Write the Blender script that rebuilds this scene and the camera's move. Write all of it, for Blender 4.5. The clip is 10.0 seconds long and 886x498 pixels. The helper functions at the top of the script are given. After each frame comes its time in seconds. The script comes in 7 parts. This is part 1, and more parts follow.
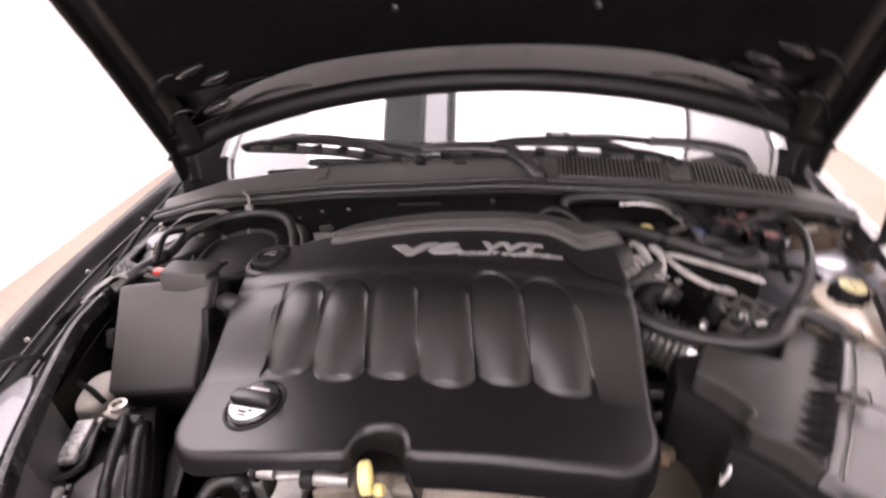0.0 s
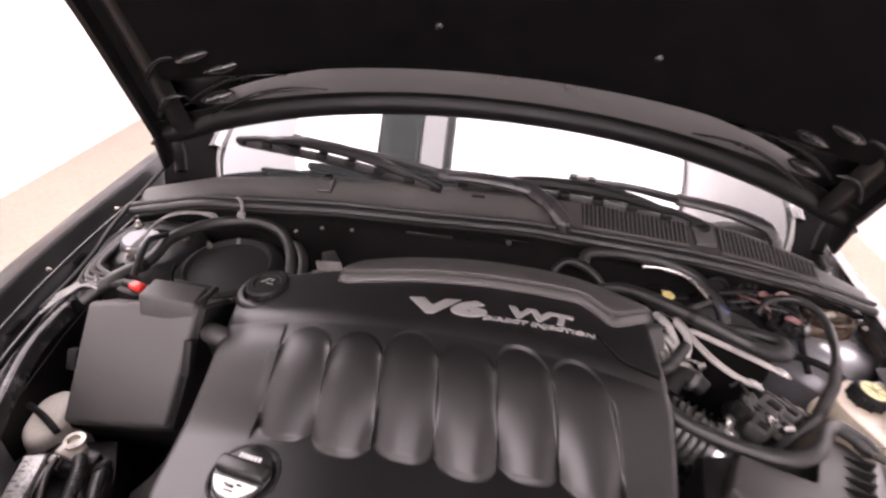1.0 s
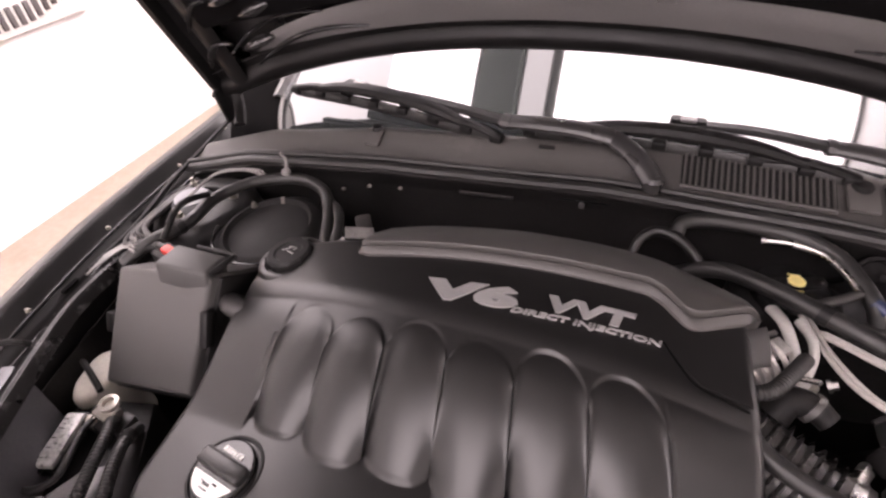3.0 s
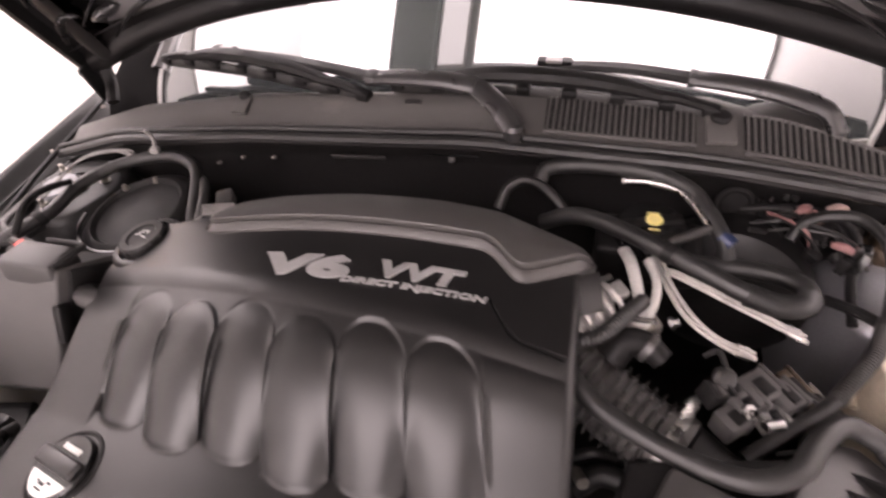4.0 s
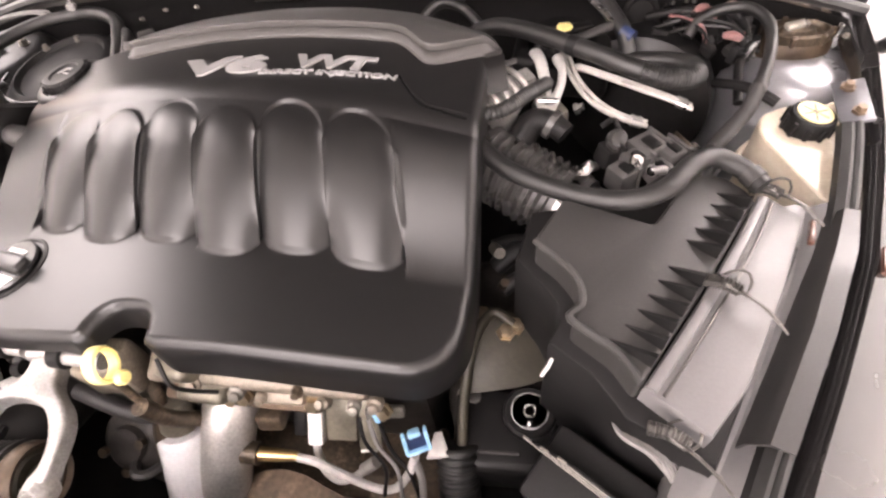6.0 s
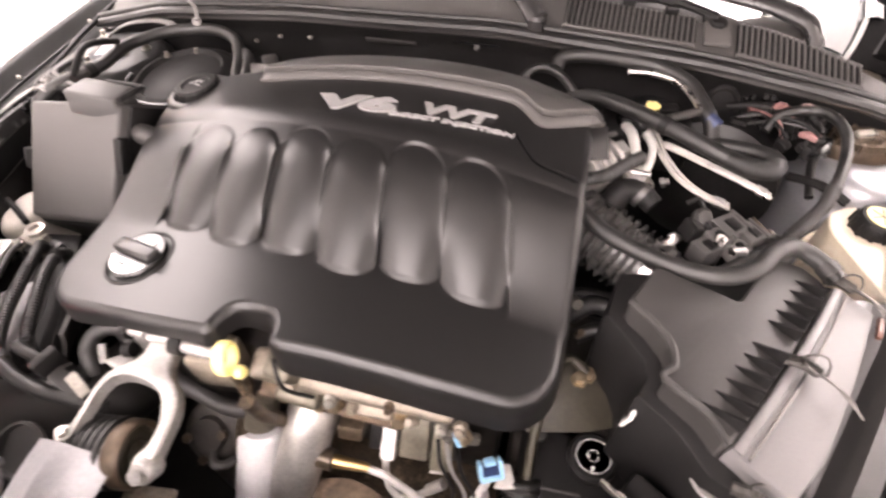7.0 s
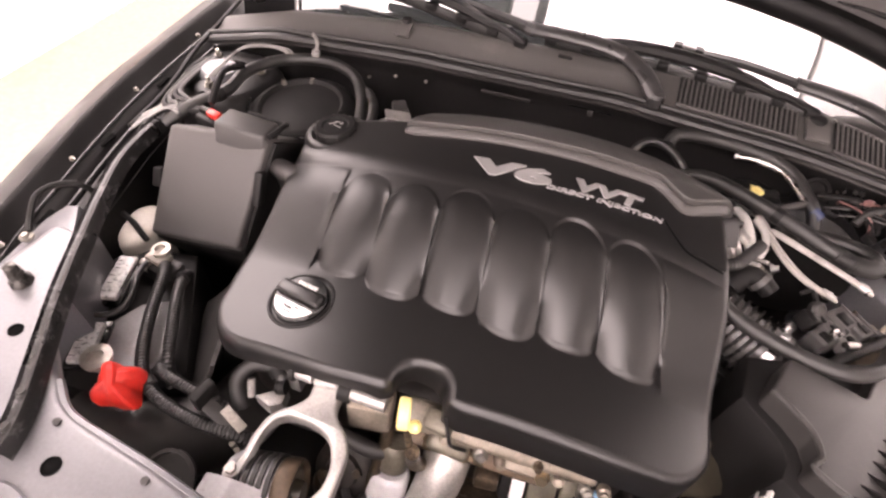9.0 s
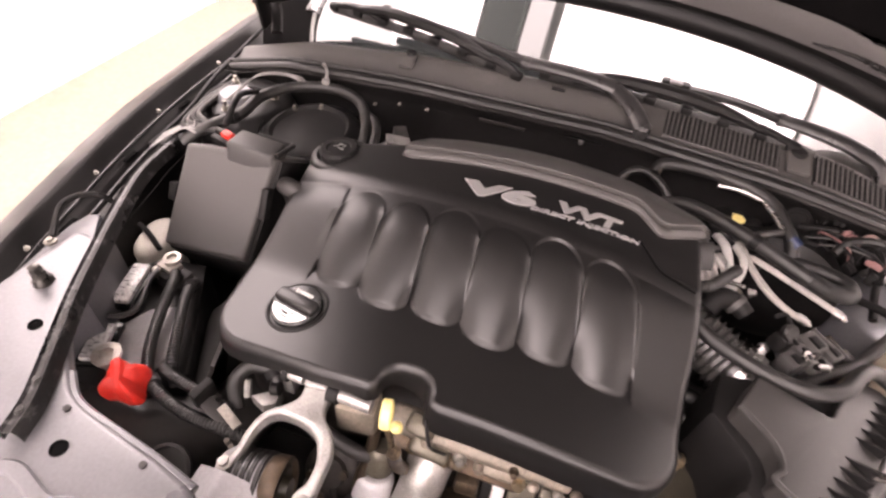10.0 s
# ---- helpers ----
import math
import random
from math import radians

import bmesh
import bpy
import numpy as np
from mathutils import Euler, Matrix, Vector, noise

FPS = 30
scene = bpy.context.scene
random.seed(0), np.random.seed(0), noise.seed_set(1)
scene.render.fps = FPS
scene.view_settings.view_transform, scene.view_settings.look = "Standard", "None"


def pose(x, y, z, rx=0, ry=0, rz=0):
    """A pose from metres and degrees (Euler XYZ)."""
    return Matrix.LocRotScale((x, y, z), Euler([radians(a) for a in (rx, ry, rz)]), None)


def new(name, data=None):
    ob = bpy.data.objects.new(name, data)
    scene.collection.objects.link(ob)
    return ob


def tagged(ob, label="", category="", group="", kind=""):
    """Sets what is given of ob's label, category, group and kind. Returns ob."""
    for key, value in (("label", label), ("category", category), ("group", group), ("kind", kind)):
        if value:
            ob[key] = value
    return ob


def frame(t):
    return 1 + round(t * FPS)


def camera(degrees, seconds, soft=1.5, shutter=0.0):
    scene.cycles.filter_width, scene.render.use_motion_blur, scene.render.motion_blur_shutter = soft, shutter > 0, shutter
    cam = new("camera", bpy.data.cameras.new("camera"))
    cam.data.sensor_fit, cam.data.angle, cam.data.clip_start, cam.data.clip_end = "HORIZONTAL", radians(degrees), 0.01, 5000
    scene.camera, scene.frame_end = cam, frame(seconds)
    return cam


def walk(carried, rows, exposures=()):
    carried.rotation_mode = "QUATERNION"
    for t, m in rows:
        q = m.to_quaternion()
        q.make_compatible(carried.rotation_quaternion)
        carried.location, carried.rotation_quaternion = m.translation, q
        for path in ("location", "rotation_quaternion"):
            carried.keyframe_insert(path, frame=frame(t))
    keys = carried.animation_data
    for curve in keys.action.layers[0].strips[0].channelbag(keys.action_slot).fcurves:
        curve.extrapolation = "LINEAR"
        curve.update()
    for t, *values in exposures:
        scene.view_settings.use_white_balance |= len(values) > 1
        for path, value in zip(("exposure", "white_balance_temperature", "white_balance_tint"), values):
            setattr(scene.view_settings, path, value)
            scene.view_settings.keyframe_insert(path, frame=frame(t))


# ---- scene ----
cam = camera(81.0, 10.0, soft=2.5, shutter=0.5)
# seconds, x, y, z, then the camera's turn in degrees
ROWS = [
    (0, 0.0420, -0.0385, 1.3228, 58.35, 3.28, 5.86),
    (0.2, 0.0215, -0.0313, 1.3301, 60.16, -2.27, 8.16),
    (0.4, 0.0096, -0.0140, 1.3502, 58.97, -4.67, 6.27),
    (0.5, -0.0460, -0.0190, 1.3701, 58.16, -5.99, 4.90),
    (1, -0.0577, 0.0668, 1.3700, 56.23, -4.93, 6.10),
    (1.5, -0.0862, 0.0988, 1.3901, 53.53, -4.04, 12.27),
    (2, -0.0382, 0.1191, 1.3833, 53.11, -0.06, 15.14),
    (2.2, -0.0046, 0.1362, 1.3698, 52.72, -0.83, 18.36),
    (3.3, 0.0716, 0.2509, 1.3212, 48.00, 4.84, 17.15),
    (3.5, 0.1053, 0.2692, 1.3241, 46.97, 5.87, 16.00),
    (4, 0.1889, 0.2802, 1.3112, 44.20, 5.54, 13.36),
    (4.5, 0.2529, 0.2608, 1.2917, 42.40, 6.77, 10.74),
    (5, 0.2745, 0.2204, 1.2533, 41.29, 6.70, 9.69),
    (5.5, 0.2521, 0.1598, 1.2406, 38.44, 6.23, 9.01),
    (5.7, 0.2633, 0.1486, 1.2272, 37.28, 6.21, 7.66),
    (6.8, 0.2194, 0.1253, 1.2648, 39.16, 2.76, 14.09),
    (7, 0.1703, 0.1005, 1.2806, 41.04, 0.75, 14.73),
    (7.5, 0.0794, 0.0815, 1.3286, 41.25, -0.53, 14.50),
    (8, -0.0228, 0.0432, 1.3539, 41.61, -4.10, 16.41),
    (8.5, -0.0009, 0.0625, 1.3491, 40.29, -4.93, 16.64),
    (9, -0.0437, 0.0716, 1.3516, 41.03, -5.22, 16.83),
    (9.5, -0.0540, 0.0798, 1.3525, 41.48, -7.17, 19.52),
    (10, -0.0039, 0.0416, 1.3752, 43.89, -5.26, 19.02),
]
walk(cam, [(t, pose(x, y, z, a, b, c)) for t, x, y, z, a, b, c in ROWS], exposures=[(0.0, 0.1, 6600, 28), (1.0, 0.17, 6650, 28), (2.0, 0.14, 6700, 28), (3.5, 0.08, 6850, 28), (4.5, 0.50, 6950, 27), (5.0, 0.76, 6950, 24), (5.5, 0.91, 6900, 22), (7.0, 1.06, 7000, 23), (7.5, 0.96, 7050, 25), (8.0, 0.72, 7150, 28), (9.0, 0.62, 7150, 28), (10.0, 0.52, 7150, 28)])

# ---- light ----
world = bpy.data.worlds.new("studio_air")
scene.world = world
world.use_nodes = True
world.node_tree.nodes["Background"].inputs["Color"].default_value = (1.0, 0.97, 0.95, 1)
world.node_tree.nodes["Background"].inputs["Strength"].default_value = 0.25


# ---- materials ----
def material(name, color, rough=0.5, metal=0.0, vary=0.25, scale=12.0, fine=180.0, bump=0.15, depth=0.001, spec=0.5, wear=None, wear_at=0.62, rvary=0.12, tcol=None, coat=0.0):
    """A surface with colour and gloss varied at two scales, fine relief, and wear patches where wear is a colour."""
    m = bpy.data.materials.new(name)
    m.use_nodes = True
    nt = m.node_tree
    b = nt.nodes["Principled BSDF"]
    L = nt.links.new
    tc = nt.nodes.new("ShaderNodeTexCoord")
    big = nt.nodes.new("ShaderNodeTexNoise")
    big.inputs["Scale"].default_value, big.inputs["Detail"].default_value = scale, 5
    small = nt.nodes.new("ShaderNodeTexNoise")
    small.inputs["Scale"].default_value, small.inputs["Detail"].default_value = fine, 3
    L(tc.outputs["Object"], big.inputs["Vector"])
    L(tc.outputs["Object"], small.inputs["Vector"])
    ramp = nt.nodes.new("ShaderNodeMapRange")
    ramp.inputs["From Min"].default_value, ramp.inputs["From Max"].default_value = 0.3, 0.7
    ramp.inputs["To Min"].default_value, ramp.inputs["To Max"].default_value = 1 - vary, 1 + vary
    L(big.outputs["Fac"], ramp.inputs["Value"])
    ramp2 = nt.nodes.new("ShaderNodeMapRange")
    ramp2.inputs["From Min"].default_value, ramp2.inputs["From Max"].default_value = 0.3, 0.7
    ramp2.inputs["To Min"].default_value, ramp2.inputs["To Max"].default_value = 1 - vary * 0.6, 1 + vary * 0.6
    L(small.outputs["Fac"], ramp2.inputs["Value"])
    mul = nt.nodes.new("ShaderNodeMath")
    mul.operation = "MULTIPLY"
    L(ramp.outputs[0], mul.inputs[0])
    L(ramp2.outputs[0], mul.inputs[1])
    hue = nt.nodes.new("ShaderNodeVectorMath")
    hue.operation = "SCALE"
    hue.inputs[0].default_value = color
    L(mul.outputs[0], hue.inputs["Scale"])
    col = hue.outputs["Vector"]
    if wear:
        wn = nt.nodes.new("ShaderNodeTexNoise")
        wn.inputs["Scale"].default_value, wn.inputs["Detail"].default_value, wn.inputs["Roughness"].default_value = scale * 2.5, 8, 0.7
        L(tc.outputs["Object"], wn.inputs["Vector"])
        wr = nt.nodes.new("ShaderNodeMapRange")
        wr.inputs["From Min"].default_value, wr.inputs["From Max"].default_value = wear_at - 0.06, wear_at + 0.06
        L(wn.outputs["Fac"], wr.inputs["Value"])
        mx = nt.nodes.new("ShaderNodeMix")
        mx.data_type = "RGBA"
        L(wr.outputs[0], mx.inputs[0])
        L(col, mx.inputs[6])
        mx.inputs[7].default_value = (*wear, 1)
        col = mx.outputs[2]
    L(col, b.inputs["Base Color"])
    rr = nt.nodes.new("ShaderNodeMapRange")
    rr.inputs["From Min"].default_value, rr.inputs["From Max"].default_value = 0.3, 0.7
    rr.inputs["To Min"].default_value, rr.inputs["To Max"].default_value = max(0.02, rough - rvary), min(1, rough + rvary)
    L(big.outputs["Fac"], rr.inputs["Value"])
    L(rr.outputs[0], b.inputs["Roughness"])
    b.inputs["Metallic"].default_value = metal
    b.inputs["Specular IOR Level"].default_value = spec
    b.inputs["Coat Weight"].default_value = coat
    b.inputs["Coat Roughness"].default_value = 0.06
    if bump:
        bp = nt.nodes.new("ShaderNodeBump")
        bp.inputs["Strength"].default_value, bp.inputs["Distance"].default_value = bump, depth
        L(small.outputs["Fac"], bp.inputs["Height"])
        L(bp.outputs[0], b.inputs["Normal"])
    return m


def glow(name, color, strength):
    m = bpy.data.materials.new(name)
    m.use_nodes = True
    nt = m.node_tree
    nt.nodes.remove(nt.nodes["Principled BSDF"])
    e = nt.nodes.new("ShaderNodeEmission")
    e.inputs["Color"].default_value, e.inputs["Strength"].default_value = (*color, 1), strength
    nt.links.new(e.outputs[0], nt.nodes["Material Output"].inputs["Surface"])
    return m


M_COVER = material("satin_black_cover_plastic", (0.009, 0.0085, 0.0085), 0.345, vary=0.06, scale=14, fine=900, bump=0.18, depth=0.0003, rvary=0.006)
M_BLACK = material("matte_black_plastic", (0.011, 0.0105, 0.0105), 0.5, vary=0.2, scale=15, fine=500, bump=0.2, depth=0.0005, spec=0.16)
M_GLOSSBLK = material("gloss_black_plastic", (0.012, 0.012, 0.012), 0.22, vary=0.15, scale=15, fine=300, bump=0.05)
M_GREYPL = material("dusty_grey_black_plastic", (0.025, 0.0235, 0.0225), 0.5, vary=0.18, scale=9, fine=600, bump=0.25, depth=0.0005, wear=(0.038, 0.0355, 0.033), wear_at=0.66)
M_RUBBER = material("black_rubber", (0.013, 0.0125, 0.012), 0.46, vary=0.3, scale=30, fine=400, bump=0.2, depth=0.0006)
M_PAINT = material("black_car_paint", (0.012, 0.011, 0.011), 0.25, vary=0.15, scale=6, fine=300, bump=0.03, coat=0.8)
M_BAYPAINT = material("dull_black_bay_paint", (0.010, 0.0095, 0.0095), 0.38, vary=0.35, scale=8, fine=200, bump=0.1, wear=(0.022, 0.02, 0.018), wear_at=0.68, spec=0.25)
M_SILVERPAINT = material("grey_bay_paint", (0.112, 0.112, 0.12), 0.38, metal=0.25, vary=0.12, scale=6, fine=250, bump=0.08)
M_ALU = material("cast_aluminium", (0.37, 0.36, 0.345), 0.5, metal=0.75, vary=0.25, scale=25, fine=350, bump=0.7, depth=0.0008, wear=(0.3, 0.26, 0.22), wear_at=0.66)
M_STEEL = material("bright_steel", (0.38, 0.37, 0.36), 0.28, metal=1.0, vary=0.15, scale=30, fine=300, bump=0.1)
M_GRIME = material("oily_brown_metal", (0.07, 0.052, 0.036), 0.42, metal=0.5, vary=0.5, scale=20, fine=200, bump=0.5, wear=(0.17, 0.13, 0.09), wear_at=0.6)
M_RED = material("red_plastic_cap", (0.62, 0.028, 0.018), 0.45, vary=0.12, scale=30, fine=300, bump=0.1)
M_YELLOW = material("yellow_plastic", (0.78, 0.66, 0.26), 0.4, vary=0.1, scale=30, bump=0.1)
M_WHITE = material("white_plastic", (0.75, 0.74, 0.72), 0.45, vary=0.06, scale=20, bump=0.1)
M_CREAM = material("translucent_cream_plastic", (0.54, 0.46, 0.36), 0.35, vary=0.12, scale=14, fine=200, bump=0.1, wear=(0.6, 0.53, 0.43), wear_at=0.55)
M_LETTER = material("silver_lettering", (0.34, 0.335, 0.33), 0.4, metal=0.4, vary=0.04, scale=20, bump=0.0)
M_FLOOR = material("tan_sealed_concrete", (0.27, 0.222, 0.178), 0.5, vary=0.14, scale=1.5, fine=40, bump=0.1, wear=(0.235, 0.19, 0.148), wear_at=0.62)
M_WALL = material("white_painted_wall", (0.82, 0.81, 0.80), 0.6, vary=0.03, scale=1.0, fine=60, bump=0.1)
# unseen ceiling, greyer than the walls to cut bounce onto the cover
M_CEILING = material("low_bounce_ceiling_grey", (0.34, 0.335, 0.33), 0.7, vary=0.05, scale=1.0, fine=60, bump=0.1)
M_LINER = material("black_felt_liner", (0.0028, 0.0025, 0.0026), 0.9, vary=0.4, scale=25, fine=500, bump=0.8, depth=0.002, spec=0.04)
M_DUCT = material("grey_green_duct", (0.16, 0.20, 0.18), 0.5, vary=0.1, scale=3, bump=0.05)
M_DIM = glow("dim_strip", (1.0, 0.97, 0.95), 6.5)
M_LAMP2 = glow("soft_ceiling_diffuser", (1.0, 0.97, 0.95), 10.5)
M_SOFT = glow("fill_panel_glow", (1.0, 0.97, 0.95), 6.5)
M_SIDE = glow("side_fill_glow", (1.0, 0.97, 0.95), 8.0)
M_LAMP = glow("lit_diffuser", (1.0, 0.97, 0.95), 24.0)
M_FIREWALL = material("dull_black_sound_pad", (0.008, 0.0075, 0.0075), 0.7, vary=0.3, scale=12, fine=200, bump=0.4, spec=0.12)
M_TOWER = material("bright_silver_paint", (0.34, 0.34, 0.355), 0.36, metal=0.55, vary=0.08, scale=8, fine=250, bump=0.05)
M_TERM_GREY = material("greased_pale_metal", (0.45, 0.42, 0.37), 0.35, metal=0.6, vary=0.2, scale=40, bump=0.3)
M_RINGBRN = material("rust_brown_metal", (0.075, 0.052, 0.034), 0.5, metal=0.4, vary=0.3, scale=40, bump=0.3)
M_FENDER = material("dusty_black_paint", (0.006, 0.0055, 0.0055), 0.42, vary=0.25, scale=9, fine=300, bump=0.05, spec=0.3, wear=(0.014, 0.013, 0.012), wear_at=0.68)
M_COWL = material("dusty_cowl_plastic", (0.058, 0.0545, 0.052), 0.6, vary=0.12, scale=8, fine=600, bump=0.25, depth=0.0005, wear=(0.085, 0.08, 0.075), wear_at=0.64)
M_HOODBLK = material("dull_black_hood_paint", (0.004, 0.0037, 0.0037), 0.4, vary=0.25, scale=9, fine=300, bump=0.05, spec=0.2)
M_SATIN = material("satin_grey_inner_panel", (0.075, 0.071, 0.07), 0.42, vary=0.08, scale=5, fine=300, bump=0.05)
M_CLIP = material("shiny_black_clip", (0.02, 0.02, 0.02), 0.35, vary=0.1, bump=0.0)
# near-black: the shade inside holes and slots is put into the colour
M_HOLE = material("shadowed_black_metal", (0.004, 0.004, 0.004), 0.9, vary=0.1, bump=0.0, spec=0.03)
M_BEAD = material("bead_rubber_sheen", (0.13, 0.125, 0.12), 0.6, vary=0.1, scale=20, bump=0.05, spec=0.3)
M_PILLAR = material("matte_black_pillar", (0.003, 0.0028, 0.0028), 0.85, vary=0.3, scale=12, bump=0.2, spec=0.02)
M_BLADE = material("matte_black_wiper_blade", (0.006, 0.0056, 0.0056), 0.5, vary=0.2, scale=25, bump=0.1, spec=0.18)
# the pale patches put the rail's glossy streaks into the colour
M_RAIL = material("black_rail_paint_glints", (0.012, 0.0115, 0.0115), 0.34, vary=0.3, scale=20, fine=250, bump=0.25, spec=0.45, wear=(0.11, 0.107, 0.108), wear_at=0.6)
M_HOODGLOSS = material("black_inner_hood_paint", (0.010, 0.0095, 0.0095), 0.24, vary=0.15, scale=9, fine=300, bump=0.05, spec=0.5)
M_DASH = material("dark_dashboard_plastic", (0.03, 0.03, 0.03), 0.6, vary=0.1, scale=10, bump=0.2)
M_GLASS = material("windshield_glass", (0.02, 0.022, 0.022), 0.03, vary=0.05, scale=2, bump=0.0, spec=0.9, rvary=0.01)
# paler than M_COVER: the ridge top's sheen is put into the colour
M_RIDGE = material("lightened_ridge_plastic", (0.05, 0.047, 0.045), 0.42, vary=0.08, scale=6, fine=900, bump=0.15, depth=0.0004, rvary=0.03)
M_MARK = material("white_print", (0.8, 0.8, 0.78), 0.4, vary=0.03, bump=0.0)
M_ELBOW = material("bright_cast_aluminium", (0.52, 0.50, 0.475), 0.42, metal=0.8, vary=0.25, scale=25, fine=350, bump=0.6, depth=0.0008, wear=(0.3, 0.26, 0.22), wear_at=0.68)
M_ALUDULL = material("dull_cast_aluminium", (0.24, 0.225, 0.2), 0.5, metal=0.7, vary=0.3, scale=20, fine=250, bump=0.5)
M_ENGBLK = material("dark_oily_casting", (0.02, 0.017, 0.015), 0.5, metal=0.3, vary=0.5, scale=16, fine=200, bump=0.5, depth=0.001, wear=(0.06, 0.05, 0.038), wear_at=0.64)
M_BOLT = material("zinc_bolt", (0.42, 0.34, 0.24), 0.4, metal=0.9, vary=0.3, scale=60, bump=0.2)
M_CAN = material("pale_grey_enamel", (0.68, 0.67, 0.69), 0.4, vary=0.1, scale=14, fine=250, bump=0.1, wear=(0.35, 0.33, 0.33), wear_at=0.7)
M_BRASS = material("brass", (0.6, 0.42, 0.2), 0.35, metal=1.0, vary=0.2, scale=40, bump=0.2)
M_RUST = material("rusty_sheet", (0.10, 0.07, 0.048), 0.55, metal=0.5, vary=0.4, scale=18, fine=150, bump=0.4, wear=(0.17, 0.12, 0.08), wear_at=0.58)
M_LEAD = material("pale_grey_loom", (0.17, 0.163, 0.157), 0.5, vary=0.15, scale=40, bump=0.2)
M_LID = material("dusty_fuse_box_plastic", (0.056, 0.053, 0.0515), 0.6, vary=0.07, scale=7, fine=700, bump=0.2, depth=0.0004)
M_LIDTOP = material("dark_fuse_box_plastic", (0.04, 0.038, 0.037), 0.55, vary=0.1, scale=7, fine=700, bump=0.2, depth=0.0004)
M_BATTOP = material("battery_plastic_sheen", (0.24, 0.23, 0.235), 0.35, vary=0.15, scale=14, fine=300, bump=0.2)
M_LABEL = material("grey_foil_label", (0.55, 0.54, 0.53), 0.4, metal=0.2, vary=0.3, scale=60, fine=260, bump=0.2, wear=(0.08, 0.08, 0.08), wear_at=0.6)
M_TERM = material("tinned_lead", (0.42, 0.39, 0.35), 0.45, metal=0.6, vary=0.2, scale=40, bump=0.4)
M_FOIL = material("silver_foil_tape", (0.24, 0.235, 0.23), 0.45, metal=0.7, vary=0.2, scale=50, bump=0.5)
M_TANKW = material("yellowed_white_tank", (0.5, 0.47, 0.42), 0.5, vary=0.12, scale=12, bump=0.1)
M_MARKGREY = material("faded_grey_print", (0.3, 0.3, 0.29), 0.45, vary=0.2, scale=90, bump=0.0)
M_VALVE = material("aged_white_plastic", (0.46, 0.45, 0.43), 0.45, vary=0.15, scale=30, bump=0.15)
# paler than M_RUBBER: front light on the ribs is put into the colour
M_RIBRUB = material("lightened_black_rubber", (0.06, 0.057, 0.055), 0.3, vary=0.2, scale=30, fine=400, bump=0.1)
M_TRAY = material("pale_grey_tray_plastic", (0.115, 0.11, 0.11), 0.45, vary=0.06, scale=8, fine=400, bump=0.1)
M_WIRE = material("dark_spring_wire", (0.08, 0.075, 0.07), 0.35, metal=0.8, vary=0.2, bump=0.0)
M_PALEYEL = material("pale_yellow_print", (0.62, 0.56, 0.28), 0.45, vary=0.1, bump=0.0)
M_MARKDK = material("brown_print", (0.12, 0.10, 0.06), 0.5, vary=0.1, bump=0.0)
M_NAVY = material("navy_plastic", (0.015, 0.025, 0.07), 0.4, vary=0.1, bump=0.1)
M_CLEAR = material("milky_nylon_line", (0.38, 0.36, 0.335), 0.35, vary=0.12, scale=40, bump=0.05)
M_PINK = material("faded_pink_tape", (0.20, 0.10, 0.095), 0.4, vary=0.25, scale=50, bump=0.2)
M_PINKW = material("pale_pink_tape", (0.30, 0.21, 0.19), 0.4, vary=0.25, scale=50, bump=0.2)
M_ORANGE = material("orange_lens", (0.10, 0.045, 0.03), 0.3, vary=0.15, scale=30, bump=0.05)
M_OLIVE = material("olive_stained_metal", (0.034, 0.029, 0.019), 0.5, metal=0.1, vary=0.3, scale=18, fine=150, bump=0.3)
M_WIPER = material("satin_black_wiper_paint", (0.022, 0.021, 0.021), 0.34, vary=0.2, scale=25, fine=400, bump=0.1, spec=0.5)
# lighter copy of M_SILVERPAINT: the support's brighter light put into the colour
M_SUPPORT = material("lit_grey_support_paint", (0.165, 0.164, 0.172), 0.38, metal=0.25, vary=0.12, scale=6, fine=250, bump=0.08)
M_TAN = material("tan_weathered_casting", (0.23, 0.198, 0.16), 0.5, metal=0.35, vary=0.3, scale=30, fine=250, bump=0.4, wear=(0.16, 0.13, 0.10), wear_at=0.6)
M_OLIVEPL = material("olive_zinc_plate", (0.15, 0.135, 0.105), 0.45, metal=0.4, vary=0.25, scale=30, fine=250, bump=0.25)
M_LEADW = material("off_white_loom_tape", (0.46, 0.44, 0.42), 0.45, vary=0.15, scale=60, bump=0.25)
M_SKY = material("sky_blue_plastic", (0.25, 0.47, 0.66), 0.4, vary=0.12, scale=40, bump=0.1)
M_BRACKET = material("silver_bracket_paint", (0.40, 0.395, 0.41), 0.38, metal=0.3, vary=0.12, scale=12, fine=250, bump=0.1, wear=(0.25, 0.24, 0.235), wear_at=0.66)
M_SIGN = material("orange_sign_paint", (0.75, 0.38, 0.12), 0.5, vary=0.08, scale=6, bump=0.0)
M_SLAT = material("dark_grey_slat", (0.10, 0.09, 0.09), 0.5, vary=0.1, bump=0.0)


# ---- building helpers ----
def finish(bm, sharp=38):
    bmesh.ops.recalc_face_normals(bm, faces=bm.faces)
    lim = radians(sharp)
    for f in bm.faces:
        f.smooth = True
    for e in bm.edges:
        e.smooth = not (len(e.link_faces) == 2 and e.calc_face_angle(0) > lim)


def part(name, bm, mat, parent=None, label="", sharp=38):
    finish(bm, sharp)
    me = bpy.data.meshes.new(name)
    bm.to_mesh(me)
    bm.free()
    me.materials.append(mat)
    ob = new(name, me)
    ob.parent = parent
    if label:
        ob["label"] = label
    return ob


def thing(name, at, label, category, group=""):
    ob = new(name)
    ob.empty_display_size = 0.05
    return tagged(ob, label, category, group)


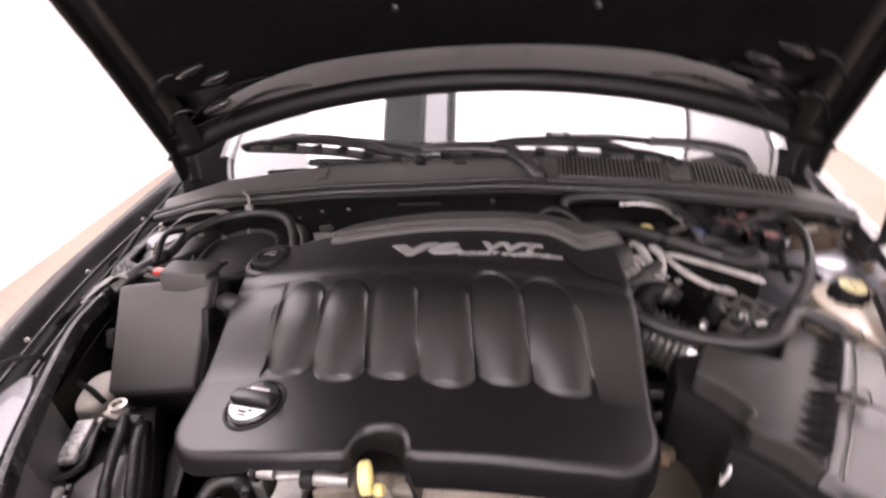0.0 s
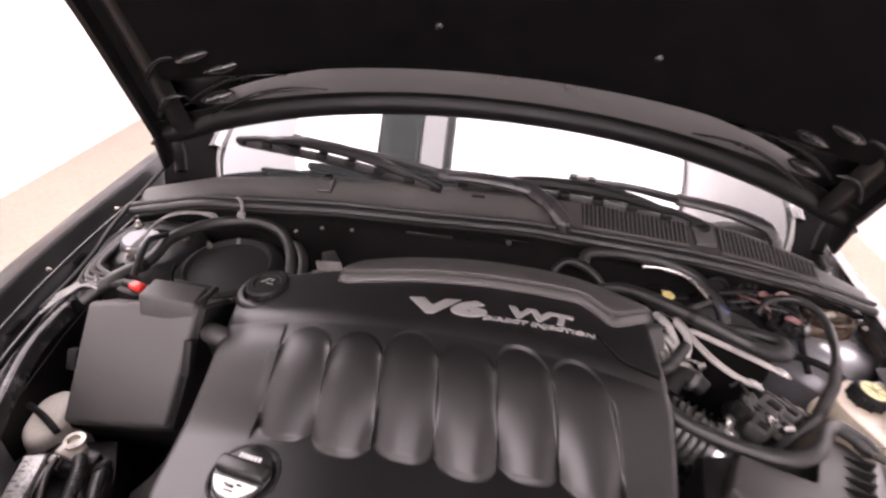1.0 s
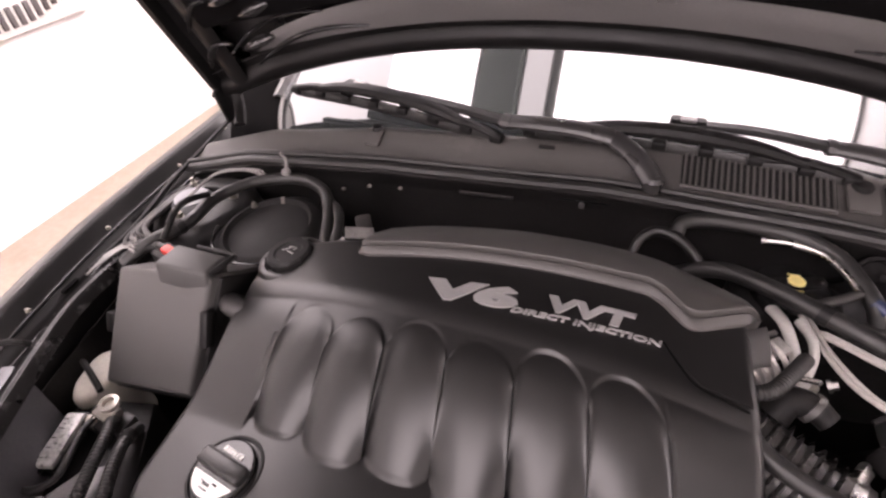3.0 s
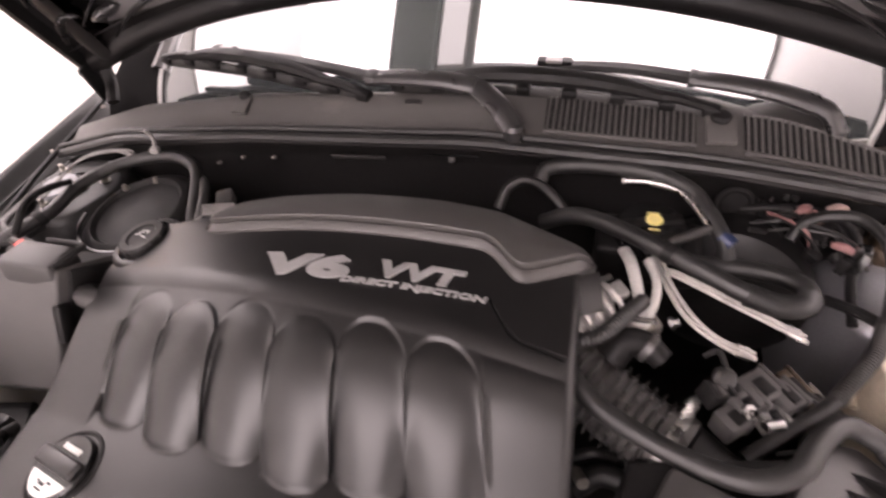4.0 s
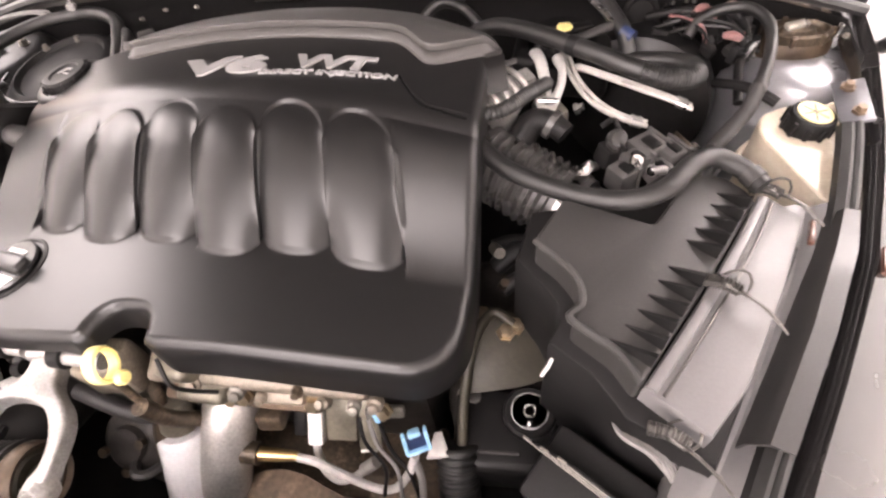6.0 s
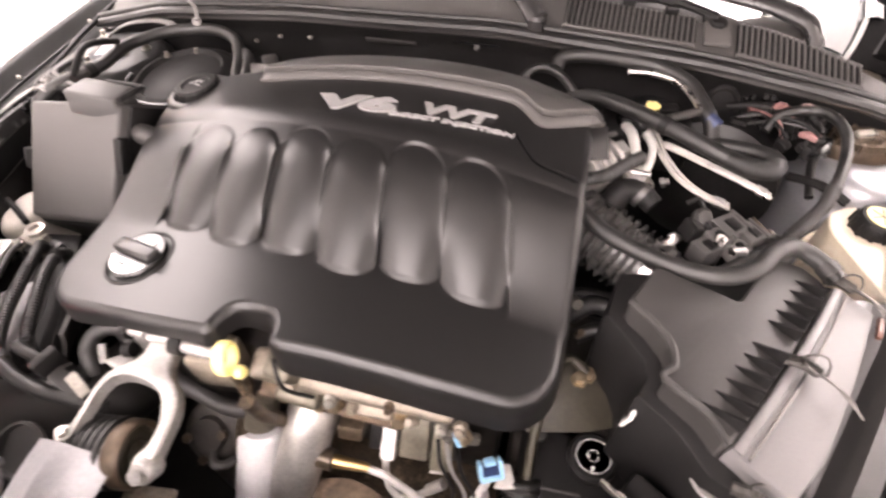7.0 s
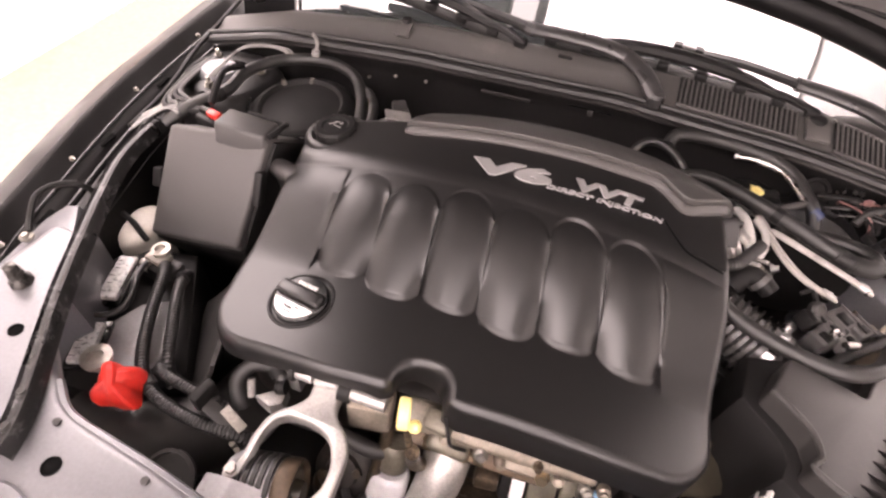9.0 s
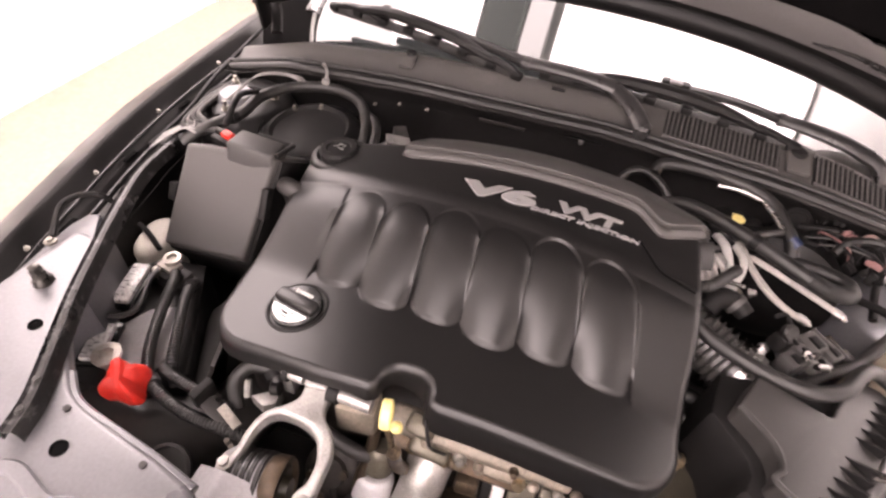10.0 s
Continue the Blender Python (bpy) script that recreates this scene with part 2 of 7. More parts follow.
def box(bm, c, s, turn=(0, 0, 0), bevel=0.0, seg=2):
    b2 = bmesh.new()
    bmesh.ops.create_cube(b2, size=1, matrix=Matrix.Diagonal((*s, 1)))
    if bevel:
        bmesh.ops.bevel(b2, geom=b2.edges[:], offset=bevel, segments=seg, profile=0.5, affect="EDGES")
    b2.transform(pose(*c, *turn))
    return merge(bm, b2)


def merge(bm, b2):
    me = bpy.data.meshes.new("tmp")
    b2.to_mesh(me)
    b2.free()
    bm.from_mesh(me)
    bpy.data.meshes.remove(me)
    return bm


def prism(poly, z0, z1, bevel=0.0, seg=3, m=None, sides=0.0, bottom=False):
    """An upright prism over the outline poly, its top edge rounded by bevel and its upright edges by sides."""
    bm = bmesh.new()
    vs = [bm.verts.new((x, y, z0)) for x, y in poly]
    f = bm.faces.new(vs)
    r_ = bmesh.ops.extrude_face_region(bm, geom=[f])
    top = [v for v in r_["geom"] if isinstance(v, bmesh.types.BMVert)]
    for v in top:
        v.co.z = z1
    bmesh.ops.recalc_face_normals(bm, faces=bm.faces)
    if sides:
        es = [e for e in bm.edges if abs(e.verts[0].co.z - e.verts[1].co.z) > 1e-6 and e.calc_face_angle(0) > 0.3]
        bmesh.ops.bevel(bm, geom=es, offset=sides, segments=4, profile=0.5, affect="EDGES", clamp_overlap=True)
    if bevel:
        es = [e for e in bm.edges if all(abs(v.co.z - z1) < 1e-6 for v in e.verts)]
        if bottom:
            es += [e for e in bm.edges if all(abs(v.co.z - z0) < 1e-6 for v in e.verts)]
        bmesh.ops.bevel(bm, geom=es, offset=bevel, segments=seg, profile=0.5, affect="EDGES", clamp_overlap=True)
    if m:
        bm.transform(m)
    return bm


def spline(pts, per=10):
    """Points on a smooth curve through pts."""
    P = [Vector(p) for p in pts]
    P = [2 * P[0] - P[1]] + P + [2 * P[-1] - P[-2]]
    out = []
    for i in range(1, len(P) - 2):
        a, b, c, d = P[i - 1 : i + 3]
        for k in range(per):
            t = k / per
            out.append(0.5 * (2 * b + (c - a) * t + (2 * a - 5 * b + 4 * c - d) * t * t + (3 * b - a - 3 * c + d) * t ** 3))
    out.append(P[-2])
    return out


def tube(pts, r, seg=10, per=8, ribs=0, depth=0.0, bm=None, flat=1.0, smooth=True, up=(0, 0, 1)):
    """A pipe or hose along pts; ribs: rings a metre of a corrugated hose, each depth deep."""
    P = spline(pts, per) if smooth else [Vector(p) for p in pts]
    if ribs:
        dist = [0.0]
        for a, b in zip(P, P[1:]):
            dist.append(dist[-1] + (b - a).length)
        n_ = max(4, int(dist[-1] * ribs) * 4)
        Q, k = [], 0
        for i in range(n_ + 1):
            d = dist[-1] * i / n_
            while k < len(P) - 2 and dist[k + 1] < d:
                k += 1
            Q.append(P[k].lerp(P[k + 1], (d - dist[k]) / max(1e-9, dist[k + 1] - dist[k])))
        P = Q
    bm = bm or bmesh.new()
    rings = []
    side = None
    for i, p in enumerate(P):
        d = (P[min(i + 1, len(P) - 1)] - P[max(i - 1, 0)]).normalized()
        ref = side if side is not None else (Vector(up).cross(d) if abs(d.dot(Vector(up))) < 0.95 else Vector((1, 0, 0)))
        side = (ref - d * ref.dot(d)).normalized()
        upv = d.cross(side)
        rr = r(i / (len(P) - 1)) if callable(r) else r
        if ribs:
            rr += (0, depth, depth, 0)[i % 4] if depth < 0.003 else (0, 0, depth, 0)[i % 4]
        rings.append([bm.verts.new(p + side * rr * math.cos(a) + upv * rr * flat * math.sin(a)) for a in (2 * math.pi * j / seg for j in range(seg))])
    for a, b in zip(rings, rings[1:]):
        for j in range(seg):
            bm.faces.new((a[j], a[(j + 1) % seg], b[(j + 1) % seg], b[j]))
    bm.faces.new(rings[0][::-1])
    bm.faces.new(rings[-1])
    return bm


def lathe(profile, n_=24, m=None, bm=None):
    """A turned body about its z axis from (radius, height) pairs."""
    b2 = bmesh.new()
    rings = []
    for r_, z in profile:
        if r_ < 1e-6:
            rings.append([b2.verts.new((0, 0, z))])
        else:
            rings.append([b2.verts.new((r_ * math.cos(2 * math.pi * j / n_), r_ * math.sin(2 * math.pi * j / n_), z)) for j in range(n_)])
    for a, b in zip(rings, rings[1:]):
        for j in range(n_):
            k = (j + 1) % n_
            if len(a) == 1 and len(b) > 1:
                b2.faces.new((a[0], b[j], b[k]))
            elif len(b) == 1 and len(a) > 1:
                b2.faces.new((a[j], b[0], a[k]))
            elif len(a) > 1:
                b2.faces.new((a[j], b[j], b[k], a[k]))
    if len(rings[0]) > 1:
        b2.faces.new(rings[0])
    if len(rings[-1]) > 1:
        b2.faces.new(rings[-1][::-1])
    if m:
        b2.transform(m)
    return merge(bm, b2) if bm else b2


def sheet(rows_, thick=0.0, bm=None):
    """A surface through rows of points, thickened downwards along its normals where thick is given."""
    b2 = bmesh.new()
    V = [[b2.verts.new(p) for p in row] for row in rows_]
    for a, b in zip(V, V[1:]):
        for j in range(len(a) - 1):
            b2.faces.new((a[j], a[j + 1], b[j + 1], b[j]))
    bmesh.ops.recalc_face_normals(b2, faces=b2.faces)
    if thick:
        bmesh.ops.solidify(b2, geom=b2.faces[:], thickness=thick)
    return merge(bm, b2) if bm else b2


def lerp(a, b, t):
    return a + (b - a) * t


def curve1(xs, ys, x):
    return float(np.interp(x, xs, ys))


# ---- the studio ----
def studio():
    bm = bmesh.new()
    box(bm, (-0.08, 2, -0.05), (4.46, 12, 0.1))
    tagged(part("floor", bm, M_FLOOR), "tan sealed concrete floor of a bright studio", "floor", kind="structure")
    for nm, c, s in (("wall_west", (-2.38, 2, 1.6), (0.14, 12, 3.2)), ("wall_east", (2.22, 2, 1.6), (0.14, 12, 3.2)), ("wall_north", (-0.08, 8.07, 1.6), (4.46, 0.14, 3.2)), ("wall_south", (-0.08, -4.07, 1.6), (4.46, 0.14, 3.2))):
        tagged(part(nm, box(bmesh.new(), c, s), M_WALL), "smooth white painted studio wall", "wall", kind="structure")
    tagged(part("ceiling", box(bmesh.new(), (-0.08, 2, 3.25), (4.9, 12.3, 0.1)), M_CEILING), "pale grey studio ceiling, toned down to cut bounced light", "ceiling", kind="structure")
    # lights over the windshield, with a dark duct and a dimmer strip between them, and an added fill panel in front
    for c, s, mt, word in (((-1.735, 2.45), (1.13, 1.66), M_LAMP, "large bright ceiling light panel"), ((0.86, 2.45), (2.50, 1.66), M_LAMP, "large bright ceiling light panel"), ((-0.59, 2.45), (0.24, 1.66), M_DIM, "narrow dimmer ceiling light strip"), ((-0.7, -1.75), (2.6, 1.6), M_LAMP2, "wide soft ceiling light panel")):
        lamp = thing("ceiling_light", None, word + " in a thin white frame", "ceiling light", "ceiling light panels")
        part("diffuser", box(bmesh.new(), (*c, 3.185), (*s, 0.01)), mt, lamp)
        fr = bmesh.new()
        for dx, dy, sx, sy in ((0, s[1] / 2, s[0] + 0.02, 0.014), (0, -s[1] / 2, s[0] + 0.02, 0.014), (s[0] / 2, 0, 0.014, s[1]), (-s[0] / 2, 0, 0.014, s[1])):
            box(fr, (c[0] + dx, c[1] + dy, 3.18), (sx, sy, 0.04))
        part("frame", fr, M_WHITE, lamp)
    duct = thing("ceiling_duct", None, "grey-green metal duct running along the ceiling", "duct")
    part("duct_box", box(bmesh.new(), (-0.925, 2.2, 3.15), (0.38, 3.4, 0.10), bevel=0.01), M_DUCT, duct)
    # glowing panel added for the bright wall in the glass; also fills the left
    side_lamp = thing("wall_light", None, "wide fill light panel added high on the white wall", "light panel")
    part("diffuser", box(bmesh.new(), (-2.275, 2.3, 2.45), (0.02, 2.6, 1.4)), M_SIDE, side_lamp)
    part("frame", box(bmesh.new(), (-2.295, 2.3, 2.45), (0.025, 2.66, 1.44), bevel=0.005), M_WHITE, side_lamp)
    # unseen glowing panel, added to brighten the runners' lower ends
    wall_lamp = thing("fill_panel", None, "tall soft fill panel added before the car, out of view", "light panel")
    part("diffuser", box(bmesh.new(), (0, -2.6, 1.25), (3.4, 0.02, 1.7)), M_SOFT, wall_lamp)
    part("frame", box(bmesh.new(), (0, -2.64, 1.2), (3.5, 0.05, 2.4), bevel=0.01), M_WHITE, wall_lamp)


studio()


# ---- the car's body ----
def crest(side, y):
    """x of the fender's crest at y."""
    if side < 0:
        return curve1((0.05, 0.3, 0.39, 0.46, 0.58, 0.7, 0.83, 1.1, 1.9), (-0.60, -0.675, -0.694, -0.707, -0.728, -0.74, -0.742, -0.74, -0.78), y)
    return curve1((0.05, 0.25, 0.32, 0.45, 0.6, 0.75, 1.0, 1.9), (0.38, 0.462, 0.498, 0.56, 0.61, 0.645, 0.665, 0.70), y)


def crest_z(y):
    return curve1((0.05, 0.3, 0.7, 1.1, 1.9), (0.80, 0.825, 0.845, 0.865, 0.88), y)


def fender(side):
    ys = [0.05 + 0.0575 * i for i in range(24)]
    inner = ((0.012, -0.34), (0.006, -0.09), (0.0, -0.06), (-0.010, -0.034), (-0.020, -0.027), (-0.045, -0.014), (-0.052, -0.004))
    if side > 0:
        inner = ((-0.12, -0.34), (-0.10, -0.05), (-0.05, -0.036), (-0.042, -0.03), (-0.042, -0.024), (-0.047, -0.016), (-0.051, -0.006))
    prof = (*inner, (-0.061, 0.0), (-0.072, -0.004), (-0.12, -0.03), (-0.19, -0.10), (-0.235, -0.25), (-0.25, -0.6))
    rows_ = []
    for y in ys:
        cx, cz = crest(side, y), crest_z(y)
        rows_.append([(cx - side * (0.061 + dx), y, cz + dz) for dx, dz in prof])
    return sheet(rows_, 0.0015)


def hood_point(u, s, lift=0.0):
    """Point of the open hood's inner face: u across (-1 to 1), s metres up from its rear edge."""
    wide = 0.69 - 0.015 * min(1, s / 0.3) - 0.10 * max(0, (s - 0.55) / 0.6) ** 2
    fade = 1 - 0.5 * min(1, s / 0.6)
    up = s + 0.14 * (1 - abs(u) ** 2.2) * fade
    crown = 0.05 * (1 - u * u)
    a = radians(62)
    x = -0.015 + wide * u
    y = 1.02 - up * math.cos(a) + (crown - lift) * math.sin(a)
    z = 0.90 + up * math.sin(a) + (crown - lift) * math.cos(a)
    return (x, y, z)


def hood(car):
    us = [-1 + 2 * i / 40 for i in range(41)]
    outer = sheet([[hood_point(u, s, -0.035) for u in us] for s in (0, 0.02, 0.06, 0.15, 0.3, 0.5, 0.75, 1.0, 1.12)], 0.001)
    h = part("hood", outer, M_PAINT, car, "black painted hood standing open")
    # rolled inner frame round the edge
    prof = ((0.0, -0.03), (0.0, 0.002), (0.008, 0.008), (0.022, 0.010), (0.036, 0.004), (0.044, -0.006), (0.060, -0.008), (0.070, 0.004))
    part("rear_frame", sheet([[hood_point(u, s, l) for u in us] for s, l in prof], 0.001), M_HOODBLK, h, "black painted rolled rear frame of the hood")
    band = sheet([[hood_point(u * 0.78, 0.069 + 0.012 * abs(u) ** 6 + s * (1 - 0.7 * abs(u) ** 4), 0.004 + l) for u in us] for s, l in ((0, 0), (0.004, 0.006), (0.030, 0.008), (0.055, 0.007), (0.066, 0.003))], 0.001)
    part("bare_band", band, M_SATIN, h, "bare satin grey band of the inner panel")
    liner = sheet([[hood_point(u * 0.88, s + 0.03 * u ** 4, 0.008 + 0.004 * math.sin(9 * u) * (s > 0.2) + l) for u in us] for s, l in ((0.132, -0.006), (0.136, 0.006), (0.150, 0.010), (0.2, 0.009), (0.4, 0.018), (0.6, 0.014), (0.85, 0.018), (1.05, 0.01))], 0.001)
    part("insulation_liner", liner, M_LINER, h, "black felt insulation liner")
    for sgn in (-1, 1):
        side = sheet([[hood_point(sgn * (1 - du), s, l) for s in [0.02 + 0.06 * k for k in range(19)]] for du, l in ((-0.006, -0.03), (-0.004, 0.006), (0.0, 0.014), (0.016, 0.014), (0.024, -0.004), (0.05, -0.008), (0.07, 0.006), (0.1, 0.012), (0.13, 0.008))], 0.001)
        part("side_frame", side, M_HOODBLK, h, "black painted folded side frame of the hood")
        # raised gloss lenses shaped like the glints in the hood's pressed pockets
        for du, s in ((0.13, 0.10), (0.17, 0.165), (0.11, 0.2)):
            p = hood_point(sgn * (1 - du - 0.07), s, 0.016)
            q = hood_point(sgn * (1 - du - 0.16), s + 0.006, 0.016)
            part("pocket_glint", tube([p, tuple(lerp(a, b, 0.5) for a, b in zip(p, q)), q], lambda t: 0.017 * math.sin(math.pi * (0.12 + 0.76 * t)), 12, 5, flat=0.6), M_PAINT, h)
        # pressed arcs of the inner frame beside the band
        for u0, u1, s0, lift_, r_ in ((0.46, 0.80, 0.083, 0.012, 0.008), (0.56, 0.86, 0.125, 0.010, 0.006), (0.80, 0.93, 0.20, 0.012, 0.010), (0.84, 0.95, 0.115, 0.012, 0.009)):
            part("pressed_arc", tube([hood_point(sgn * lerp(u0, u1, k / 6), s0 + 0.016 * math.sin(math.pi * k / 6) - 0.03 * (k / 6) ** 2, lift_) for k in range(7)], lambda t: r_ * math.sin(math.pi * (0.1 + 0.8 * t)), 10, 3, flat=0.6), M_HOODGLOSS, h)
        # hinge
        hx = hood_point(sgn * 0.985, 0.03, 0.0)
        hg = part("hinge", box(bmesh.new(), (hx[0], hx[1], hx[2] - 0.03), (0.010, 0.045, 0.07), (12, 0, 0), 0.003), M_HOODBLK, h)
        part("hinge_arm", tube([(hx[0] - sgn * 0.01, hx[1] + 0.03, hx[2] + 0.03), (hx[0] - sgn * 0.02, hx[1] + 0.01, hx[2] - 0.01), (hx[0] - sgn * 0.035, hx[1] - 0.01, hx[2] - 0.035), (hx[0] - sgn * 0.05, hx[1] - 0.04, hx[2] - 0.055)], 0.012, 8, 5, flat=0.5), M_HOODBLK, hg)
        part("hinge_bolt", lathe([(0, 0), (0.006, 0), (0.006, 0.004), (0.004, 0.006), (0.004, 0.012), (0, 0.012)], 6, Matrix.Translation((hx[0] + sgn * 0.004, hx[1] - 0.015, hx[2] - 0.012)) @ pose(0, 0, 0, 0, sgn * 100, 0)), M_BLACK, hg)
    for u in (-0.02, 0.14):
        part("band_tab", box(bmesh.new(), hood_point(u, 0.128, 0.016), (0.022, 0.008, 0.012), (28, 0, 0), 0.002), M_SATIN, h)
    for u, s in ((-0.18, 0.235), (0.30, 0.23), (0.05, 0.5)):
        part("liner_clip", lathe([(0.006, 0), (0.006, 0.002), (0.004, 0.004), (0, 0.005)], 12, Matrix.Translation(hood_point(u, s, 0.020)) @ pose(0, 0, 0, 118, 0, 0)), M_CLIP, h)
    return h


def windshield_point(u, v):
    half = 0.632 * (1 - 0.06 * v) - 0.055 * max(0.0, (0.10 - v) / 0.2) ** 2
    x = half * u
    y = 0.955 + 0.90 * v + 0.13 * u * u
    z = 0.918 + 0.40 * v - 0.045 * u * u - 0.03 * v * v
    return (x, y, z)


def windshield(car):
    us = [-1 + 2 * i / 48 for i in range(49)]
    vs = [-0.1 + 1.1 * i / 18 for i in range(19)]
    g = part("windshield", sheet([[windshield_point(u, v) for u in us] for v in vs], 0.004), M_GLASS, car, "clean raked windshield glass with pale reflections")
    # black pillar feet between the glass and the fenders, and the bead round the glass, its reflection painted pale
    for sgn in (-1, 1):
        edge = [Vector(windshield_point(sgn, v)) for v in vs]
        part("pillar_foot", sheet([[p + Vector((sgn * 0.004, 0, -0.012)), p + Vector((sgn * 0.008, 0, 0.007)), p + Vector((sgn * 0.03, 0, 0.010)), p + Vector((sgn * 0.075, -0.01, 0.004)), Vector((sgn * 0.715 - 0.02, p.y - 0.02, p.z - 0.012)), Vector((sgn * 0.74 - 0.02, p.y - 0.02, p.z - 0.08))] for p in edge], 0.002), M_PILLAR, car, "black painted pillar foot beside the glass")
        part("glass_bead", tube([p + Vector((sgn * 0.002, 0, 0.005)) for p in edge[:9]], 0.0042, 8, 3), M_BEAD, g, "bead round the glass corner, its reflection painted pale grey")
        part("glass_bead", tube([Vector(windshield_point(sgn * w, -0.1)) + Vector((0, 0.010, 0.008)) for w in (1.0, 0.96, 0.9, 0.8, 0.7)], 0.0042, 8, 3), M_BEAD, g)
    # dashboard under the glass
    part("dashboard", sheet([[tuple(Vector(windshield_point(u * 0.98, v)) + Vector((0, 0, -0.06 - 0.10 * v - 0.35 * max(0, v - 0.5)))) for u in us] for v in (0.0, 0.1, 0.3, 0.5, 0.7, 1.0)], 0.004), M_DASH, car, "dark grey dashboard top under the windshield")
    for sgn in (-1, 1):
        part("pillar_trim", tube([windshield_point(sgn * 1.02, v) for v in (0.0, 0.25, 0.5, 0.75, 1.0)], 0.018, 8, 4), M_PAINT, car)
    roof = sheet([[tuple(Vector(windshield_point(u * 1.04, 1.0)) + Vector((0, 1.5 * w, 0.05 * math.sin(math.pi * w)))) for u in us] for w in (0.0, 0.05, 0.3, 0.7, 1.0)], 0.003)
    part("roof", roof, M_PAINT, car)


def seal_line(x):
    """The cowl's rubber seal: y and z at x."""
    y = curve1((-0.70, -0.55, -0.44, -0.3, -0.1, 0.05, 0.2, 0.35, 0.46, 0.56, 0.66), (0.86, 0.875, 0.872, 0.868, 0.866, 0.866, 0.862, 0.858, 0.852, 0.845, 0.83), x)
    z = curve1((-0.70, -0.55, -0.3, 0.05, 0.35, 0.56, 0.66), (0.835, 0.868, 0.893, 0.905, 0.893, 0.870, 0.848), x)
    return y, z


def cowl_depth(x):
    """Share of the cowl's full depth at x: it narrows towards both ends."""
    return curve1((-0.7, -0.5, -0.33, 0.0, 0.2, 0.36, 0.45, 0.55, 0.65), (0.55, 0.6, 0.68, 0.70, 0.82, 0.95, 0.8, 0.5, 0.35), x)


def cowl(car):
    xs = [-0.69 + 1.34 * i / 60 for i in range(61)]
    rows_ = []
    for k, (dy, dz) in enumerate(((-0.004, -0.02), (-0.002, 0.002), (0.012, 0.008), (0.03, 0.012), (0.06, 0.024), (0.085, 0.033), (0.10, 0.034), (0.13, 0.024))):
        rows_.append([(x, seal_line(x)[0] + dy * cowl_depth(x), seal_line(x)[1] + dz * cowl_depth(x) ** 0.5 * (1 - 0.3 * (abs(x + 0.03) / 0.67) ** 3)) for x in xs])
    panel = part("cowl_panel", sheet(rows_, 0.002), M_COWL, car, "dusty grey plastic cowl panel below the windshield")
    # double-lipped seal along the front edge
    for r_, oy, oz in ((0.0075, -0.012, 0.004), (0.0045, -0.002, 0.013)):
        part("rubber_seal", tube([(x, seal_line(x)[0] + oy, seal_line(x)[1] + oz) for x in xs[::3]], r_, 8, 3), M_RUBBER, panel, "dusty black rubber hood seal")
    # air intake grille on the driver's half, with its raised frame
    def on(x, f):
        y, z = seal_line(x)
        g = min(1.0, cowl_depth(x) / 0.8)
        return (x, y + (0.020 + 0.054 * f) * g, z + 0.0115 + 0.0205 * f * g)
    for x0, x1 in ((0.145, 0.335), (0.392, 0.56)):
        fr = bmesh.new()
        for f in (0.0, 1.0):
            tube([on(lerp(x0, x1, t), f) for t in (0, 0.25, 0.5, 0.75, 1)], 0.0035, 6, 3, bm=fr)
        part("grille_frame", fr, M_COWL, panel)
        part("grille_recess", sheet([[tuple(Vector(on(lerp(x0, x1, t / 8), f)) + Vector((0, 0, 0.0015))) for t in range(9)] for f in (0.02, 0.98)], 0.0008), M_BLACK, panel)
        n_ = int((x1 - x0) / 0.0078)
        for k in range(n_):
            x = lerp(x0, x1, (k + 0.5) / n_)
            a, b = Vector(on(x, 0.03)), Vector(on(x + 0.001, 0.97))
            part("grille_slat", tube([a + Vector((0, 0, 0.003)), b + Vector((0, 0, 0.003))], 0.0019, 4, 1, smooth=False), M_COWL, panel)
    # fixing plugs
    for x, f, s in ((-0.327, 0.62, 0.010), (0.363, 0.5, 0.014)):
        c = Vector(on(x, f))
        part("plug_boss", box(bmesh.new(), c + Vector((0, -0.004, 0.003)), (s * 2.6, s * 3.4, 0.008), (18, 0, 0), 0.003), M_COWL, panel)
        part("plug", lathe([(s, 0), (s, 0.004), (s * 0.8, 0.007), (0, 0.008)], 14, Matrix.Translation(c + Vector((0, 0.012, 0.008)))), M_BLACK, panel)
    part("cowl_slot", box(bmesh.new(), Vector(on(-0.045, 0.75)) + Vector((0, 0, 0.002)), (0.024, 0.006, 0.003), (18, 0, 0), 0.001), M_BLACK, panel)
    # bowl behind the right wiper pivot
    part("pivot_bowl", lathe([(0.0, 0.014), (0.03, 0.012), (0.05, 0.004), (0.055, -0.006)], 24, Matrix.Translation((0.455, 0.95, 0.905)) @ Matrix.Diagonal((1.2, 0.7, 1, 1))), M_GREYPL, panel)
    # firewall below the seal
    fw = []
    for dz, dy in ((-0.012, -0.006), (-0.03, 0.004), (-0.045, 0.005), (-0.06, 0.003), (-0.10, 0.003), (-0.13, 0.0), (-0.25, 0.0), (-0.45, -0.01)):
        fw.append([(x, seal_line(x)[0] + dy, seal_line(x)[1] + dz) for x in xs])
    wall = part("firewall", sheet(fw, 0.002), M_FIREWALL, car, "black painted firewall")
    for x, z in ((-0.373, 0.838), (-0.323, 0.852), (-0.267, 0.856)):
        part("firewall_bolt", lathe([(0.0032, 0), (0.0032, 0.002), (0.0022, 0.003), (0.0022, 0.007), (0, 0.008)], 8, Matrix.Translation((x, 0.862, z)) @ pose(0, 0, 0, 65, 0, 0)), M_ALUDULL, wall)
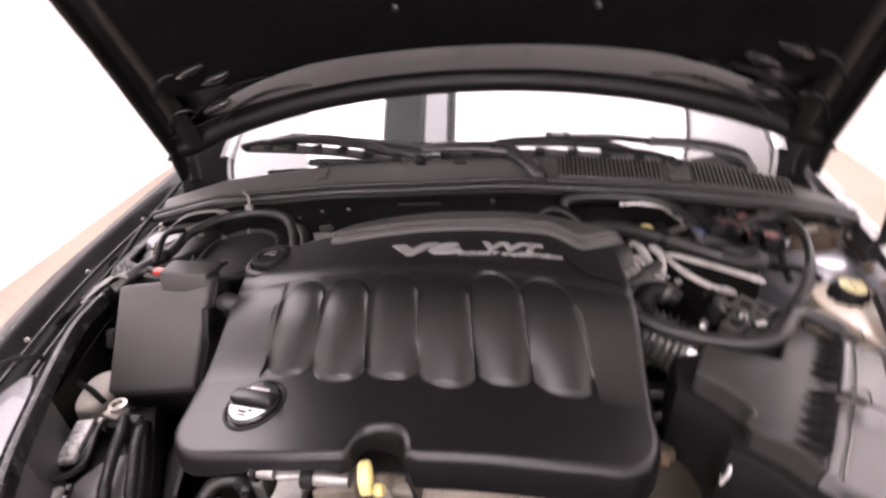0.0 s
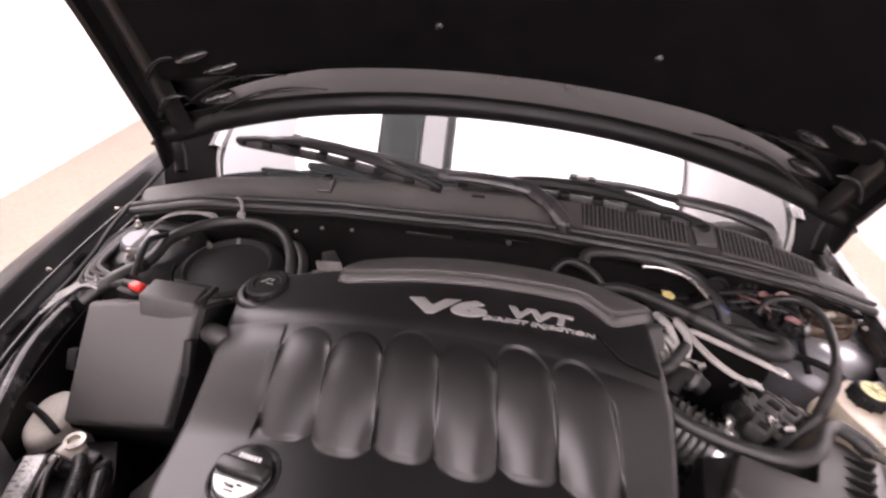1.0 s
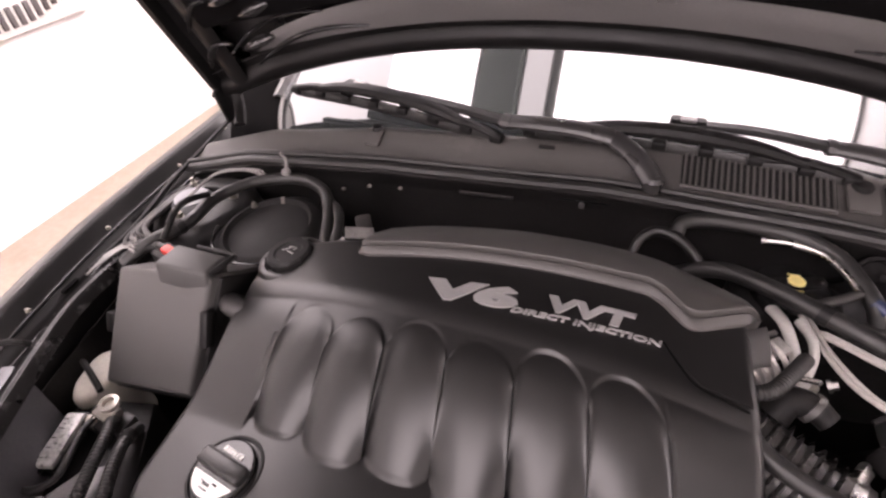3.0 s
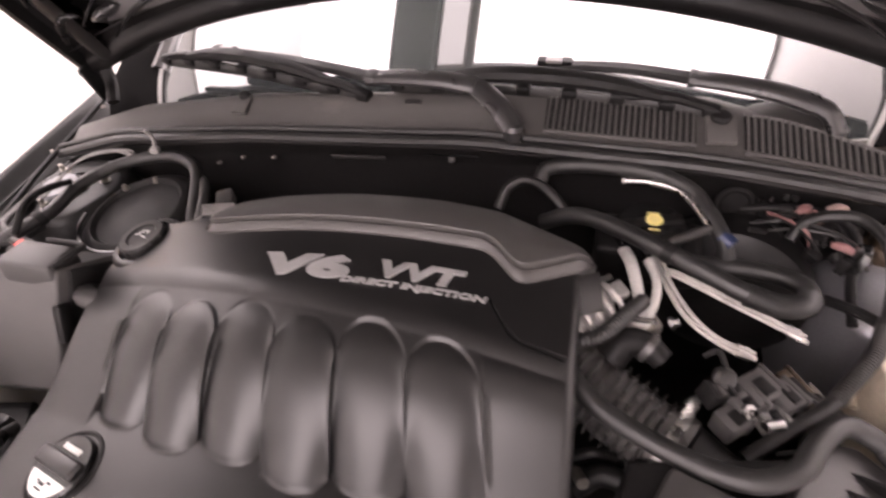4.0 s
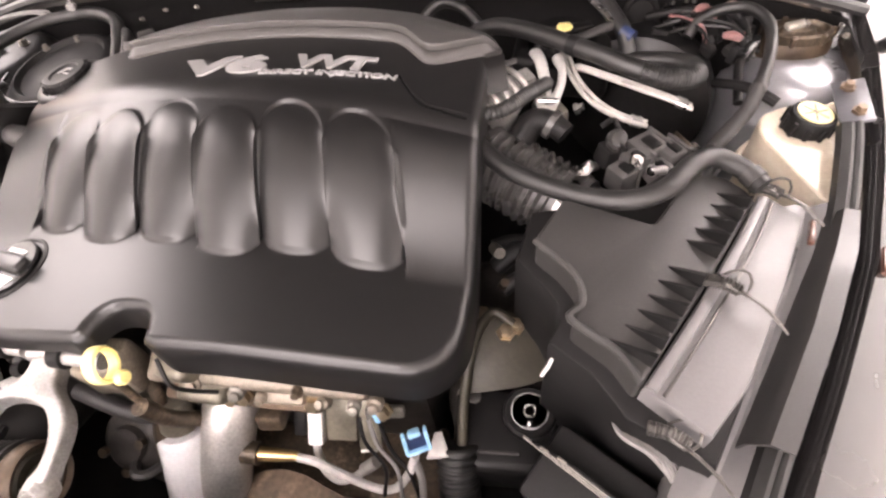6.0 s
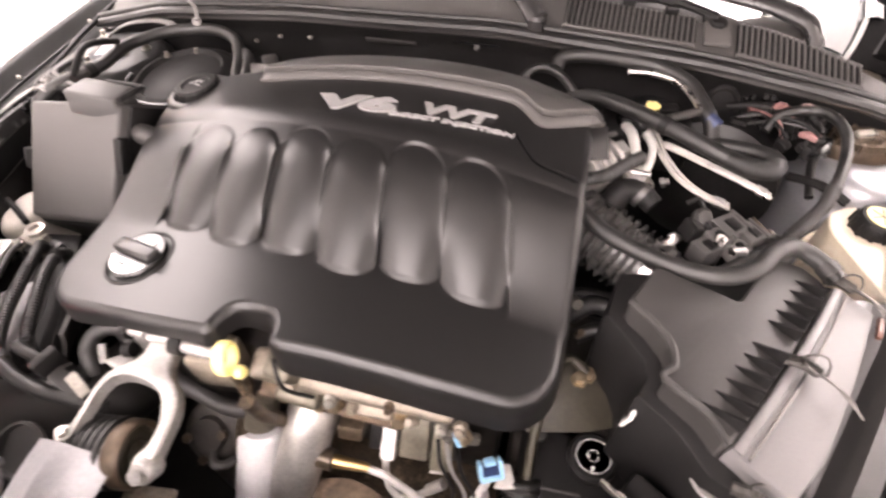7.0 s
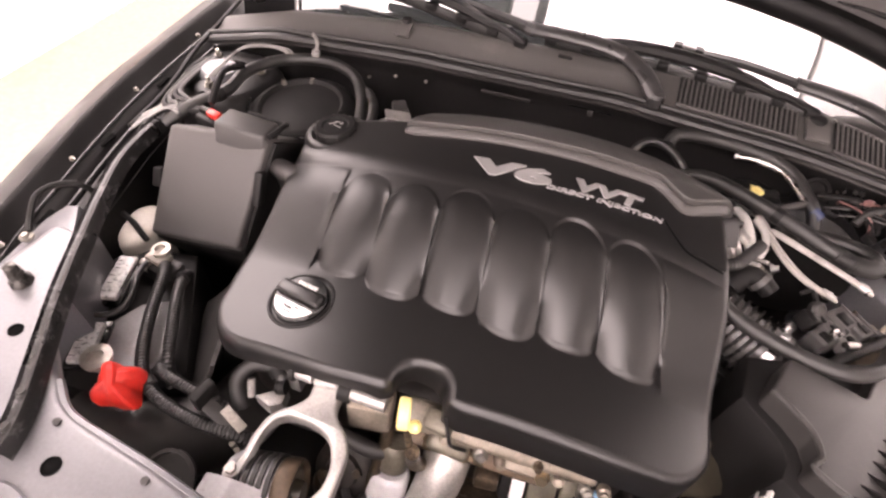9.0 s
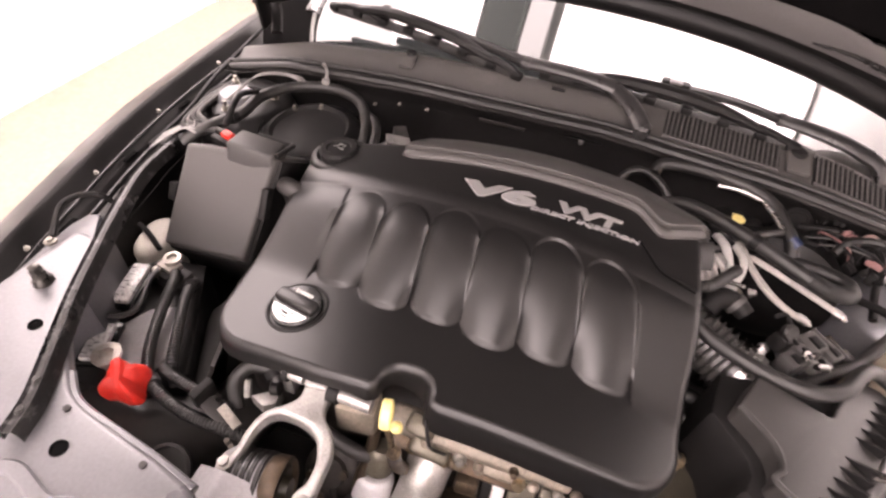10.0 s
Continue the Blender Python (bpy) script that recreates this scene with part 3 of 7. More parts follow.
    part("firewall_tag", box(bmesh.new(), (-0.124, 0.862, 0.866), (0.085, 0.003, 0.007), (20, 0, 2), 0.001), M_GREYPL, wall, "small worn grey tag strip")
    part("firewall_stud", lathe([(0.005, 0), (0.005, 0.004), (0, 0.006)], 10, Matrix.Translation((0.02, 0.862, 0.872)) @ pose(0, 0, 0, 70, 0, 0)), M_GREYPL, wall)


def strut_tower(car, x, y, z, r_, mat, label):
    t = part("strut_tower", lathe([(r_ * 1.35, -0.30), (r_ * 1.3, -0.05), (r_ * 1.2, -0.02), (r_ * 1.05, -0.004), (r_ * 0.9, 0.0), (r_ * 0.5, 0.002), (r_ * 0.46, -0.006), (0, -0.006)], 32, Matrix.Translation((x, y, z))), mat, car, label)
    for k in range(3):
        a = 0.4 + 2 * math.pi * k / 3
        part("tower_nut", lathe([(0.009, 0), (0.009, 0.002), (0.0065, 0.002), (0.0065, 0.009), (0.0035, 0.01), (0.0035, 0.018), (0, 0.018)], 6, Matrix.Translation((x + 0.7 * r_ * math.cos(a), y + 0.7 * r_ * math.sin(a), z))), M_ALUDULL, t)
    return t


def car_body():
    car = thing("car_body", None, "black sedan with its hood open on the studio floor", "car")
    for sgn in (-1, 1):
        f = part("fender", fender(sgn), M_FENDER if sgn < 0 else M_PAINT, car, "glossy black fender edge with a bolted inner flange")
        for y in ((0.34, 0.5, 0.675, 0.86, 1.0) if sgn < 0 else (0.36, 0.55, 0.8, 0.95)):
            part("fender_bolt", lathe([(0.0048, 0), (0.0048, 0.0012), (0.0032, 0.0015), (0.0032, 0.004), (0, 0.005)], 6, Matrix.Translation((crest(sgn, y) - sgn * (0.022 if sgn < 0 else 0.016), y, crest_z(y) - 0.018))), M_ALUDULL, f)
        if sgn < 0:
            for off, dz, r_ in ((0.030, -0.020, 0.0018), (0.055, -0.031, 0.0022)):
                part("pressed_step", tube([(crest(sgn, y) + off, y, crest_z(y) + dz) for y in (0.25, 0.35, 0.45, 0.55, 0.65, 0.75, 0.85, 0.95)], r_, 6, 3), M_RAIL, f)
            for y in (0.40, 0.56, 0.72, 0.88):
                part("flange_slot", box(bmesh.new(), (crest(sgn, y) + 0.042, y, crest_z(y) - 0.0255), (0.007, 0.030, 0.003), (0, 12, 6), 0.001), M_HOLE, f)
        # weather strip beside the bay
        part("weather_strip", tube([(crest(sgn, y) - (0.034 if sgn > 0 else -0.078), y, crest_z(y) - (0.004 if sgn > 0 else 0.028)) for y in ((0.24, 0.34, 0.44, 0.54, 0.64, 0.74, 0.84) if sgn < 0 else (0.2, 0.3, 0.4, 0.5, 0.58, 0.62))], 0.008 if sgn < 0 else 0.0105, 8, 4), M_RUBBER, f, "black rubber weather strip")
        if sgn > 0:
            # pale gutter between the filter tray and the weather strip
            part("wing_gutter", sheet([[(crest(sgn, y) - dx, y, crest_z(y) + dz) for dx, dz in ((0.092, -0.06), (0.088, -0.016), (0.070, -0.010), (0.060, -0.013), (0.054, -0.010), (0.046, -0.005), (0.038, -0.004), (0.030, -0.008))] for y in [0.22 + 0.03 * k for k in range(11)]], 0.002), M_TRAY, f, "pale grey pressed gutter beside the filter box")
            part("strip_lip", tube([(crest(sgn, y) - 0.026, y, crest_z(y) + 0.003) for y in (0.2, 0.3, 0.4, 0.5, 0.58, 0.62)], 0.0045, 8, 4), M_RUBBER, f)
        # wheel and its arch below
        edge = -0.01 if sgn > 0 else 0.07
        inner = sheet([[(crest(sgn, y) - sgn * edge, y, crest_z(y) - 0.08), (crest(sgn, y) - sgn * (edge + 0.015), y, 0.62), (crest(sgn, y) - sgn * 0.16, y, 0.43)] for y in (0.0, 0.15, 0.3, 0.45, 0.6, 0.75, 0.9, 1.0)], 0.002)
        part("inner_wing", inner, M_BAYPAINT, car, "dusty black inner wing panel")
        w = part("wheel", lathe([(0.0, -0.10), (0.20, -0.10), (0.22, -0.09), (0.31, -0.10), (0.33, -0.06), (0.33, 0.06), (0.31, 0.10), (0.22, 0.09), (0.2, 0.06), (0, 0.05)], 36, Matrix.Translation((sgn * 0.78 - 0.03, 0.62, 0.33)) @ pose(0, 0, 0, 0, 90, 0)), M_RUBBER, car)
        # doors, side windows and rear quarter behind the fender
        def side_row(y):
            c = -0.03 + sgn * 0.73 if y > 1.4 else crest(sgn, y)
            return [(c + sgn * (0.02 if y > 1.4 else 0.05), y, 0.89), (c + sgn * 0.12, y, 0.84), (c + sgn * 0.19, y, 0.70), (c + sgn * 0.20, y, 0.5), (c + sgn * 0.17, y, 0.3), (c + sgn * 0.10, y, 0.2)]
        for y0, y1, nm in ((1.38, 2.28, "front_door"), (2.30, 3.15, "rear_door"), (3.17, 4.1, "rear_quarter")):
            d = part(nm, sheet([side_row(lerp(y0, y1, k / 6)) for k in range(7)], 0.003), M_PAINT, car)
            if nm != "rear_quarter":
                part("door_handle", box(bmesh.new(), (-0.03 + sgn * 0.925, y1 - 0.12, 0.72), (0.02, 0.16, 0.03), (0, 0, 0), 0.008), M_PAINT, d)
                part("side_glass", sheet([[(-0.03 + sgn * 0.745, lerp(y0 + 0.2, y1, f), 0.895), (-0.03 + sgn * 0.66, lerp(y0 + 0.5, y1, f), 1.24)] for f in (0, 0.25, 0.5, 0.75, 1)], 0.004), M_GLASS, d)
        part("rear_wheel", lathe([(0.0, -0.10), (0.20, -0.10), (0.22, -0.09), (0.31, -0.10), (0.33, -0.06), (0.33, 0.06), (0.31, 0.10), (0.22, 0.09), (0.2, 0.06), (0, 0.05)], 36, Matrix.Translation((sgn * 0.78 - 0.03, 3.45, 0.33)) @ pose(0, 0, 0, 0, 90, 0)), M_RUBBER, car)
    part("rear_glass", sheet([[(-0.03 + w * u, y, z - 0.04 * u * u) for u in [-1 + k / 6 for k in range(13)]] for y, z, w in ((3.3, 1.27, 0.64), (3.55, 1.13, 0.68), (3.8, 0.97, 0.72))], 0.004), M_GLASS, car)
    part("trunk_lid", sheet([[(-0.03 + 0.80 * u, y, z - 0.05 * u * u) for u in [-1 + k / 6 for k in range(13)]] for y, z in ((3.8, 0.96), (4.1, 0.97), (4.3, 0.94), (4.36, 0.80), (4.4, 0.5), (4.34, 0.25))], 0.004), M_PAINT, car)
    part("bay_floor", box(bmesh.new(), (-0.06, 0.5, 0.44), (1.46, 1.0, 0.02), bevel=0.004), M_BAYPAINT, car, "black grimy floor of the engine bay")
    # this bar is out of view, added to shade the engine's front
    part("unseen_tie_bar", prism([(-0.23, 0.03), (-0.23, 0.10), (0.0, 0.10), (0.25, 0.12), (0.40, 0.16), (0.42, 0.08), (0.25, 0.03)], 0.70, 0.842, 0.008, 2), M_BAYPAINT, car, "black tie bar across the front, added to shade the bay")
    part("front_bumper", sheet([[(-0.03 + 0.62 * u, -0.02 + 0.12 * u * u - b, z) for u in [-1 + k / 10 for k in range(21)]] for z, b in ((0.78, -0.04), (0.74, 0.0), (0.6, 0.05), (0.4, 0.05), (0.22, 0.0))], 0.004), M_PAINT, car)
    hood(car)
    windshield(car)
    cowl(car)
    tl = strut_tower(car, -0.60, 0.775, 0.835, 0.075, M_BAYPAINT, "dark painted strut tower")
    part("tower_plate", lathe([(0.0, 0.012), (0.028, 0.012), (0.034, 0.006), (0.036, 0.0)], 24, Matrix.Translation((-0.612, 0.765, 0.835))), M_SILVERPAINT, tl, "grey metal strut plate")
    tr = part("strut_tower", lathe([(0.108, -0.25), (0.104, -0.060), (0.100, -0.050), (0.090, -0.044), (0.086, -0.034), (0.080, -0.010), (0.070, -0.001), (0.05, 0.002), (0, 0.004)], 40, Matrix.Translation((0.602, 0.812, 0.803)) @ Matrix.Diagonal((0.86, 1.05, 1, 1))), M_TOWER, car, "bright silver painted strut tower")
    part("brown_ring", lathe([(0.040, 0.0), (0.040, 0.010), (0.034, 0.012), (0.030, 0.006), (0.022, 0.006), (0.018, 0.012), (0.0, 0.013)], 28, Matrix.Translation((0.583, 0.818, 0.822)) @ Matrix.Diagonal((1.05, 0.6, 1.1, 1))), M_GRIME, tr, "rusty brown mount ring")
    part("stud", lathe([(0.008, 0), (0.008, 0.012), (0.004, 0.013), (0.004, 0.026), (0, 0.026)], 8, Matrix.Translation((0.632, 0.818, 0.812))), M_STEEL, tr)
    part("ring_seat", lathe([(0.046, -0.03), (0.044, -0.004), (0.040, 0.0), (0, 0.0)], 28, Matrix.Translation((0.583, 0.818, 0.822)) @ Matrix.Diagonal((1.05, 0.62, 1, 1))), M_RINGBRN, tr)
    part("ring_cap", box(bmesh.new(), (0.580, 0.818, 0.838), (0.03, 0.012, 0.008), (0, 0, 20), 0.003), M_TERM_GREY, tr)
    for k in range(7):
        a = 2 * math.pi * k / 7
        part("ring_tooth", box(bmesh.new(), (0.583 + 0.041 * math.cos(a), 0.818 + 0.024 * math.sin(a), 0.828), (0.008, 0.006, 0.014), (0, 0, math.degrees(a)), 0.0015), M_RINGBRN, tr)
    # radiator support on the passenger side: pressed grey panel with holes and ribs
    poly = [(-0.245, 0.150), (-0.30, 0.162), (-0.36, 0.172), (-0.395, 0.178), (-0.420, 0.186), (-0.452, 0.214), (-0.497, 0.255), (-0.535, 0.315), (-0.562, 0.375), (-0.60, 0.38), (-0.62, 0.22), (-0.50, 0.06), (-0.30, 0.03), (-0.22, 0.05), (-0.225, 0.13)]
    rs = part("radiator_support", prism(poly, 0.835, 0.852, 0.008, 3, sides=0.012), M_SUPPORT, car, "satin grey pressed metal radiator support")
    rs.location.z = -0.014
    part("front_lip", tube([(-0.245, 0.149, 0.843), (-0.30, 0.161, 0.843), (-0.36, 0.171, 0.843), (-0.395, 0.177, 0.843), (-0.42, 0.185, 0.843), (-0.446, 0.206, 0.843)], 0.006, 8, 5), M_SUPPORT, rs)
    for x, y, r_ in ((-0.386, 0.135, 0.007), (-0.523, 0.238, 0.006)):
        part("punched_hole", lathe([(r_ + 0.002, 0.0), (r_ + 0.0015, 0.0012), (r_, 0.0012), (r_ * 0.98, -0.001), (0, -0.001)], 20, Matrix.Translation((x, y, 0.8525))), M_HOLE, rs)
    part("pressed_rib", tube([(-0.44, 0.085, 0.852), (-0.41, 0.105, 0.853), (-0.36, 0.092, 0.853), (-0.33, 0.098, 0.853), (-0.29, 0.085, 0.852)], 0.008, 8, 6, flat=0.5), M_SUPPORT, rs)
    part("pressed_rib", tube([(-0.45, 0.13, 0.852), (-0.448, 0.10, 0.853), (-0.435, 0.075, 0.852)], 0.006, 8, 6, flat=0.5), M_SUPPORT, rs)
    for x, y in ((-0.30, 0.15), (-0.262, 0.125), (-0.41, 0.17)):
        part("small_bolt", lathe([(0.004, 0), (0.004, 0.002), (0, 0.003)], 8, Matrix.Translation((x, y, 0.853))), M_GREYPL, rs)
    # inner rail that runs along the passenger fender to the radiator support
    rail = [(-0.598, 0.70, 0.836), (-0.611, 0.645, 0.842), (-0.614, 0.585, 0.845), (-0.606, 0.51, 0.846), (-0.577, 0.43, 0.847), (-0.540, 0.350, 0.850), (-0.505, 0.281, 0.854), (-0.466, 0.212, 0.857), (-0.438, 0.160, 0.858), (-0.428, 0.125, 0.858)]
    bm = bmesh.new()
    P = spline(rail, 6)
    sec = ((-0.011, -0.016), (-0.010, -0.002), (-0.007, 0.004), (-0.003, 0.001), (0.003, 0.001), (0.006, 0.004), (0.009, -0.002), (0.010, -0.016))
    rows_ = []
    for i, p in enumerate(P):
        d = (P[min(i + 1, len(P) - 1)] - P[max(0, i - 1)]).normalized()
        sd = Vector((d.y, -d.x, 0)).normalized()
        rows_.append([tuple(p + sd * a + Vector((0, 0, b))) for a, b in sec])
    rl = part("inner_rail", sheet(rows_, 0.001), M_RAIL, car, "glossy black inner rail with slots")
    for x, y in ((-0.446, 0.180), (-0.434, 0.148)):
        part("slot_bolt", lathe([(0.006, 0), (0.006, 0.001), (0.0035, 0.001), (0.0035, 0.003), (0, 0.003)], 10, Matrix.Translation((x, y, 0.8595))), M_GREYPL, rl)
    # tall bolt with rubber foot
    bolt = part("support_bolt", lathe([(0.016, 0), (0.016, 0.012), (0.011, 0.018), (0.011, 0.032), (0.009, 0.032), (0.009, 0.042), (0.006, 0.044), (0, 0.045)], 8, Matrix.Translation((-0.566, 0.291, 0.846)) @ Matrix.Scale(0.8, 4)), M_WIRE, rs)
    # grey upright panel by the headlight with a cable
    part("lamp_panel", prism([(-0.622, 0.385), (-0.616, 0.412), (-0.602, 0.418), (-0.566, 0.365), (-0.525, 0.300), (-0.560, 0.240), (-0.612, 0.255), (-0.618, 0.33)], 0.70, 0.833, 0.004, 2), M_SILVERPAINT, car, "grey metal headlamp bracket panel")
    return car


CAR = car_body()


def gas_strut():
    t = thing("hood_strut", None, "thin black gas strut holding the hood beside the driver's fender", "gas strut")
    lo, hi = Vector((0.672, 0.775, 0.842)), Vector((0.655, 0.815, 1.235))
    part("cylinder", tube([lo, lo.lerp(hi, 0.58)], 0.0085, 14, 1, smooth=False), M_HOODBLK, t)
    part("rod", tube([lo.lerp(hi, 0.57), hi], 0.0045, 12, 1, smooth=False), M_HOODBLK, t)
    for p in (lo, hi):
        part("ball_joint", lathe([(0, -0.010), (0.008, -0.008), (0.010, 0), (0.008, 0.008), (0, 0.010)], 14, Matrix.Translation(p)), M_BLACK, t)


gas_strut()


# ---- the engine and its cover ----
def z_front(x):
    return 0.858 - 0.35 * (x + 0.02) ** 2


def z_rear(x):
    return 0.934 - 0.5 * x * x


def y_low(x):
    return 0.405 - 0.11 * (min(x, -0.02) + 0.06) - 0.02 * max(0.0, x + 0.02)


def y_top(x):
    return 0.545 - 0.105 * (x + 0.075)


def ease(a, b, x):
    t = min(1.0, max(0.0, (x - a) / (b - a)))
    return t * t * (3 - 2 * t)


RUNNER_X = -0.2745


def runner_width(x, y):
    return lerp(0.0712, 0.0667, min(1.0, max(0.0, (y - y_low(x)) / (y_top(x) - y_low(x)))))


def flank_z(x, y):
    """Height of the cover beside the runners, and of the ledge that rolls over behind them."""
    a, b = y_low(x), y_top(x)
    span = b - a
    s = (y - a) / span
    zf, zr = z_front(x), z_rear(x)
    roll = max(0.0, (1.2 - s) / 0.2)
    ledge = zr - (0.006 * roll * roll if s > 1 else 0.006 + 0.25 * (1 - s) * span)
    sc = min(1.0, max(0.0, (s + 0.07) / 1.07))
    flank = zf + (zr - 0.0066 - zf) * (1 - (1 - sc ** 1.6) ** 1.9)
    return lerp(flank, ledge, ease(0.985, 1.012, s)), ledge


def cover_z(x, y):
    """Height of the cover: a flat front, six rounded runners and a ledge that rolls over behind them."""
    a, b = y_low(x), y_top(x)
    span = b - a
    s = (y - a) / span
    zf, zr = z_front(x), z_rear(x)
    flank, ledge = flank_z(x, y)
    q = (x - RUNNER_X) / runner_width(x, y)
    if -0.22 < q < 0:
        return flank + max(0.0, cover_z(RUNNER_X + 1e-5, y) - flank_z(RUNNER_X, y)[0]) * ease(0, 1, 1 + q / 0.22)
    if q < 0 or q > 6.08:
        return flank
    i = min(5, max(0, int(math.floor(q))))
    c = min(1.0, abs(2 * (q - i) - 1))
    arc = 1 - math.sqrt(max(0.0, 1 - c * c))
    top = (0.97, 0.92, 0.99, 0.96, 1.03, 1.02)[i] - 0.28 * arc
    low = (0.0, -0.05, 0.01, -0.015, 0.05, 0.0)[i] + 0.055 * arc + 0.035 * c * c
    p = min(1.0, max(0.0, (s - low) / (top - low)))
    drop = 0.0095 * abs(c) ** 2.4 * (0.5 + 0.5 * ease(0.0, 0.035, (top - s) * span))
    runner = zf + 0.005 + (zr - 0.008 - zf - 0.005) * (1.45 * p - 0.45 * p ** 3) - drop
    k_top = ease(-0.0012, 0.0022, (top - s) * span)
    k_low = ease(-0.0036, 0.0024, (s - low) * span)
    if q > 6:
        k = max(0.0, 1 - (q - 6) / 0.08)
        return lerp(flank, max(flank, runner), ease(0, 1, k) * k_top * k_low)
    z = lerp(min(ledge, zr), runner, k_top)
    return lerp(zf, max(z, zf), k_low) if s < 0.5 else z


def cover_front(x):
    """y of the cover's front edge, with the notch for the dipstick."""
    y = curve1((-0.36, -0.3, -0.2, -0.1, 0.0, 0.1, 0.2), (0.321, 0.314, 0.308, 0.309, 0.311, 0.31, 0.312), x)
    d = abs(x + 0.093)
    y += 0.036 * math.sqrt(1 - (d / 0.038) ** 2.6) if d < 0.038 else 0
    return y


def cover_left(y):
    return curve1((0.29, 0.33, 0.43, 0.5, 0.59, 0.66), (-0.342, -0.352, -0.362, -0.36, -0.362, -0.375), y)


def cover_right(y):
    return curve1((0.30, 0.40, 0.54, 0.66), (0.202, 0.206, 0.199, 0.20), y)


def skirt_share(x, y):
    """How far the cover's skirt hangs down: short over the engine mount, full elsewhere."""
    if y > 0.45:
        return 1.0
    return curve1((-0.40, -0.34, -0.27, -0.22, -0.15, -0.12, -0.05, 0.3), (0.7, 0.6, 0.45, 0.25, 0.25, 0.5, 1.0, 1.05), x)


def engine_cover():
    t = thing("engine_cover", None, "satin black plastic engine cover with six rounded runners and silver lettering", "engine cover")
    ny, yr, rc = 230, 0.668, 0.045
    # columns follow the runners: margin, six runners, margin
    cols = [(0, k / 34) for k in range(34)] + [(1 + i, (1 - math.cos(math.pi * k / 36)) / 2) for i in range(6) for k in range(36)] + [(7, k / 34) for k in range(35)]
    nx = len(cols) - 1
    def xy(col, v):
        region, f = col
        ym, x = 0.31 + (yr - 0.31) * v, 0.0
        for _ in range(4):
            d = v * (yr - 0.31)
            inset = 0.9 * (rc - math.sqrt(max(0.0, rc * rc - max(0.0, rc - d) ** 2)))
            xl, xr = cover_left(ym) + inset, cover_right(ym) - inset
            w = runner_width(x, ym)
            a, b = RUNNER_X, RUNNER_X + 6 * w
            x = lerp(xl, a, f) if region == 0 else lerp(b, xr, f) if region == 7 else a + w * (region - 1 + f)
            ym = cover_front(x) + (yr - cover_front(x)) * v
        return x, ym
    vs = [(j / ny) ** 1.15 for j in range(ny + 1)]
    grid = [[(*p, cover_z(*p)) for p in (xy(c, v) for c in cols)] for v in vs]
    # rounded skirt all round
    bm = bmesh.new()
    V = [[bm.verts.new(p) for p in row] for row in grid]
    for a, b in zip(V, V[1:]):
        for j in range(nx):
            bm.faces.new((a[j], a[j + 1], b[j + 1], b[j]))
    loop = V[0][:] + [r_[-1] for r_ in V[1:]] + V[-1][-2::-1] + [r_[0] for r_ in V[-2:0:-1]]
    n_ = len(loop)
    prev = loop
    base = [v.co.copy() for v in loop]
    out = []
    for i in range(n_):
        d = base[(i + 3) % n_] - base[i - 3]
        nrm = Vector((d.y, -d.x, 0))
        out.append(nrm.normalized() if nrm.length > 1e-9 else Vector((0, -1, 0)))
    for off, dz in ((0.004, -0.0012), (0.0075, -0.0045), (0.0095, -0.010), (0.0105, -0.030), (0.0115, -0.052), (0.009, -0.053)):
        ring = [bm.verts.new(base[i] + out[i] * off + Vector((0, 0, dz if dz > -0.011 else -0.010 + (dz + 0.010) * skirt_share(base[i].x, base[i].y)))) for i in range(n_)]
        for i in range(n_):
            bm.faces.new((prev[i], ring[i], ring[(i + 1) % n_], prev[(i + 1) % n_]))
        prev = ring
    body = part("cover_body", bm, M_COVER, t, sharp=60)
    # raised ridge behind the lettering
    front = [(-0.234, 0.658), (-0.231, 0.643), (-0.214, 0.637), (-0.10, 0.641), (0.0, 0.641), (0.108, 0.639), (0.122, 0.630), (0.142, 0.609), (0.150, 0.606), (0.160, 0.609), (0.205, 0.636), (0.218, 0.646), (0.221, 0.652)]
    back = [(-0.234, 0.658), (-0.225, 0.677), (-0.205, 0.697), (-0.15, 0.708), (-0.05, 0.715), (0.05, 0.715), (0.118, 0.708), (0.15, 0.695), (0.19, 0.674), (0.214, 0.661), (0.220, 0.656), (0.221, 0.652)]
    def along(poly, n2):
        L = [0.0]
        for a, b in zip(poly, poly[1:]):
            L.append(L[-1] + math.dist(a, b))
        return [(curve1(L, [p[0] for p in poly], L[-1] * k / n2), curve1(L, [p[1] for p in poly], L[-1] * k / n2)) for k in range(n2 + 1)]
    F, B = along(front, 90), along(back, 90)
    def ridge_z(x, y):
        return 0.949 - 0.48 * x * x - 0.24 * max(0, y - 0.645)
    rows_ = []
    for f, dz in ((0.0, -0.045), (0.0, -0.0125), (-0.001, -0.011), (-0.0085, -0.0065), (-0.0095, -0.0065), (-0.0097, -0.0115), (-0.0115, -0.0115), (-0.0119, -0.0012), (-0.013, 0.0), (0.4, 0.001), (0.55, 0.001), (0.7, 0.0), (0.9, -0.002), (0.97, -0.008), (1.0, -0.02), (1.0, -0.06)):
        row = []
        for k, (a, b) in enumerate(zip(F, B)):
            g = f if f >= 0 else min(0.45, -f / max(0.004, math.dist(a, b)))
            x, y = lerp(a[0], b[0], g), lerp(a[1], b[1], g)
            e = min(1.0, k / 5, (90 - k) / 5)
            row.append((x, y, ridge_z(x, y) + dz - (0.02 * (1 - e) ** 2 if 0 != f < 0.99 else 0)))
        rows_.append(row)
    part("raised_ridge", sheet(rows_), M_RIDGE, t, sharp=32)
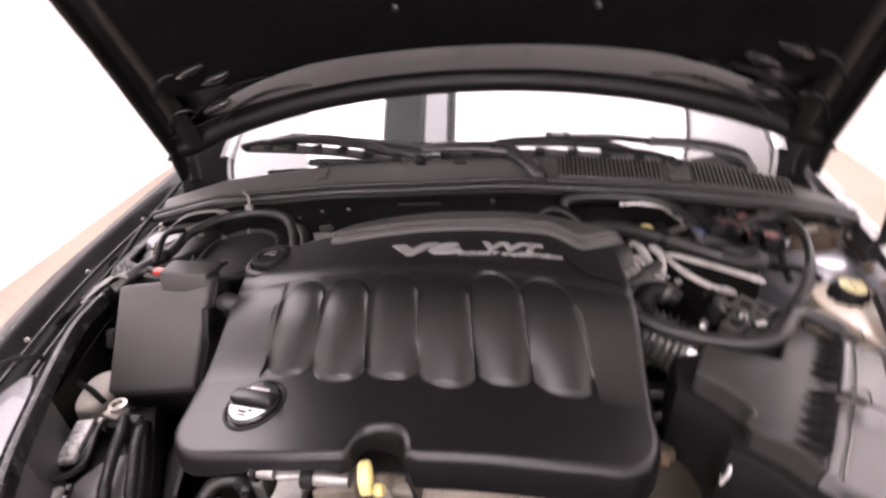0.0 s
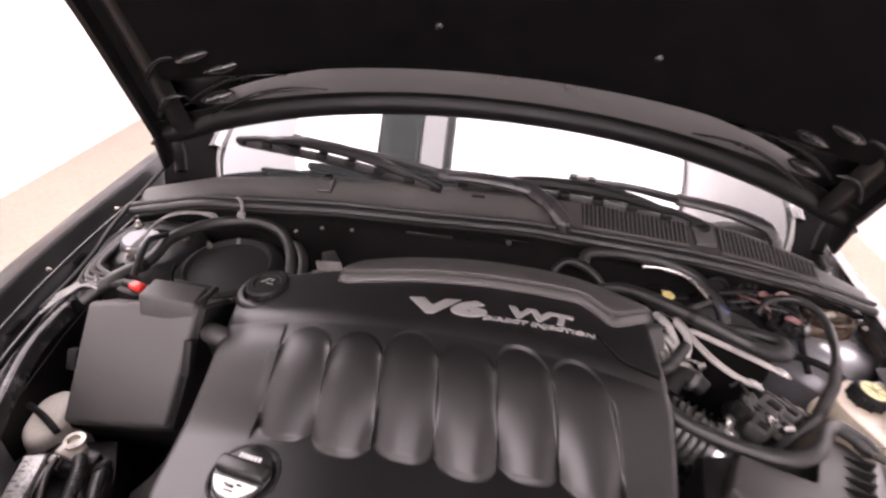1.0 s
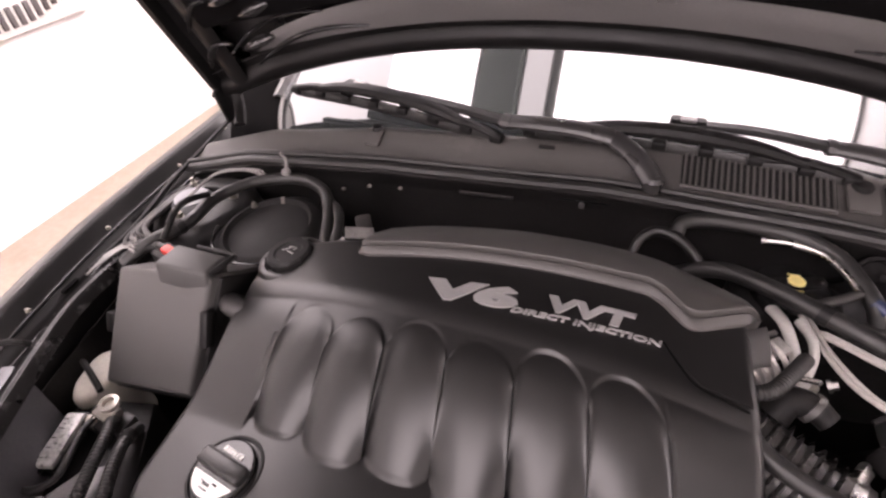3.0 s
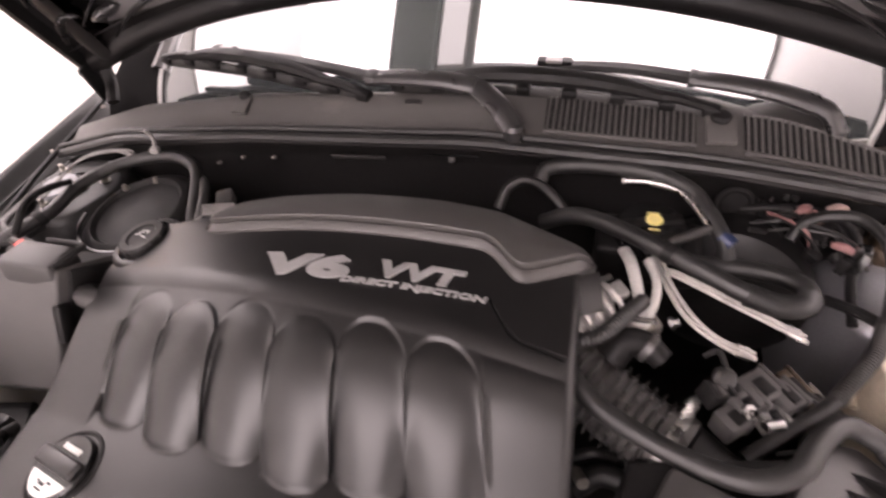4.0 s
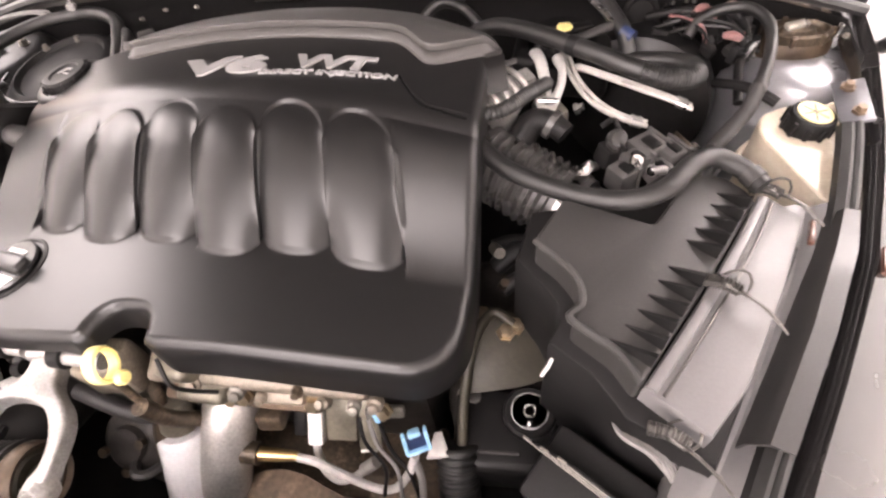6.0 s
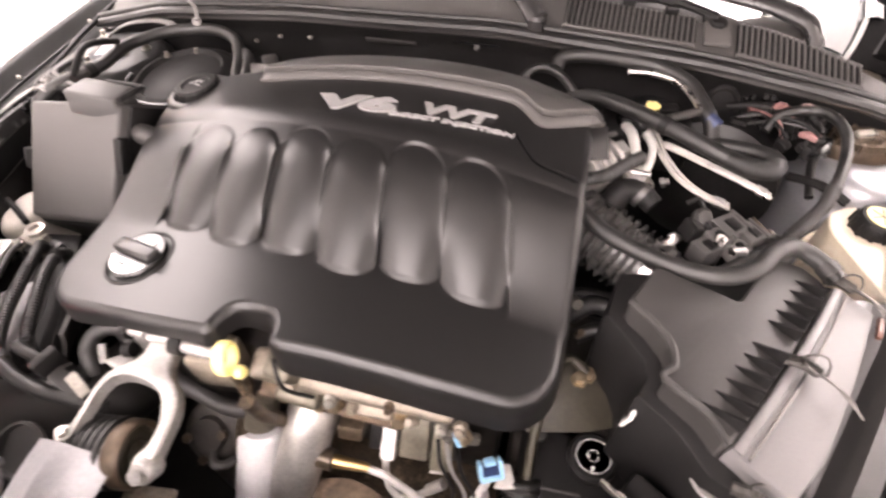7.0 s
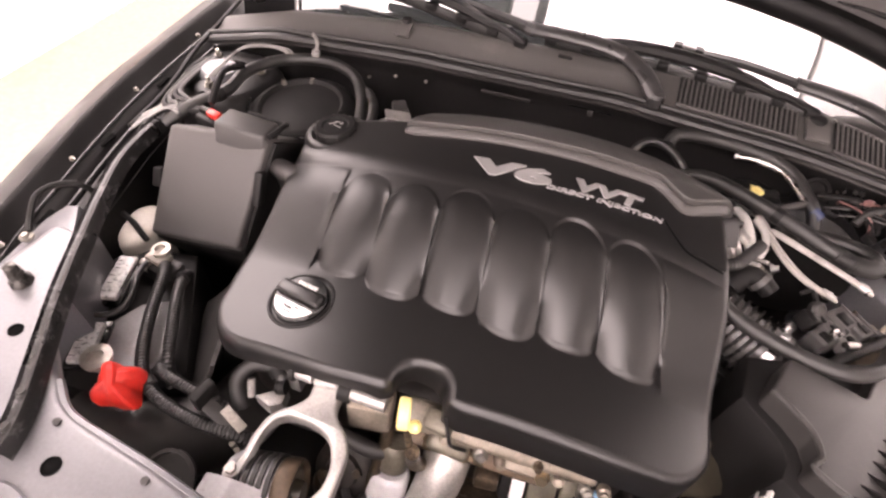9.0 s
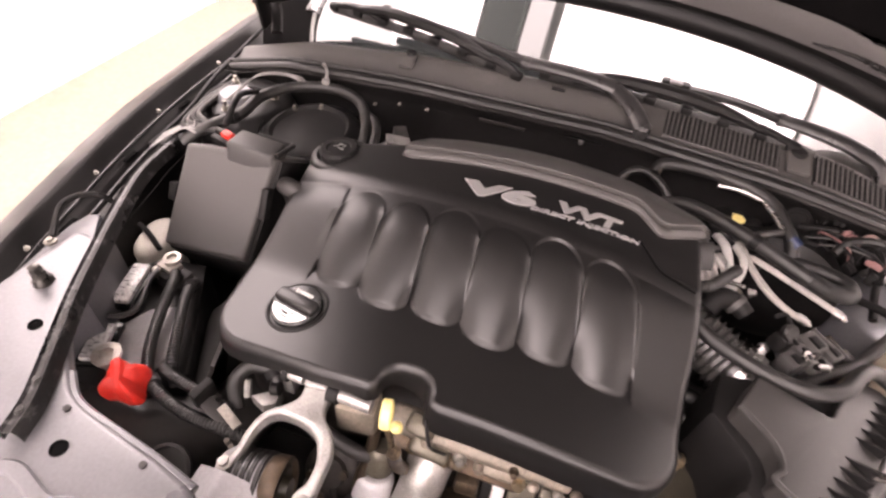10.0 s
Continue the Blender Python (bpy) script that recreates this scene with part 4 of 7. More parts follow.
    # round housing of the filler at the rear corner
    part("filler_housing", lathe([(0.048, -0.06), (0.048, -0.008), (0.045, -0.001), (0.041, 0.002), (0.036, 0.002), (0.034, -0.006), (0, -0.006)], 36, Matrix.Translation((-0.335, 0.642, 0.878)) @ pose(0, 0, 0, 0, -8, 0)), M_COVER, t)
    # right rear flap with its seam, and louvre below the ridge corner
    part("corner_flap", sheet([[(x, y, cover_z(min(x, 0.198), min(y, 0.66)) + 0.0025) for x, y in row] for row in (((0.128, 0.575), (0.165, 0.572), (0.196, 0.572)), ((0.142, 0.555), (0.17, 0.552), (0.199, 0.548)), ((0.158, 0.541), (0.18, 0.538), (0.2, 0.535)))], 0.002), M_COVER, t)
    part("panel_seam", tube([(x, y, cover_z(x, y) + 0.0008) for x, y in ((0.124, 0.580), (0.138, 0.558), (0.152, 0.541), (0.175, 0.535), (0.197, 0.531))], 0.0012, 6, 6), M_HOLE, t)
    part("ridge_foot", sheet([[(0.155, 0.607, 0.918), (0.19, 0.622, 0.915), (0.224, 0.642, 0.912)], [(0.17, 0.592, 0.912), (0.2, 0.606, 0.908), (0.228, 0.622, 0.905)], [(0.178, 0.585, 0.895), (0.205, 0.597, 0.892), (0.232, 0.612, 0.888)]], 0.002), M_COVER, t)
    # lettering
    letters(t, "V6", -0.124, 0.575, 0.0315, 0.107, 0.15, 0.06)
    letters(t, "VVT", 0.008, 0.5835, 0.0225, 0.087, 0.25, 0.05)
    letters(t, "DIRECT INJECTION", -0.0225, 0.571, 0.009, 0.144, 0.25, 0.03)
    return t


def letters(t, words, x, y, height, width, slant, bold):
    cu = bpy.data.curves.new("lettering", "FONT")
    cu.body, cu.extrude, cu.size, cu.offset = words, 0.02, 1.0, bold
    cu.resolution_u = 3
    ob = bpy.data.objects.new("lettering", cu)
    scene.collection.objects.link(ob)
    me = bpy.data.meshes.new_from_object(ob.evaluated_get(bpy.context.evaluated_depsgraph_get()))
    bpy.data.objects.remove(ob)
    bm = bmesh.new()
    bm.from_mesh(me)
    bpy.data.meshes.remove(me)
    bmesh.ops.triangulate(bm, faces=bm.faces[:])
    x0, x1 = min(v.co.x for v in bm.verts), max(v.co.x for v in bm.verts)
    y0, y1 = min(v.co.y for v in bm.verts), max(v.co.y for v in bm.verts)
    for v in bm.verts:
        h = (v.co.y - y0) / (y1 - y0)
        px = x + (v.co.x - x0) / (x1 - x0) * width + slant * height * (h - 0.5)
        py = y + h * height
        v.co = Vector((px, py, z_rear(px) + 0.0012 + 0.05 * v.co.z))
    part("lettering", bm, M_LETTER, t, "raised silver lettering")


def oil_cap():
    t = thing("oil_filler_cap", None, "round black oil filler cap with a white oil-can mark", "oil cap")
    m = Matrix.Translation((-0.262, 0.377, z_front(-0.262) + 0.0005)) @ pose(0, 0, 0, 0, -8, 0)
    part("bezel", lathe([(0.040, -0.006), (0.040, 0.0005), (0.039, 0.0014), (0.0365, 0.0014), (0.0350, -0.001), (0.034, -0.004), (0, -0.004)], 40, m), M_BLACK, t)
    part("cap_disc", lathe([(0.033, -0.003), (0.033, 0.004), (0.031, 0.006), (0, 0.006)], 36, m), M_GLOSSBLK, t)
    part("grip", grip(m), M_COVER, t)
    for a in (1, -1):
        # half-moon fields above and below the grip: text bars on black, icon on white
        arc = [(0.0295 * math.cos(radians(a * (22 + 136 * k / 12) - 13)), 0.0295 * math.sin(radians(a * (22 + 136 * k / 12) - 13))) for k in range(13)]
        if a < 0:
            part("white_field", prism(arc[::-1], 0.0062, 0.0072, m=m), M_MARK, t, "white printed field with an oil-can mark")
    for w, h, cx, cy in ((0.010, 0.0030, -0.006, -0.0175), (0.007, 0.0022, 0.004, -0.0165), (0.004, 0.0018, -0.012, -0.0145), (0.012, 0.0016, -0.006, -0.0225)):
        part("mark", box(bmesh.new(), (0, 0, 0), (w, h, 0.0008), bevel=0.0002), M_GLOSSBLK, t).matrix_basis = m @ pose(cx, cy, 0.0078, 0, 0, -13)
    for k in range(6):
        part("letter_bar", box(bmesh.new(), (0, 0, 0), (0.0036, 0.0055, 0.0008), bevel=0.0002), M_MARK, t, "white bar").matrix_basis = m @ pose(-0.010 + 0.0047 * k, 0.0200 - 0.0011 * k, 0.0068, 0, 0, -13)


def grip(m):
    bm = bmesh.new()
    box(bm, (0.0, 0.003, 0.009), (0.063, 0.018, 0.011), (0, 0, -13), 0.004, 3)
    bm.transform(m)
    return bm


def filler_cap():
    t = thing("coolant_bleed_cap", None, "small ridged black screw cap with worn grey marks", "cap")
    m = Matrix.Translation((-0.335, 0.642, 0.881)) @ pose(0, 0, 0, 0, -8, 0)
    part("cap_body", lathe([(0.031, -0.004), (0.031, 0.006), (0.028, 0.009), (0.02, 0.009), (0.018, 0.007), (0, 0.007)], 30, m), M_BLACK, t)
    for k in range(12):
        a = 2 * math.pi * k / 12
        part("grip_rib", box(bmesh.new(), (0.0305 * math.cos(a), 0.0305 * math.sin(a), 0.003), (0.004, 0.003, 0.009), (0, 0, math.degrees(a)), 0.001), M_BLACK, t).matrix_basis = m
    for dx, dy, w, rot in ((-0.006, 0.004, 0.014, 30), (0.004, -0.002, 0.016, -20), (0.0, 0.009, 0.01, 0), (0.007, 0.006, 0.007, 60)):
        part("mark", box(bmesh.new(), (0, 0, 0), (w * 0.8, 0.0014, 0.001)), M_LETTER, t, "worn grey mark").matrix_basis = m @ pose(dx, dy, 0.0078, 0, 0, rot)


def stud(parent, a, b, r_, mat, name="bolt"):
    return part(name, tube([a, b], r_, 10, 1, smooth=False), mat, parent)


def engine():
    t = thing("engine", None, "grimy aluminium V6 engine under its black cover", "engine")
    bm = bmesh.new()
    box(bm, (-0.08, 0.50, 0.66), (0.50, 0.34, 0.24), bevel=0.02)
    box(bm, (-0.08, 0.68, 0.70), (0.46, 0.16, 0.26), bevel=0.02)
    part("block", bm, M_ENGBLK, t)
    part("sump_front", box(bmesh.new(), (-0.02, 0.30, 0.52), (0.40, 0.10, 0.14), bevel=0.015), M_GRIME, t)
    # valve cover rail with bolts along the front
    part("front_rail", box(bmesh.new(), (-0.02, 0.318, 0.735), (0.17, 0.04, 0.016), (24, 2, 1), 0.005), M_RUST, t, "oily brown manifold flange")
    part("head_side", box(bmesh.new(), (0.005, 0.324, 0.762), (0.23, 0.036, 0.034), (24, 1, 1), 0.008, 3), M_TAN, t, "tan weathered cylinder head edge")
    for k, (x, z) in enumerate(((-0.072, 0.738), (-0.03, 0.735), (-0.012, 0.742), (0.062, 0.746), (0.132, 0.744))):
        part("flange_bolt", lathe([(0.010, 0), (0.010, 0.003), (0.007, 0.003), (0.007, 0.010), (0, 0.011)], 6, Matrix.Translation((x, 0.306, z)) @ pose(0, 0, 0, 60, 0, 0)), M_BOLT, t, "rusty bolt" if k % 2 else "")
    # pale filter canister
    can = part("canister", lathe([(0.0, 0.0), (0.024, 0.0), (0.0265, 0.004), (0.0265, 0.132), (0.0255, 0.137), (0.022, 0.14), (0, 0.14)], 28, Matrix.Translation((-0.112, 0.205, 0.555)) @ pose(0, 0, 0, -33, 0, 0)), M_CAN, t, "pale grey painted canister")
    part("canister_neck", lathe([(0.019, 0.0), (0.021, 0.004), (0.021, 0.03), (0.017, 0.036), (0, 0.036)], 20, Matrix.Translation((-0.112, 0.284, 0.678)) @ pose(0, 0, 0, -33, 0, 0)), M_OLIVEPL, t)
    # coolant elbow
    part("coolant_elbow", tube([(-0.05, 0.335, 0.705), (-0.048, 0.305, 0.70), (-0.052, 0.275, 0.672), (-0.062, 0.245, 0.625), (-0.07, 0.215, 0.56)], lambda u: 0.031 - 0.005 * u, 22, 6), M_ELBOW, t, "bright cast aluminium coolant elbow")
    part("elbow_collar", tube([(-0.072, 0.215, 0.575), (-0.074, 0.205, 0.55)], 0.028, 18, 1, smooth=False), M_STEEL, t)
    # sensor with its lead
    part("sensor_body", tube([(-0.03, 0.268, 0.672), (-0.012, 0.268, 0.672), (-0.012, 0.268, 0.672)], 0.0125, 12, 1, smooth=False), M_GRIME, t)
    part("sensor", tube([(-0.012, 0.268, 0.672), (0.016, 0.270, 0.670), (0.03, 0.271, 0.669)], lambda u: 0.008 - 0.003 * u, 12, 4), M_BRASS, t, "brass sensor")
    part("heat_shield", sheet([[(-0.04 + 0.14 * u, 0.255 - 0.08 * v + 0.01 * math.sin(5 * u), 0.628 - 0.05 * v * v - 0.03 * (u - 0.5) ** 2) for u in [k / 12 for k in range(13)]] for v in [k / 6 for k in range(7)]], 0.002), M_RUST, t, "rust-brown heat shield")
    # white connector and its pale leads
    part("white_connector", box(bmesh.new(), (0.045, 0.304, 0.682), (0.017, 0.014, 0.046), (-46, 0, 4), 0.003), M_WHITE, t)
    part("connector_shroud", box(bmesh.new(), (0.029, 0.308, 0.686), (0.014, 0.02, 0.036), (-46, 0, 4), 0.003), M_BLACK, t)
    part("lead", tube([(0.044, 0.289, 0.664), (0.045, 0.280, 0.65), (0.052, 0.268, 0.632), (0.068, 0.262, 0.622), (0.088, 0.266, 0.635), (0.108, 0.272, 0.662)], 0.0046, 8, 6), M_LEADW, t, "off-white taped lead")
    part("lead", tube([(0.03, 0.270, 0.669), (0.05, 0.268, 0.668), (0.075, 0.263, 0.655), (0.11, 0.257, 0.635), (0.135, 0.258, 0.64), (0.153, 0.268, 0.67), (0.163, 0.278, 0.705)], 0.0046, 8, 6), M_LEADW, t, "off-white taped lead")
    part("lead", tube([(0.16, 0.278, 0.70), (0.168, 0.262, 0.67), (0.166, 0.24, 0.62)], 0.004, 8, 5), M_LEAD, t)
    part("silver_clip", tube([(0.100, 0.270, 0.652), (0.116, 0.276, 0.668)], 0.0066, 10, 1, smooth=False), M_ELBOW, t)
    # olive plates and the blue connector beside the white one
    part("zinc_plate", box(bmesh.new(), (0.074, 0.312, 0.688), (0.034, 0.012, 0.05), (-44, 0, 4), 0.003), M_OLIVEPL, t)
    part("zinc_plate", box(bmesh.new(), (0.107, 0.308, 0.690), (0.024, 0.010, 0.056), (-44, 6, 10), 0.003), M_OLIVEPL, t)
    part("plate_edge", box(bmesh.new(), (0.107, 0.285, 0.672), (0.018, 0.003, 0.003), (-44, 6, 10), 0.001), M_ELBOW, t)
    bc = part("blue_connector", box(bmesh.new(), (0.164, 0.288, 0.722), (0.022, 0.010, 0.016), (-40, 0, 26), 0.003), M_NAVY, t, "navy connector with sky-blue rims")
    for dx, dz, w, h in ((-0.011, 0.0, 0.004, 0.021), (0.011, 0.0, 0.004, 0.021), (0.0, -0.009, 0.024, 0.004), (0.0, 0.009, 0.012, 0.005)):
        rim = part("connector_rim", box(bmesh.new(), (dx, -0.003, dz), (w, 0.012, h), (0, 0, 0), 0.0015), M_SKY, bc)
        rim.matrix_basis = pose(0.164, 0.288, 0.722, -40, 0, 26)
    part("blue_clip", box(bmesh.new(), (0.126, 0.300, 0.748), (0.007, 0.006, 0.020), (-30, -28, 0), 0.002), M_SKY, t)
    part("white_tape", prism([(0.172, 0.280), (0.196, 0.284), (0.184, 0.308), (0.176, 0.306)], 0.686, 0.694, 0.003, 2), M_LEADW, t)
    random.seed(11)
    for k, x in enumerate((-0.055, -0.012, 0.012, 0.052, 0.078, 0.108, 0.128)):
        w = random.uniform(0.006, 0.010)
        part("head_boss", lathe([(w, -0.006), (w, 0.003), (0.7 * w, 0.005), (0.65 * w, 0.009), (0, 0.010)], 10, Matrix.Translation((x, 0.302 + random.uniform(-0.003, 0.004), 0.764 + random.uniform(-0.008, 0.006))) @ pose(0, 0, 0, random.uniform(30, 75), random.uniform(-25, 25), 0)), (M_TAN, M_ALUDULL, M_TAN, M_GRIME)[k % 4], t)
    part("head_step", box(bmesh.new(), (0.03, 0.308, 0.752), (0.05, 0.02, 0.016), (24, 0, 2), 0.005), M_TAN, t)
    # lump of the head in the cover's notch, and dark parts in the gap below it
    lump = bmesh.new()
    box(lump, (-0.066, 0.314, 0.778), (0.034, 0.026, 0.046), (20, 0, -8), 0.007, 3)
    box(lump, (-0.05, 0.302, 0.757), (0.05, 0.026, 0.02), (24, 8, 0), 0.007, 3)
    part("head_lump", lump, M_OLIVEPL, t)
    part("gap_pipe", tube([(-0.225, 0.300, 0.715), (-0.18, 0.290, 0.712), (-0.14, 0.285, 0.705), (-0.10, 0.295, 0.70)], 0.010, 10, 6), M_GREYPL, t)
    part("gap_hose", tube([(-0.128, 0.315, 0.74), (-0.124, 0.298, 0.715), (-0.128, 0.272, 0.68), (-0.135, 0.25, 0.63)], 0.008, 10, 6), M_GRIME, t)
    part("pump_body", lathe([(0.0, -0.03), (0.034, -0.03), (0.038, -0.024), (0.038, 0.014), (0.030, 0.02), (0.022, 0.02), (0.020, 0.028), (0, 0.029)], 24, Matrix.Translation((-0.168, 0.275, 0.655)) @ pose(0, 0, 0, 42, 0, 0)), M_ENGBLK, t)
    part("hose_loop", tube([(-0.158, 0.245, 0.66), (-0.148, 0.232, 0.665), (-0.137, 0.235, 0.66), (-0.135, 0.25, 0.645), (-0.145, 0.255, 0.63)], 0.0055, 8, 6), M_GREYPL, t)
    for x, y, z in ((-0.19, 0.25, 0.672), (-0.148, 0.262, 0.678), (-0.172, 0.238, 0.645)):
        part("pump_bolt", lathe([(0.006, 0), (0.006, 0.006), (0, 0.007)], 6, Matrix.Translation((x, y, z)) @ pose(0, 0, 0, 42, 0, 0)), M_GRIME, t)
    part("sensor_plug", box(bmesh.new(), (0.004, 0.300, 0.705), (0.030, 0.026, 0.022), (-20, 0, 5), 0.005), M_GRIME, t)
    part("bracket_arm", box(bmesh.new(), (0.128, 0.312, 0.722), (0.04, 0.010, 0.014), (-10, 5, 8), 0.003), M_ALUDULL, t)
    for k in range(3):
        part("thin_lead", tube([(0.105 + 0.01 * k, 0.30, 0.73), (0.112 + 0.012 * k, 0.282, 0.71 - 0.006 * k), (0.13 + 0.012 * k, 0.268, 0.68), (0.125 + 0.02 * k, 0.25, 0.64)], 0.0022, 6, 6), (M_BLACK, M_LEAD, M_BLACK)[k], t)
    part("ribbed_hose", tube([(0.20, 0.30, 0.68), (0.205, 0.265, 0.655), (0.215, 0.225, 0.62), (0.22, 0.19, 0.57)], 0.020, 14, 6, ribs=130, depth=0.002), M_RUBBER, t)


engine_cover()
oil_cap()
filler_cap()
engine()


def engine_mount():
    t = thing("engine_mount", None, "bare cast aluminium forked engine mount with steel bolts", "engine mount")
    outline = ((-0.216, 0.328), (-0.212, 0.300), (-0.213, 0.284), (-0.226, 0.271), (-0.247, 0.257), (-0.256, 0.238), (-0.259, 0.217), (-0.268, 0.199), (-0.256, 0.191), (-0.249, 0.217), (-0.246, 0.239), (-0.238, 0.252), (-0.223, 0.261), (-0.203, 0.262), (-0.181, 0.257), (-0.169, 0.247), (-0.161, 0.228), (-0.162, 0.208), (-0.171, 0.191), (-0.158, 0.182), (-0.149, 0.200), (-0.148, 0.218), (-0.148, 0.243), (-0.156, 0.260), (-0.170, 0.272), (-0.177, 0.282), (-0.178, 0.294), (-0.177, 0.308), (-0.183, 0.332))
    fork = prism([(p.x, p.y) for p in spline([(x, y, 0) for x, y in outline], 3)], 0.0, 0.019, 0.0042, 3)
    for v in fork.verts:
        v.co.z += curve1((0.17, 0.20, 0.25, 0.29, 0.33), (0.748, 0.760, 0.774, 0.784, 0.793), v.co.y)
        if v.co.x < -0.235:
            v.co.z -= 0.6 * (-0.235 - v.co.x)
    part("fork", fork, M_ALU, t)
    part("neck_rib", box(bmesh.new(), (-0.198, 0.312, 0.811), (0.030, 0.030, 0.010), (4, 0, 8), 0.004, 3), M_ALU, t)
    part("end_boss", lathe([(0.0, -0.014), (0.011, -0.014), (0.013, -0.010), (0.013, 0.006), (0.011, 0.009), (0.008, 0.009), (0.008, 0.015), (0, 0.016)], 18, Matrix.Translation((-0.156, 0.188, 0.768)) @ pose(0, 0, 0, 50, 0, 0)), M_ALU, t)
    part("tip_bolt", lathe([(0.009, 0), (0.009, 0.003), (0.006, 0.003), (0.006, 0.009), (0, 0.010)], 6, Matrix.Translation((-0.262, 0.199, 0.762))), M_ELBOW, t)
    for a, b in (((-0.240, 0.306, 0.811), (-0.214, 0.305, 0.811)), ((-0.180, 0.302, 0.810), (-0.126, 0.300, 0.811))):
        part("crossbolt", tube([a, b], 0.0088, 12, 1, smooth=False), M_ALU, t)
        part("washer", tube([a, tuple(lerp(p, q, 0.25) for p, q in zip(a, b))], 0.013, 14, 1, smooth=False), M_BLACK, t)
    part("lug", box(bmesh.new(), (-0.245, 0.318, 0.775), (0.016, 0.022, 0.055), (0, 0, 0), 0.004), M_ALU, t)
    part("lug", box(bmesh.new(), (-0.147, 0.310, 0.772), (0.052, 0.04, 0.058), (0, 0, 8), 0.008), M_TAN, t)
    # rubber bush in its silver sleeve under the fork
    axis = Matrix.Translation((-0.205, 0.205, 0.731)) @ pose(0, 0, 0, 0, 84, 8)
    part("bush_core", lathe([(0.0, -0.02), (0.029, -0.02), (0.030, 0.006), (0.024, 0.010), (0.014, 0.008), (0.012, 0.018), (0, 0.019)], 28, axis), M_OLIVE, t, "oily brown mount bush")
    part("bush_ring", lathe([(0.034, -0.008), (0.036, -0.004), (0.036, 0.010), (0.034, 0.013), (0.029, 0.010), (0.029, -0.006)], 28, axis), M_RINGBRN, t, "rust-brown mount ring")
    part("sleeve", lathe([(0.0, -0.066), (0.030, -0.066), (0.0345, -0.060), (0.0345, -0.012), (0.033, -0.008), (0.0, -0.008)], 32, axis), M_BRACKET, t, "silver mount sleeve")
    for k in range(5):
        part("rubber_fin", lathe([(0.033, -0.003), (0.0375, -0.0025), (0.0375, 0.0025), (0.033, 0.003)], 28, axis @ Matrix.Translation((0, 0, -0.012 - 0.0085 * k))), M_RUBBER, t)
    def fold(u):
        return 0.005 * (math.exp(-((u - 0.38) / 0.06) ** 2) + 0.8 * math.exp(-((u - 0.66) / 0.05) ** 2))
    part("mount_bracket", sheet([[(-0.287 + 0.088 * u - 0.012 * v, 0.190 - 0.13 * v, 0.7680 - 0.018 * v - 0.03 * v * v - 0.05 * (u - 0.45) ** 2 + fold(u) * min(1.0, 3 * v)) for u in [n_ / 28 for n_ in range(29)]] for v in [n_ / 8 for n_ in range(9)]], 0.004), M_BRACKET, t, "silver pressed mount bracket with raised folds")
    part("bracket_wall", sheet([[(-0.288 - 0.012 * v, 0.189 - 0.13 * v, 0.755 - 0.018 * v - 0.03 * v * v - 0.09 * u) for u in (0.0, 0.5, 1.0)] for v in [n_ / 6 for n_ in range(7)]], 0.004), M_BRACKET, t)
    part("mount_foot", box(bmesh.new(), (-0.188, 0.172, 0.680), (0.056, 0.035, 0.014), (10, 0, 8), 0.004), M_TAN, t, "pale oily mount foot")
    for k in range(4):
        part("pipe_stub", tube([(-0.292 + 0.008 * k, 0.235 - 0.004 * k, 0.70), (-0.290 + 0.008 * k, 0.232 - 0.004 * k, 0.73 - 0.004 * k)], 0.0034, 8, 1, smooth=False), M_ALUDULL, t)


def dipstick():
    t = thing("oil_dipstick", None, "yellow plastic dipstick handle in its tube before the cover's notch", "dipstick")
    ring = bmesh.new()
    c, e1, e2, e3 = Vector((-0.101, 0.286, 0.838)), Vector((-0.2, 0.98, 0)), Vector((0, 0, 1)), Vector((0.98, 0.2, 0))
    loops = []
    for k in range(28):
        q = 2 * math.pi * k / 28
        way = e1 * math.cos(q) * 0.82 + e2 * math.sin(q)
        loops.append([ring.verts.new(c + way * (0.0175 + r_) + e3 * w) for r_, w in ((-0.0022, -0.0045), (0.0, -0.0062), (0.0022, -0.0045), (0.0026, 0.0), (0.0022, 0.0045), (0.0, 0.0062), (-0.0022, 0.0045), (-0.0026, 0.0))])
    for k in range(28):
        for n_ in range(8):
            ring.faces.new((loops[k][n_], loops[k][(n_ + 1) % 8], loops[(k + 1) % 28][(n_ + 1) % 8], loops[(k + 1) % 28][n_]))
    part("ring_handle", ring, M_YELLOW, t)
    part("thumb_knob", lathe([(0, -0.006), (0.005, -0.0055), (0.007, -0.002), (0.007, 0.003), (0.005, 0.006), (0, 0.006)], 18, Matrix.Translation((-0.088, 0.282, 0.824)) @ pose(0, 0, 0, 0, 70, 0)), M_YELLOW, t)
    part("stem", tube([(-0.097, 0.28, 0.822), (-0.09, 0.275, 0.79), (-0.084, 0.268, 0.76)], 0.004, 10, 4), M_GRIME, t)
    part("guide_tube", tube([(-0.084, 0.268, 0.79), (-0.082, 0.275, 0.74), (-0.075, 0.29, 0.70)], 0.0085, 10, 4), M_GRIME, t)
    part("wire", tube([(-0.06, 0.30, 0.83), (-0.05, 0.285, 0.81), (-0.045, 0.29, 0.785), (-0.03, 0.298, 0.765)], 0.0022, 6, 6), M_BLACK, t)


engine_mount()
dipstick()


